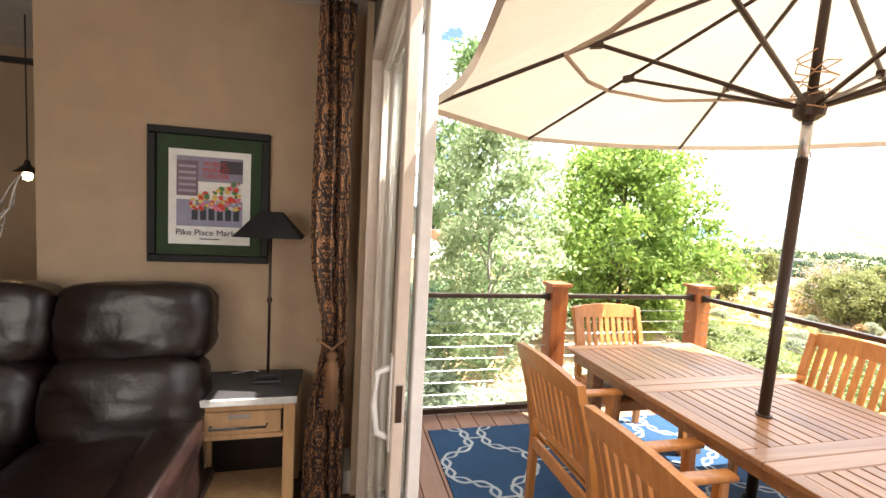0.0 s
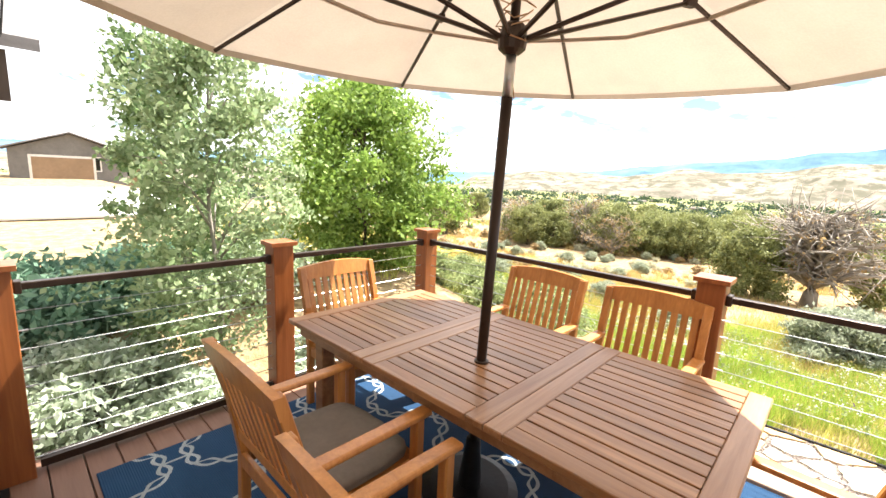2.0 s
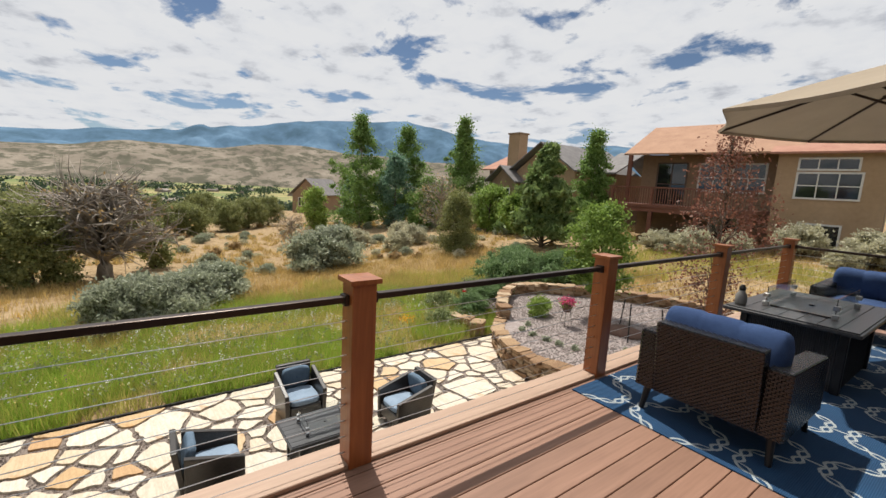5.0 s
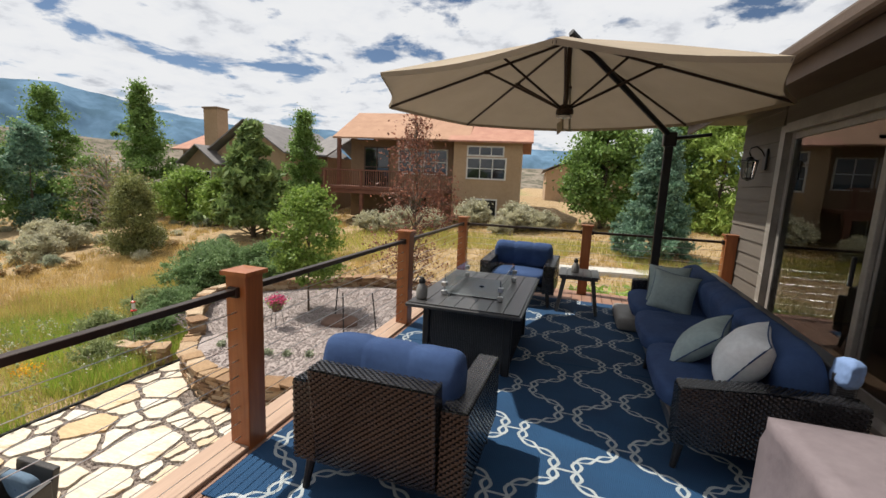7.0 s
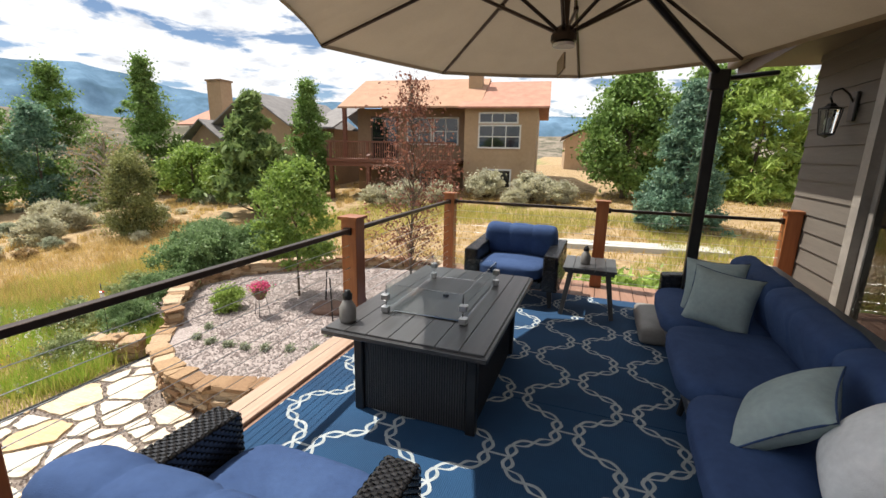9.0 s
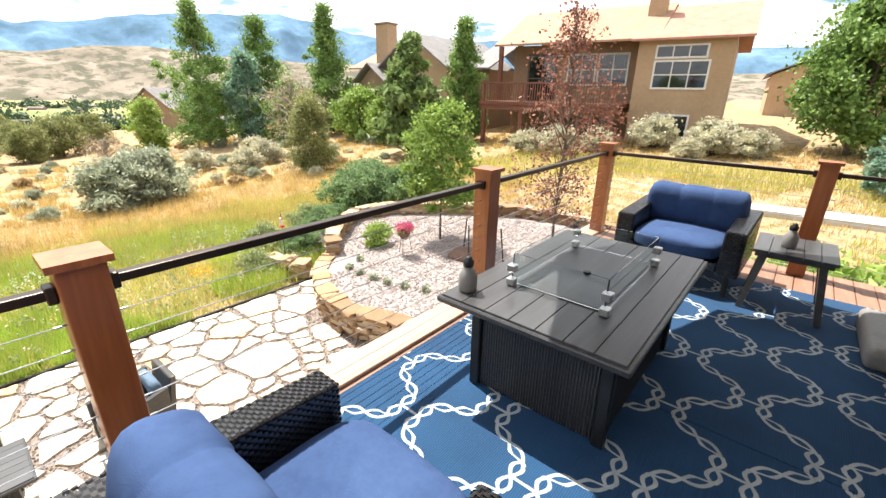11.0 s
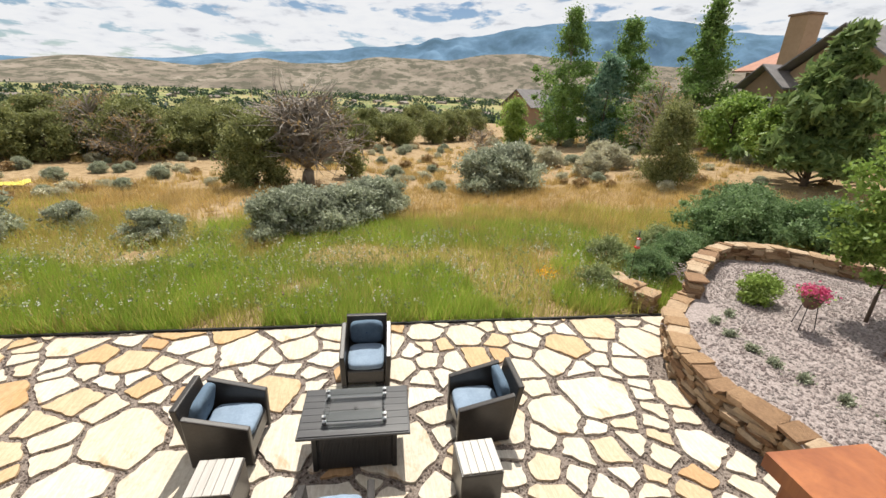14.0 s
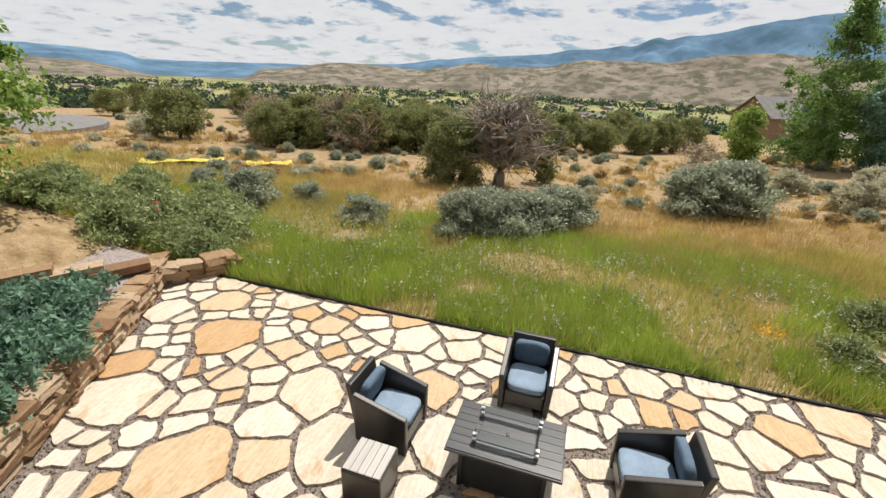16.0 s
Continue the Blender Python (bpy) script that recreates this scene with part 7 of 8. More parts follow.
window(nb, 7.2, 9.65, 3.72, 4.25, FY, 3, 1, 0.06)
window(nb, 7.0, 9.65, 2.1, 3.45, FY, 3, 2, 0.06)
window(nb, 7.5, 9.25, -0.75, 0.55, FY, 2, 1)
window(nb, 11.5, 13.2, 2.3, 4.05, BY, 2, 2)
window(nb, 13.5, 15.2, 2.3, 4.05, BY, 2, 2)
window(nb, 16.1, 18.0, 1.2, 4.1, BY, 2, 2, frame_mat="fascia")
window(nb, 12.6, 14.2, -1.2, 0.5, BY, 2, 1)
part("deck", box(10.9, 19.8, BY + 0.01, -29.6, 0.95, 1.15), M["redwood"], nb, "red timber deck")
part("deck_beam", box(10.9, 19.8, -29.95, -29.7, 0.65, 0.94), M["redwood"], nb)
for x in (11.2, 14.0, 16.8, 19.5):
    part("deck_post", box(x - 0.12, x + 0.12, -29.95, -29.71, -2.0, 0.64), M["redwood"], nb)
    part("rail_post", box(x - 0.08, x + 0.08, -29.74, -29.6, 1.15, 2.3), M["redwood"], nb)
part("handrail", box(10.9, 19.8, -29.76, -29.58, 2.22, 2.32), M["redwood"], nb)
for k in range(56):
    part("baluster", box(10.98 + k * 0.158, 11.03 + k * 0.158, -29.69, -29.65, 1.15, 2.22), M["redwood"], nb)
part("column", box(19.25, 19.5, -31.9, -31.65, 1.2, 4.6), M["redwood"], nb)
nb.matrix_basis = pose(8.3, -32, 0, 0, 0, 7) @ pose(-8.3, 32, 0)
part("condenser", box(4.8, 5.6, -35.0, -34.2, -1.0, 0.1, 0.05), M["grey_plastic"], nb, "grey air-conditioning unit")

h2 = thing("gabled_house", 0, 0, 0, 0, "brown gabled house with grey and reddish shingle roofs", "house")
part("wall", gable_wall(24.3, 31.1, -40, -30.7, -2.6, 3.4, 5.75), M["stucco"], h2, "tan gabled wing")
part("roof", gable_prism(24.3, 31.1, -39.8, -30.4, 3.5, 5.98, "y", 0.45), M["roof_grey"], h2, "grey shingle roof")
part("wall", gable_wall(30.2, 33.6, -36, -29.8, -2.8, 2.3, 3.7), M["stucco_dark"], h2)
part("roof", gable_prism(30.2, 33.6, -35, -29.6, 2.4, 3.9, "y", 0.4), M["roof_grey"], h2)
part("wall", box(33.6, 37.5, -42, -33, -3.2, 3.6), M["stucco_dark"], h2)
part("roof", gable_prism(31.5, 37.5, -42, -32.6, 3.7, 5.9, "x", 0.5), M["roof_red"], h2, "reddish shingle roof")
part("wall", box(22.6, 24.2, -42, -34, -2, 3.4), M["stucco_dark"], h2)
part("roof", gable_prism(22.4, 24.2, -41.8, -33.4, 3.5, 5.55, "x", 0.4), M["roof_grey"], h2)
part("chimney", box(32.5, 34.0, -33.4, -32.2, 3.0, 7.2), M["stucco"], h2, "square stucco chimney")
part("chimney_cap", box(32.4, 34.1, -33.5, -32.1, 7.204, 7.34), M["stucco_dark"], h2)
window(h2, 26.2, 28.2, 0.4, 2.2, -30.7, 2, 2)
window(h2, 31.0, 32.6, 0.3, 1.7, -29.8, 2, 2)
window(h2, 27.4, 28.0, 4.2, 4.7, -30.7, 1, 1)


def small_house(x, y, z, w, d, he, hr, rz, roofm, wallm, label):
    h = thing("distant_house", x, y, z, rz, label, "house", "houses farther off")
    part("wall", gable_wall(-w / 2, w / 2, -d / 2, d / 2, -3, he, hr - 0.1), M[wallm], h)
    part("roof", gable_prism(-w / 2, w / 2, -d / 2, d / 2, he + 0.1, hr + 0.1, "y", 0.5), M[roofm], h)
    window(h, -w * 0.25, -w * 0.05, he * 0.35, he * 0.8, d / 2, 2, 1)
    window(h, w * 0.08, w * 0.28, he * 0.35, he * 0.8, d / 2, 2, 1)
    return h


small_house(1.5, -62, 0.4, 10, 12, 3.2, 5.6, 6, "roof_grey", "stucco", "tan gabled house farther up the slope")
small_house(92, -33.0, -5.4, 7, 8.5, 3.6, 6.9, 35, "roof_grey", "stucco_dark", "tan house with a grey roof between the trees")
gh = small_house(6.4, 59, -0.3, 8.6, 9, 2.7, 4.4, 178, "roof_grey", "house_grey", "low dark house with a garage across the north garden")
part("garage_trim", box(-1.8, 3.0, 4.51, 4.56, 0.0, 2.25), M["white_frame"], gh, "white garage surround")
part("garage_door", box(-1.6, 2.8, 4.561, 4.6, 0.0, 2.05), M["stucco_dark"], gh, "brown garage door")
small_house(13, 62, -0.8, 7, 7, 2.4, 3.8, 170, "roof_grey", "stucco", "pale low house behind garden trees")
bm = bmesh.new()
bmesh.ops.create_grid(bm, x_segments=16, y_segments=16, size=1.0)
for v in bm.verts:
    x, y = 6 + 9 * v.co.x, 34 + 8 * v.co.y
    v.co = Vector((x, y, ground_z(x, y) + 0.04))
bmesh.ops.solidify(bm, geom=bm.faces[:], thickness=0.1)
drive = part("driveway", bm, M["concrete"], None, "pale concrete drive of the northern house")
drive["kind"] = "structure"
flag_path = part("garden_path", slab_poly([(-3.2, -21.3), (4.6, -20.3), (4.9, -21.2), (-3.0, -22.6)], -3, -1.78), M["concrete"], None, "pale concrete garden path")
flag_path["kind"] = "structure"


# ---- living room ----
def soft_box(w, d, h, n=9, e=6.0, crown=0.0, wrinkle=0.006, seed=0.0):
    bm = bmesh.new()
    bmesh.ops.create_cube(bm, size=1.0)
    bmesh.ops.subdivide_edges(bm, edges=bm.edges[:], cuts=n, use_grid_fill=True)
    for v in bm.verts:
        x, y, z = v.co * 2
        k = (abs(x) ** e + abs(y) ** e + abs(z) ** e) ** (1 / e)
        x, y, z = x / k, y / k, z / k
        wr = 0.45 * wrinkle * noise.noise(Vector((x * 2.5 + seed, y * 2.5, z * 4)))
        v.co = Vector((x * w / 2 + wr, y * (d / 2 + crown * (1 - x * x)) + wr * 2, z * h / 2 + wr))
    return bm


couch = thing("leather_sofa", -0.92, 1.78, 0, 0, "dark brown leather reclining sofa against the tan wall", "sofa")
for i, xc in enumerate((0.42, -0.26, -0.94)):
    part("back_cushion", soft_box(0.68, 0.24, 0.40, 10, 5.0, 0.03, 0.02, i), M["leather"], couch, "padded leather headrest", True, m=pose(xc, 0.33, 0.99, -8))
    part("back_cushion", soft_box(0.68, 0.28, 0.42, 10, 4.5, 0.05, 0.03, i + 3), M["leather"], couch, "padded leather backrest", True, m=pose(xc, 0.22, 0.64, -14))
    part("seat_cushion", soft_box(0.67, 0.72, 0.26, 10, 4.5, 0.0, 0.025, i + 6), M["leather"], couch, "puffed leather seat", True, m=pose(xc, -0.16, 0.40, 4))
    part("footrest", soft_box(0.66, 0.16, 0.36, 9, 4.5, 0.0, 0.02, i + 9), M["leather"], couch, "", True, m=pose(xc, -0.54, 0.24, 8))
part("armrest", soft_box(0.22, 0.92, 0.22, 10, 3.0, 0.0, 0.02, 20), M["leather"], couch, "rounded leather arm", True, m=pose(0.66, -0.12, 0.45, 6))
part("arm_panel", soft_box(0.18, 0.88, 0.42, 8, 5.0, 0.0, 0.01, 21), M["leather"], couch, "", True, m=pose(0.65, -0.1, 0.22))
part("base", box(-1.5, 0.74, -0.45, 0.42, 0.0, 0.14), M["leather"], couch)

tb = thing("end_table", 0.0, 2.12, 0, 0, "light beech end table with a drawer and a dark slate top", "table")
part("tabletop", box(-0.28, 0.27, -0.20, 0.18, 0.622, 0.65, 0.004), M["slate_top"], tb, "dark slate top")
part("top_edge", box(-0.285, 0.275, -0.212, -0.202, 0.612, 0.648, 0.003), M["white_stone"], tb, "pale stone edge")
for sx in (-1, 1):
    for sy in (-1, 1):
        part("leg", box(sx * 0.235 - 0.028, sx * 0.235 + 0.028, sy * 0.15 - 0.028, sy * 0.15 + 0.028, 0, 0.61, 0.004), M["beech"], tb)
part("panel", box(-0.20, 0.20, 0.12, 0.135, 0.08, 0.61), M["leather"], tb, "dark back panel")
for sx in (-1, 1):
    part("panel", box(sx * 0.235 - 0.008, sx * 0.235 + 0.008, -0.12, 0.12, 0.08, 0.61), M["beech"], tb)
part("shelf", box(-0.22, 0.22, -0.17, 0.12, 0.06, 0.085, 0.003), M["beech"], tb)
part("rail", box(-0.205, 0.205, -0.175, -0.155, 0.575, 0.61), M["beech"], tb)
part("rail", box(-0.205, 0.205, -0.175, -0.155, 0.425, 0.45), M["beech"], tb)
dr = part("drawer", box(-0.195, 0.195, -0.182, -0.16, 0.455, 0.57, 0.003), M["beech"], tb, "beech drawer front")
bm = bmesh.new()
add_tube(bm, [(-0.13, -0.182, 0.50), (-0.13, -0.215, 0.50), (0.13, -0.215, 0.50), (0.13, -0.182, 0.50)], 0.006, 8)
part("handle", bm, M["black_metal"], dr, "long dark bar pull", True)
part("label_holder", box(-0.05, 0.05, -0.186, -0.182, 0.535, 0.558, 0.001), M["silver"], dr, "small metal label holder")

lampt = thing("table_lamp", 0.10, 2.13, 0.651, 0, "slim bronze lamp with dark pyramid shade on an end table", "lamp")
part("base", box(-0.075, 0.075, -0.06, 0.06, 0.0, 0.022, 0.006, 2), M["black_metal"], lampt)
part("base_block", box(-0.05, 0.05, -0.04, 0.04, 0.0225, 0.05, 0.006, 2), M["black_metal"], lampt)
part("stem", rod((0, 0, 0.05), (0, 0, 0.82), 0.008, 0.007, 12), M["bronze"], lampt, "", True)
part("joint", lathe([(0.007, 0.43), (0.014, 0.44), (0.014, 0.455), (0.007, 0.465)], 14), M["bronze"], lampt)
bm = bmesh.new()
for (a, z) in (((0.165, 0.125), 0.79), ((0.055, 0.04), 0.925)):
    for sx, sy in ((-1, -1), (1, -1), (1, 1), (-1, 1)):
        bm.verts.new((sx * a[0], sy * a[1], z))
bm.verts.ensure_lookup_table()
v = bm.verts
for i in range(4):
    bm.faces.new((v[i], v[(i + 1) % 4], v[4 + (i + 1) % 4], v[4 + i]))
bm.faces.new((v[4], v[5], v[6], v[7]))
bmesh.ops.solidify(bm, geom=bm.faces[:], thickness=0.004)
part("shade", bm, M["slate_top"], lampt, "dark pyramid shade")
bm = bmesh.new()
add_tube(bm, [(0.0, 0.06, 0.01), (-0.1, 0.12, 0.02), (-0.3, 0.14, -0.02), (-0.34, 0.1, -0.3), (-0.32, 0.05, -0.62)], 0.003, 5)
part("cable", bm, M["white_frame"], lampt, "thin lamp cable")

# framed market poster
pic = thing("framed_poster", -0.245, 2.319, 1.64, 0, "framed market poster with a green mat on the tan wall", "picture")
FW, FH = 0.305, 0.365
for a in ((-FW, FW, -FH, -FH + 0.04), (-FW, FW, FH - 0.04, FH)):
    part("frame", box(a[0], a[1], -0.03, 0, a[2], a[3], 0.004), M["frame_black"], pic, "black frame")
for a in ((-FW, -FW + 0.04), (FW - 0.04, FW)):
    part("frame", box(a[0], a[1], -0.03, 0, -FH + 0.041, FH - 0.041, 0.004), M["frame_black"], pic)
M["mat_green"] = plain("dark_green_mat", (0.022, 0.045, 0.018), (0.03, 0.055, 0.024), 0.85, 5.0)
M["paper"] = plain("white_poster_paper", (0.7, 0.69, 0.66), (0.76, 0.75, 0.72), 0.7, 4.0, bump=0.02)
part("mat", box(-FW + 0.041, FW - 0.041, -0.012, -0.004, -FH + 0.041, FH - 0.041), M["mat_green"], pic, "dark green mat")
part("paper", box(-0.205, 0.205, -0.018, -0.014, -0.265, 0.25), M["paper"], pic, "white poster sheet")


def flat_mat(name, col):
    return plain(name, tuple(c * 0.8 for c in col), col, 0.7, 12.0, bump=0.02)


def card(name, x0, x1, z0, z1, mat_, dz=0.0):
    return part(name, box(x0, x1, -0.0205 - dz, -0.0185 - dz, z0, z1), mat_, pic)


card("printed_sky", -0.165, 0.165, 0.08, 0.215, flat_mat("print_grey_violet", (0.28, 0.25, 0.33)))
card("printed_building", -0.165, -0.06, 0.0, 0.19, flat_mat("print_building", (0.2, 0.13, 0.17)), 0.002)
card("printed_roof", 0.05, 0.165, 0.13, 0.20, flat_mat("print_dark", (0.06, 0.05, 0.06)), 0.002)
card("printed_street", -0.165, 0.165, -0.165, -0.02, flat_mat("print_wet_street", (0.3, 0.29, 0.4)), 0.001)
for i in range(5):
    card("printed_window", -0.155, -0.07, 0.02 + i * 0.033, 0.034 + i * 0.033, flat_mat("print_window", (0.38, 0.33, 0.4)) if i == 0 else bpy.data.materials["print_window"], 0.004)
rpf = random.Random(9)
reds = [flat_mat("print_red", (0.6, 0.05, 0.03)), flat_mat("print_pink", (0.65, 0.2, 0.3)), flat_mat("print_yellow", (0.7, 0.5, 0.12)), flat_mat("print_leaf", (0.08, 0.2, 0.06)), flat_mat("print_white", (0.65, 0.6, 0.6))]
for i in range(110):
    u, v2 = rpf.random(), rpf.random()
    x = -0.09 + 0.25 * u
    z = -0.07 + (0.16 * (0.35 + 0.65 * u)) * v2
    bm = lathe([(0.002, 0), (rpf.uniform(0.007, 0.016), 0.001), (0.002, 0.002)], 7)
    part("printed_flower", bm, reds[min(4, int(rpf.random() ** 1.3 * 5))], pic, m=pose(x, -0.0225 - 0.00004 * i, z, 90))
for i in range(6):
    card("printed_bucket", -0.09 + i * 0.042, -0.06 + i * 0.042, -0.13, -0.065, flat_mat("print_bucket", (0.03, 0.04, 0.05)) if i == 0 else bpy.data.materials["print_bucket"], 0.003)


def lettering(parent, txt, x, z, size, mat_, y=-0.0225):
    c = bpy.data.curves.new("lettering", "FONT")
    c.body, c.size, c.align_x, c.extrude = txt, size, "CENTER", 0.0006
    c.materials.append(mat_)
    o = new("lettering", c)
    o.parent = parent
    o.matrix_basis = pose(x, y, z, 90)
    return tagged(o, "printed words")


ink = flat_mat("print_ink", (0.03, 0.03, 0.07))
lettering(pic, "Pike Place Market", 0.0, -0.215, 0.047, ink)
lettering(pic, "PUBLIC", 0.03, 0.165, 0.036, reds[0], -0.0245)
lettering(pic, "MARKET", 0.03, 0.132, 0.036, reds[0], -0.0245)
lettering(pic, "CENTER", 0.03, 0.098, 0.036, reds[0], -0.0245)
card("small_print", -0.05, 0.05, -0.238, -0.232, ink, 0.001)

# patterned curtain, gathered by a tasselled tie
def damask():
    m, n, l, b = material("brown_and_gold_damask", 0.75)
    t = n.new("ShaderNodeUVMap")
    sp = n.new("ShaderNodeSeparateXYZ")
    l.new(t.outputs[0], sp.inputs[0])

    def mth(op, a, c=None):
        q = n.new("ShaderNodeMath")
        q.operation = op
        for i, v in enumerate((a, c)):
            if v is None:
                continue
            if isinstance(v, (int, float)):
                q.inputs[i].default_value = v
            else:
                l.new(v, q.inputs[i])
        return q.outputs[0]
    u, v = sp.outputs[0], sp.outputs[1]
    # mirrored scrolls: rings of two radii about points of a staggered lattice
    fu = mth("ABSOLUTE", mth("SUBTRACT", mth("FRACT", mth("DIVIDE", u, 0.26)), 0.5))
    fv = mth("SUBTRACT", mth("FRACT", mth("DIVIDE", v, 0.34)), 0.5)
    cu = n.new("ShaderNodeCombineXYZ")
    l.new(fu, cu.inputs[0])
    l.new(fv, cu.inputs[1])
    ns = noise_tex(n, l, 3.6, 1, cu.outputs[0], 0.4, 2.6)
    w = mth("SINE", mth("MULTIPLY", ns, 24.0))
    pat = ramp(n, l, w, [(0.56, (0, 0, 0)), (0.64, (1, 1, 1))])
    dark = ramp(n, l, noise_tex(n, l, 40, 3), [(0.3, (0.025, 0.013, 0.010)), (0.7, (0.045, 0.024, 0.018))])
    gold = ramp(n, l, noise_tex(n, l, 60, 3), [(0.3, (0.30, 0.135, 0.055)), (0.7, (0.46, 0.225, 0.10))])
    l.new(mixed(n, l, dark, gold, pat), b.inputs["Base Color"])
    add_bump(n, l, b, pat, 0.3, 0.003)
    return m


M["damask"] = damask()
cur = thing("curtain", 0.41, 1.99, 0, 0, "brown and gold damask curtain gathered by a tasselled tie", "curtain")
NX, NZ = 90, 60
verts, faces = [], []
for j in range(NZ + 1):
    z = 0.015 + 2.64 * j / NZ
    tie = math.exp(-((z - 0.93) / 0.28) ** 2)
    width = 0.185 - 0.065 * tie + 0.03 * (z < 0.9) * (0.9 - z)
    cx = 0.035 * tie
    for i in range(NX + 1):
        u = i / NX
        fold = 0.020 * math.sin(u * math.pi * 7 + 0.8 * math.sin(z * 1.1)) * (1 - 0.3 * tie) + 0.012 * math.sin(u * 31 + z)
        verts.append((cx - width / 2 + width * u + 0.006 * math.sin(z * 3 + u * 5), fold, z))
for j in range(NZ):
    for i in range(NX):
        a = j * (NX + 1) + i
        faces.append((a, a + 1, a + NX + 2, a + NX + 1))
me = mesh_from("cloth", verts, faces, M["damask"], True)
uv = me.uv_layers.new(name="UVMap")
co = [((k % (NX + 1)) / NX * 0.34, verts[k][2]) for k in range(len(verts))]
for lp in me.loops:
    uv.data[lp.index].uv = co[lp.vertex_index]
o = new("cloth", me)
o.parent = cur
md = o.modifiers.new("thickness", "SOLIDIFY")
md.thickness = 0.004
M["tassel"] = plain("gold_brown_tassel", (0.17, 0.08, 0.035), (0.26, 0.13, 0.06), 0.8, 40.0, (1, 1, 0.05), 0.6, 80)
ts = part("tassel", lathe([(0.01, 0.30), (0.026, 0.285), (0.028, 0.265), (0.016, 0.25), (0.03, 0.235), (0.04, 0.0), (0.01, 0.0)], 18), M["tassel"], cur, "fringed gold-brown tassel", True, m=pose(0.03, -0.07, 0.58))
bm = bmesh.new()
add_tube(bm, [(-0.05, -0.04, 0.93), (0.03, -0.06, 0.88), (0.11, -0.04, 0.95)], 0.009, 8)
part("tie", bm, M["tassel"], cur, "braided tie", True)
part("rod", rod((-1.0, 0, 2.69), (0.2, 0, 2.69), 0.014, n=12), M["bronze"], cur, "dark curtain rod")

pend = thing("pendant_lamp", -1.50, 3.0, 0, 0, "lit pendant lamp with a small dark metal shade", "lamp")
part("flex", rod((0, 0, 1.80), (0, 0, 2.72), 0.004, n=6), M["black_metal"], pend)
part("canopy", box(-0.14, 0.14, -0.03, 0.03, 2.42, 2.45, 0.005), M["black_metal"], pend)
part("shade", lathe([(0.012, 1.82), (0.02, 1.79), (0.07, 1.745), (0.072, 1.74), (0.015, 1.775)], 18), M["bronze"], pend, "small dark shade")
bulb_m, bn, bl, bb = material("warm_lit_bulb")
bb.inputs["Emission Color"].default_value = (1.0, 0.62, 0.3, 1)
bb.inputs["Emission Strength"].default_value = 9.0
part("bulb", lathe([(0.004, 1.69), (0.022, 1.70), (0.026, 1.725), (0.012, 1.76)], 12), bulb_m, pend, "warm lit bulb", True)

br = thing("branch_ornament", -1.5, 2.44, 1.021, 0, "white painted branching twigs standing on the low wall", "ornament")
rb6 = random.Random(12)
bm = bmesh.new()
for s in range(7):
    a = rb6.uniform(0, 6.28)
    p = Vector((0.05 * s - 0.15, 0.02 * math.sin(s), 0))
    pts = [p.copy()]
    d = Vector((0.25 * math.cos(a), 0.12 * math.sin(a), 1)).normalized()
    for k in range(6):
        d = (d + Vector((rb6.uniform(-0.3, 0.3), rb6.uniform(-0.2, 0.2), 0.05))).normalized()
        p = p + d * 0.09
        pts.append(p.copy())
        if k > 0:
            q = p + (d + Vector((rb6.uniform(-1, 1), rb6.uniform(-0.6, 0.6), 0.2))).normalized() * 0.12
            r2 = q + (d + Vector((rb6.uniform(-0.6, 0.6), 0, 0.4))).normalized() * 0.09
            add_tube(bm, [p, q, r2], [0.006, 0.004, 0.002], 5)
    add_tube(bm, pts, [0.012 - 0.0015 * k for k in range(7)], 6)
part("twigs", bm, M["vinyl_white"], br, "white branching twigs", True)

# added fill lamp, out of view, brightens the picture wall; window frame is invented
w3 = thing("window_1", 0, 0, 0, 0, "white window frame added round an unseen fill lamp", "window")
w3["kind"] = "structure"
WY = JOG + 0.2
for a in ((-2.3, -2.22, 0.8, 2.3), (-0.48, -0.4, 0.8, 2.3)):
    part("window_frame", box(a[0], a[1], WY, WY + 0.05, a[2], a[3]), M["vinyl_white"], w3)
for a in ((0.8, 0.88), (2.22, 2.3)):
    part("window_frame", box(-2.219, -0.481, WY, WY + 0.05, a[0], a[1]), M["vinyl_white"], w3)
wl_ = bpy.data.lights.new("picture_wall_fill", "AREA")
wl_.shape, wl_.size, wl_.size_y, wl_.energy, wl_.color = "RECTANGLE", 1.7, 1.3, 8.0, (1.0, 0.93, 0.84)
wlo = new("picture_wall_fill", wl_)
wlo.matrix_world = look((-1.35, WY + 0.04, 1.55), (-1.2, 3.0, 1.4))


# ---- many small pieces: boards, flagstones, wall stones ----
yy0, yy1 = DECK_Y0 + 0.005, DECK_Y1 - 0.005
x = WALL_B + 0.0
board = {}
while x < DECK_X1 - 0.21:
    w = 0.139
    start = yy0
    end = yy1 if x > WALL_A else JOG
    if x <= WALL_A < x + w:
        end = JOG
    key = round(end, 2)
    joint = [start, end]
    for a, b in zip(joint, joint[1:]):
        k2 = (round(a, 2), round(b, 2))
        if k2 not in board:
            bm = box(0, w, a, b, -0.026, 0.0, 0.003)
            me = bpy.data.meshes.new("deck_board")
            bm.to_mesh(me)
            bm.free()
            me.materials.append(M["deck"])
            board[k2] = me
        ob = new("deck_board", board[k2])
        ob.parent = deck
        ob.matrix_basis = pose(x, 0, 0)
    x += w + 0.006


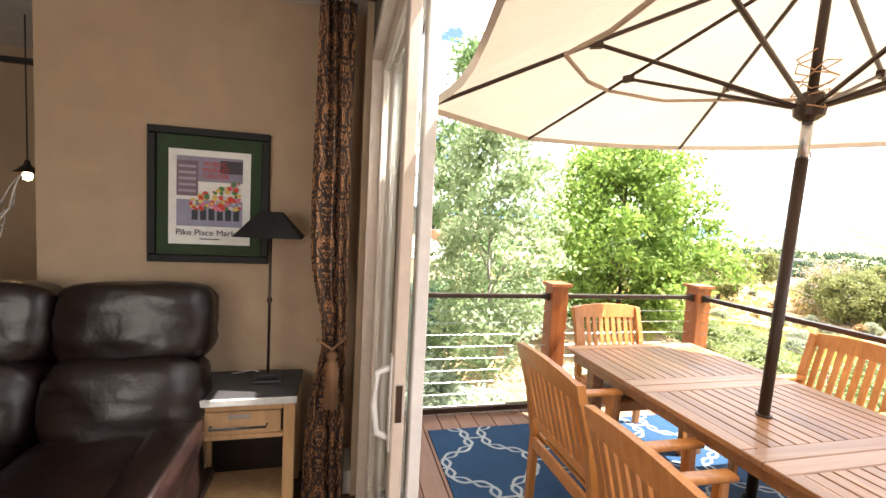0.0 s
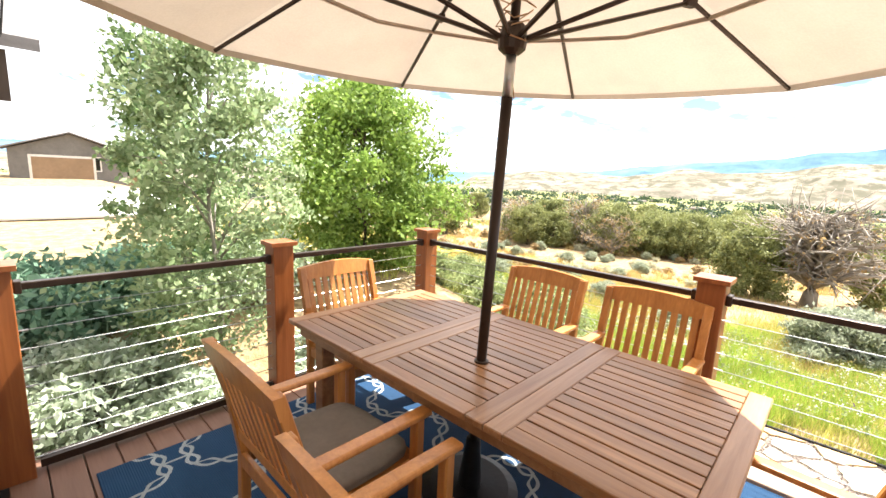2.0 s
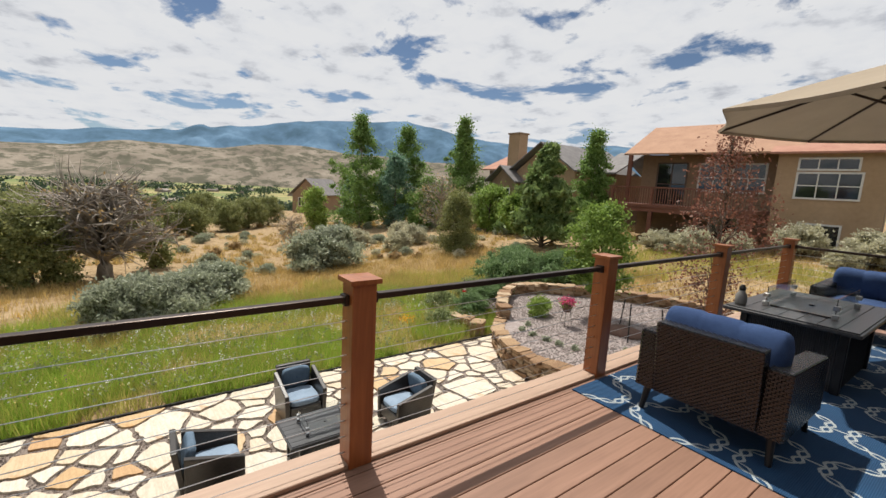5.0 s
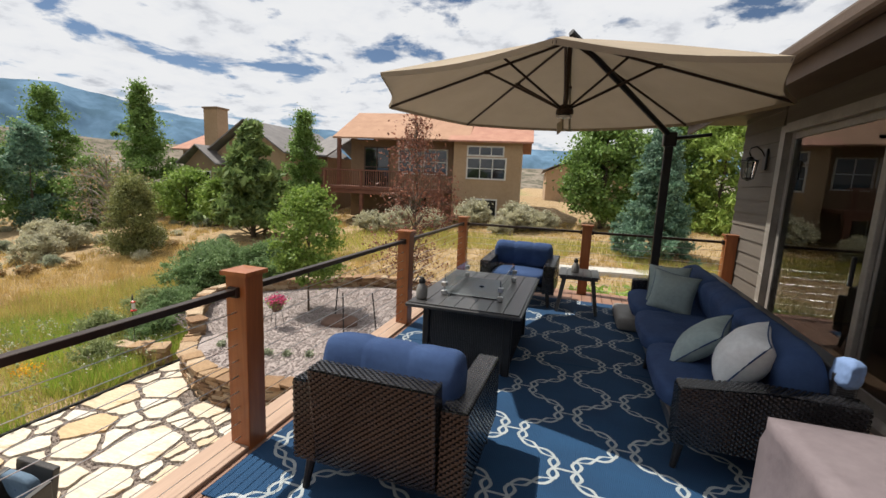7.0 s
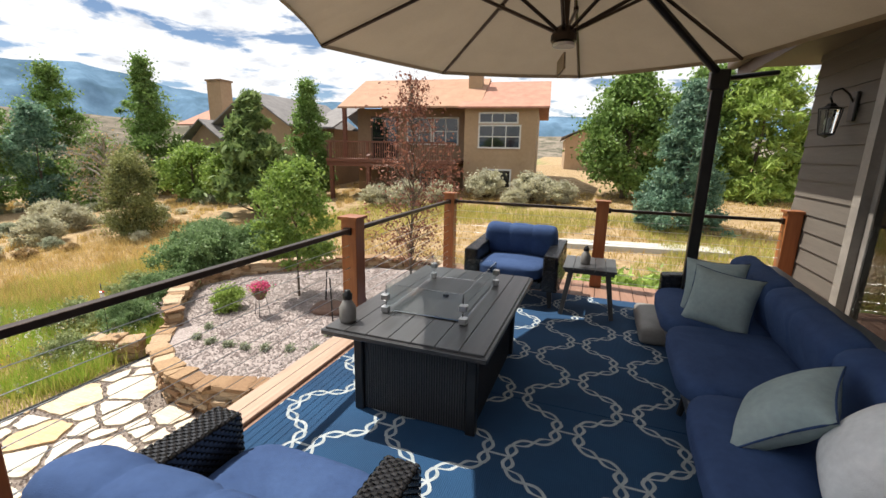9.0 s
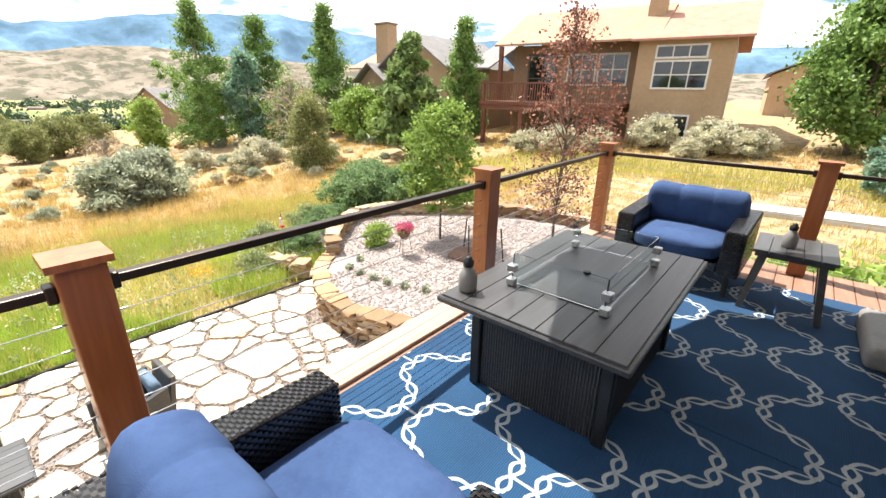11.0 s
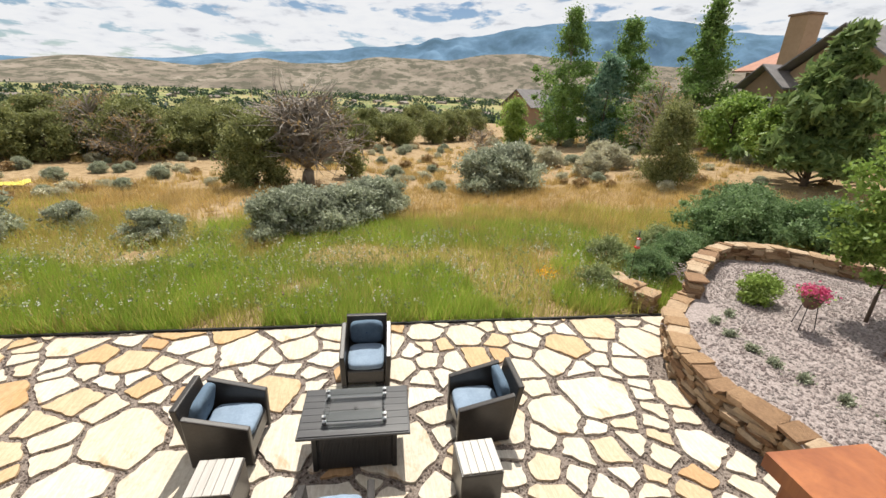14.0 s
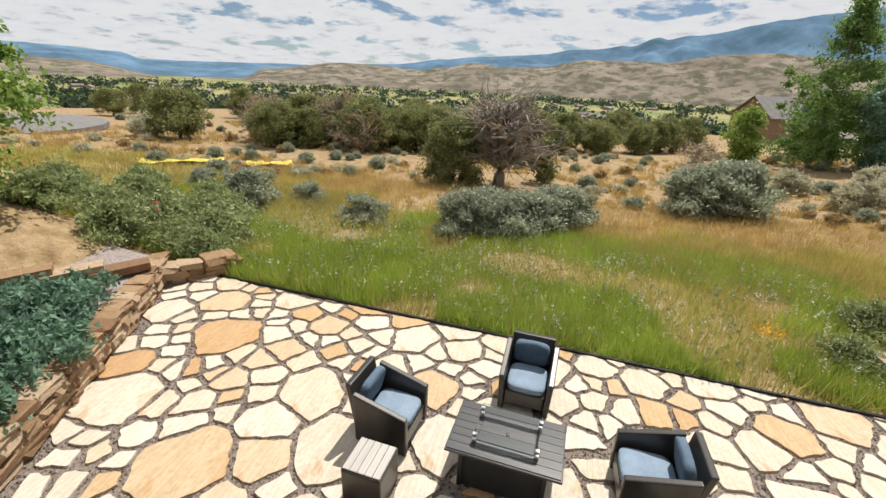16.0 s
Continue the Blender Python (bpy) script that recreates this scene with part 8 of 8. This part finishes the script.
def clip(poly, px, py, nx, ny):
    out = []
    for i in range(len(poly)):
        a, b = poly[i], poly[(i + 1) % len(poly)]
        da = (a[0] - px) * nx + (a[1] - py) * ny
        db = (b[0] - px) * nx + (b[1] - py) * ny
        if da <= 0:
            out.append(a)
        if (da < 0 < db) or (db < 0 < da):
            t = da / (da - db)
            out.append((a[0] + (b[0] - a[0]) * t, a[1] + (b[1] - a[1]) * t))
    return out


def flag_material():
    m, n, l, b = material("cream_and_rust_flagstone", 0.85)
    v = coords(n, l)
    rnd = n.new("ShaderNodeObjectInfo").outputs["Random"]
    base = ramp(n, l, rnd, [(0.0, (0.60, 0.54, 0.44)), (0.5, (0.67, 0.62, 0.54)), (0.78, (0.60, 0.50, 0.37)), (0.92, (0.54, 0.38, 0.21)), (1.0, (0.50, 0.31, 0.16))])
    stain = noise_tex(n, l, 1.6, 5, v, 0.6, 1.2)
    c = mixed(n, l, base, (0.52, 0.29, 0.11), ramp(n, l, stain, [(0.53, (0, 0, 0)), (0.68, (0.7, 0.7, 0.7))]))
    bands = noise_tex(n, l, 2.0, 4, coords(n, l, (1, 5, 1)), 0.6, 2.5)
    c = mixed(n, l, c, ramp(n, l, bands, [(0.42, (0.84, 0.79, 0.73)), (0.56, (1.03, 1.02, 1.01))]), 0.7, "MULTIPLY")
    fine = noise_tex(n, l, 14.0, 6, v, 0.7)
    c = mixed(n, l, c, ramp(n, l, fine, [(0.3, (0.78, 0.76, 0.74)), (0.7, (1.02, 1.02, 1.02))]), 0.8, "MULTIPLY")
    l.new(c, b.inputs["Base Color"])
    add_bump(n, l, b, noise_tex(n, l, 6.0, 8, v, 0.65), 0.4, 0.02)
    return m


M["flag"] = flag_material()
rs = random.Random(11)
rs2 = [rs.uniform(-0.22, 0.22) for _ in range(97)]
sites = []
for _ in range(14000):
    px, py = rs.uniform(4.0, PATIO_X1 + 0.2), rs.uniform(PATIO_Y0, 5.5)
    dmin = 0.26 + 0.92 * rs.random() ** 1.4
    if all((px - q[0]) ** 2 * (1.5 if (int(px * 0.7) + int(py * 0.6)) % 2 else 0.75) + (py - q[1]) ** 2 * (0.75 if (int(px * 0.7) + int(py * 0.6)) % 2 else 1.5) > ((dmin + q[2]) / 2) ** 2 for q in sites):
        sites.append((px, py, dmin))
WALL1 = [(3.9, -9.7), (5.4, -8.95), (6.1, -8.5), (6.9, -8.25), (7.7, -8.0), (8.6, -8.02), (9.3, -8.35), (9.9, -8.7), (10.6, -9.5)]


def wall1_y(px):
    for (x0, y0), (x1, y1) in zip(WALL1, WALL1[1:]):
        if x0 <= px <= x1:
            return y0 + (y1 - y0) * (px - x0) / (x1 - x0)
    return -9.7


for i, (sx, sy, sd) in enumerate(sites):
    if sy < wall1_y(sx) + 0.12 or sy > 1.9 + (sx - 5.0) * 0.56 + 0.1:
        continue
    poly = [(sx - 2, sy - 2), (sx + 2, sy - 2), (sx + 2, sy + 2), (sx - 2, sy + 2)]
    for j, (tx, ty, td) in enumerate(sites):
        if i != j and abs(tx - sx) < 2.6 and abs(ty - sy) < 2.6:
            dx, dy = tx - sx, ty - sy
            d = math.hypot(dx, dy)
            w = 0.5 * d * (1 + 0.5 * (sd - td) / d) - 0.034
            tw = rs2[(i * 7 + j * 7) % 97] * (1 if i < j else 1)
            nx, ny = dx / d * math.cos(tw) - dy / d * math.sin(tw), dx / d * math.sin(tw) + dy / d * math.cos(tw)
            poly = clip(poly, sx + dx / d * w, sy + dy / d * w, nx, ny)
    poly = clip(poly, PATIO_X1 - 0.04, 0, 1, 0)
    if len(poly) < 3:
        continue
    # drop the shortest edges, nick the corners and roughen the edges
    poly = [Vector(p) for p in poly]
    while len(poly) > 4:
        k = min(range(len(poly)), key=lambda q: (poly[q] - poly[q - 1]).length)
        if (poly[k] - poly[k - 1]).length > 0.17:
            break
        poly[k] = (poly[k] + poly[k - 1]) / 2
        poly.pop(k - 1)
    pts = []
    for k in range(len(poly)):
        a, b, c = poly[k - 1], poly[k], poly[(k + 1) % len(poly)]
        u, v = (a - b), (c - b)
        if u.length < 0.02 or v.length < 0.02:
            continue
        cut = min(0.02, u.length * 0.2, v.length * 0.2)
        pts += [b + u.normalized() * cut, b + v.normalized() * cut]
    rough = []
    for a, b in zip(pts, pts[1:] + pts[:1]):
        rough.append(a)
        d = b - a
        cuts = int(d.length / 0.11)
        side = Vector((-d.y, d.x)).normalized() if d.length else Vector((0, 0))
        for q in range(1, cuts + 1):
            rough.append(a + d * (q / (cuts + 1)) + side * rs.uniform(-0.02, 0.02))
    pts = [(p[0] - sx + rs.uniform(-0.006, 0.006), p[1] - sy + rs.uniform(-0.006, 0.006)) for p in rough]
    if len(pts) < 6:
        continue
    part("flagstone", slab_poly(pts, -0.04, rs.uniform(0.0, 0.008), 0.012), M["flag"], patio, m=pose(sx, sy, PATIO_Z))


M["joint_chips"] = plain("mixed_brown_and_grey_chips", (0.14, 0.085, 0.06), (0.50, 0.42, 0.37), 0.9, 30.0, bump=0.2, per_island=0.75)
rj2 = np.random.default_rng(61)
count = 46000
px, py = rj2.uniform(4.3, PATIO_X1, count), rj2.uniform(-8.9, 5.0, count)
rad, yaw = rj2.uniform(0.010, 0.024, count), rj2.uniform(0, math.pi, count)
verts = np.empty((count, 5, 3))
for k in range(4):
    verts[:, k, 0] = px + rad * np.cos(yaw + k * math.pi / 2)
    verts[:, k, 1] = py + rad * np.sin(yaw + k * math.pi / 2)
    verts[:, k, 2] = PATIO_Z - 0.026
verts[:, 4] = np.stack([px, py, PATIO_Z - 0.026 + rad * 0.9], 1)
faces = [(5 * q + k, 5 * q + (k + 1) % 4, 5 * q + 4) for q in range(count) for k in range(4)]
me = bpy.data.meshes.new("joint_pebbles")
me.from_pydata(verts.reshape(-1, 3).tolist(), [], faces)
me.materials.append(M["joint_chips"])
tagged(new("joint_pebbles", me), "loose gravel in the joints of the patio", "gravel", kind="stuff")


def stone_material(name, a, b_, c_):
    m, n, l, b = material(name, 0.9)
    rnd = n.new("ShaderNodeObjectInfo").outputs["Random"]
    col = ramp(n, l, rnd, [(0.0, a), (0.5, b_), (1.0, c_)])
    v = coords(n, l)
    col = mixed(n, l, col, ramp(n, l, noise_tex(n, l, 7.0, 7, v, 0.65), [(0.3, (0.62, 0.58, 0.55)), (0.7, (1.05, 1.03, 1.0))]), 0.9, "MULTIPLY")
    l.new(col, b.inputs["Base Color"])
    add_bump(n, l, b, noise_tex(n, l, 11.0, 8, v, 0.7), 0.7, 0.03)
    return m


M["wall_stone"] = stone_material("rough_tan_sandstone", (0.23, 0.13, 0.07), (0.38, 0.25, 0.14), (0.52, 0.41, 0.29))
stone_meshes = []
for k in range(10):
    bm = bmesh.new()
    bmesh.ops.create_cube(bm, size=1.0)
    bmesh.ops.bevel(bm, geom=bm.edges[:], offset=0.09, segments=1, affect="EDGES")
    for v in bm.verts:
        v.co += Vector((rs.uniform(-0.09, 0.09), rs.uniform(-0.12, 0.12), rs.uniform(-0.13, 0.13)))
    me = bpy.data.meshes.new("wall_stone")
    bm.to_mesh(me)
    bm.free()
    me.materials.append(M["wall_stone"])
    stone_meshes.append(me)


def dry_wall(label, line, z0, courses, thick=0.3, ch=0.14, step=0.36, taper=0.0):
    w = thing("stone_wall", line[0][0], line[0][1], z0, 0, label, "wall")
    w["kind"] = "structure"
    ox, oy = line[0]
    segs = [(Vector(a), Vector(b)) for a, b in zip(line, line[1:])]
    total = sum((b - a).length for a, b in segs)

    def at(s):
        for a, b in segs:
            d = (b - a).length
            if s <= d:
                return a + (b - a) * (s / d), math.degrees(math.atan2(b.y - a.y, b.x - a.x))
            s -= d
        return segs[-1][1], math.degrees(math.atan2(b.y - a.y, b.x - a.x))
    for c in range(courses):
        s = rs.uniform(0, 0.2)
        while s < total:
            ln = rs.uniform(0.6, 1.4) * step
            p, ang = at(min(total, s + ln / 2))
            top = c == courses - 1
            ob = new("wall_stone", rs.choice(stone_meshes))
            ob.parent = w
            hh = ch * (rs.uniform(0.9, 1.25) if not top else rs.uniform(0.6, 1.1))
            th = thick * rs.uniform(0.85, 1.1) * (1.15 if top else 1)
            ob.matrix_basis = pose(p.x - ox + rs.uniform(-0.02, 0.02), p.y - oy + rs.uniform(-0.035, 0.035), (c + 0.5) * ch + rs.uniform(-0.01, 0.01), rs.uniform(-4, 4), rs.uniform(-5, 5), ang + rs.uniform(-9, 9)) @ Matrix.Diagonal((ln * 1.03, th, hh * 1.04, 1))
            s += ln
    return w


dry_wall("low curved dry-stone wall round the gravel bed", [(x, y - 0.14) for x, y in WALL1], PATIO_Z, 6, ch=0.092, step=0.3)
dry_wall("stacked sandstone wall behind the gravel bed", WALL2, -2.42, 5, 0.32, 0.10, 0.34)
dry_wall("short stone wall end beside the patio", [(10.7, -9.2), (11.2, -8.9), (11.9, -8.75)], -2.85, 3, 0.35, 0.15, 0.36)
dry_wall("dry-stone wall along the planted bed", [(4.6, 1.95), (5.7, 2.65), (6.9, 3.3), (7.8, 3.85), (9.0, 4.6), (10.0, 5.3)], PATIO_Z, 5, 0.34, 0.112, 0.38)
dry_wall("short stone wall end at the meadow's edge", [(9.6, 5.35), (10.3, 4.75), (11.0, 4.35)], -2.85, 3, 0.4, 0.16, 0.4)
for k in range(6):
    part("step_stone", slab_poly([(0, 0), (1.0, 0.06), (1.03, 0.42), (0.02, 0.4)], -0.15, 0.0), M["wall_stone"], steps, m=pose(8.5 - 0.62 * k, 5.15 + 0.38 * k, -2.05 + 0.12 * k, 0, 0, -30))
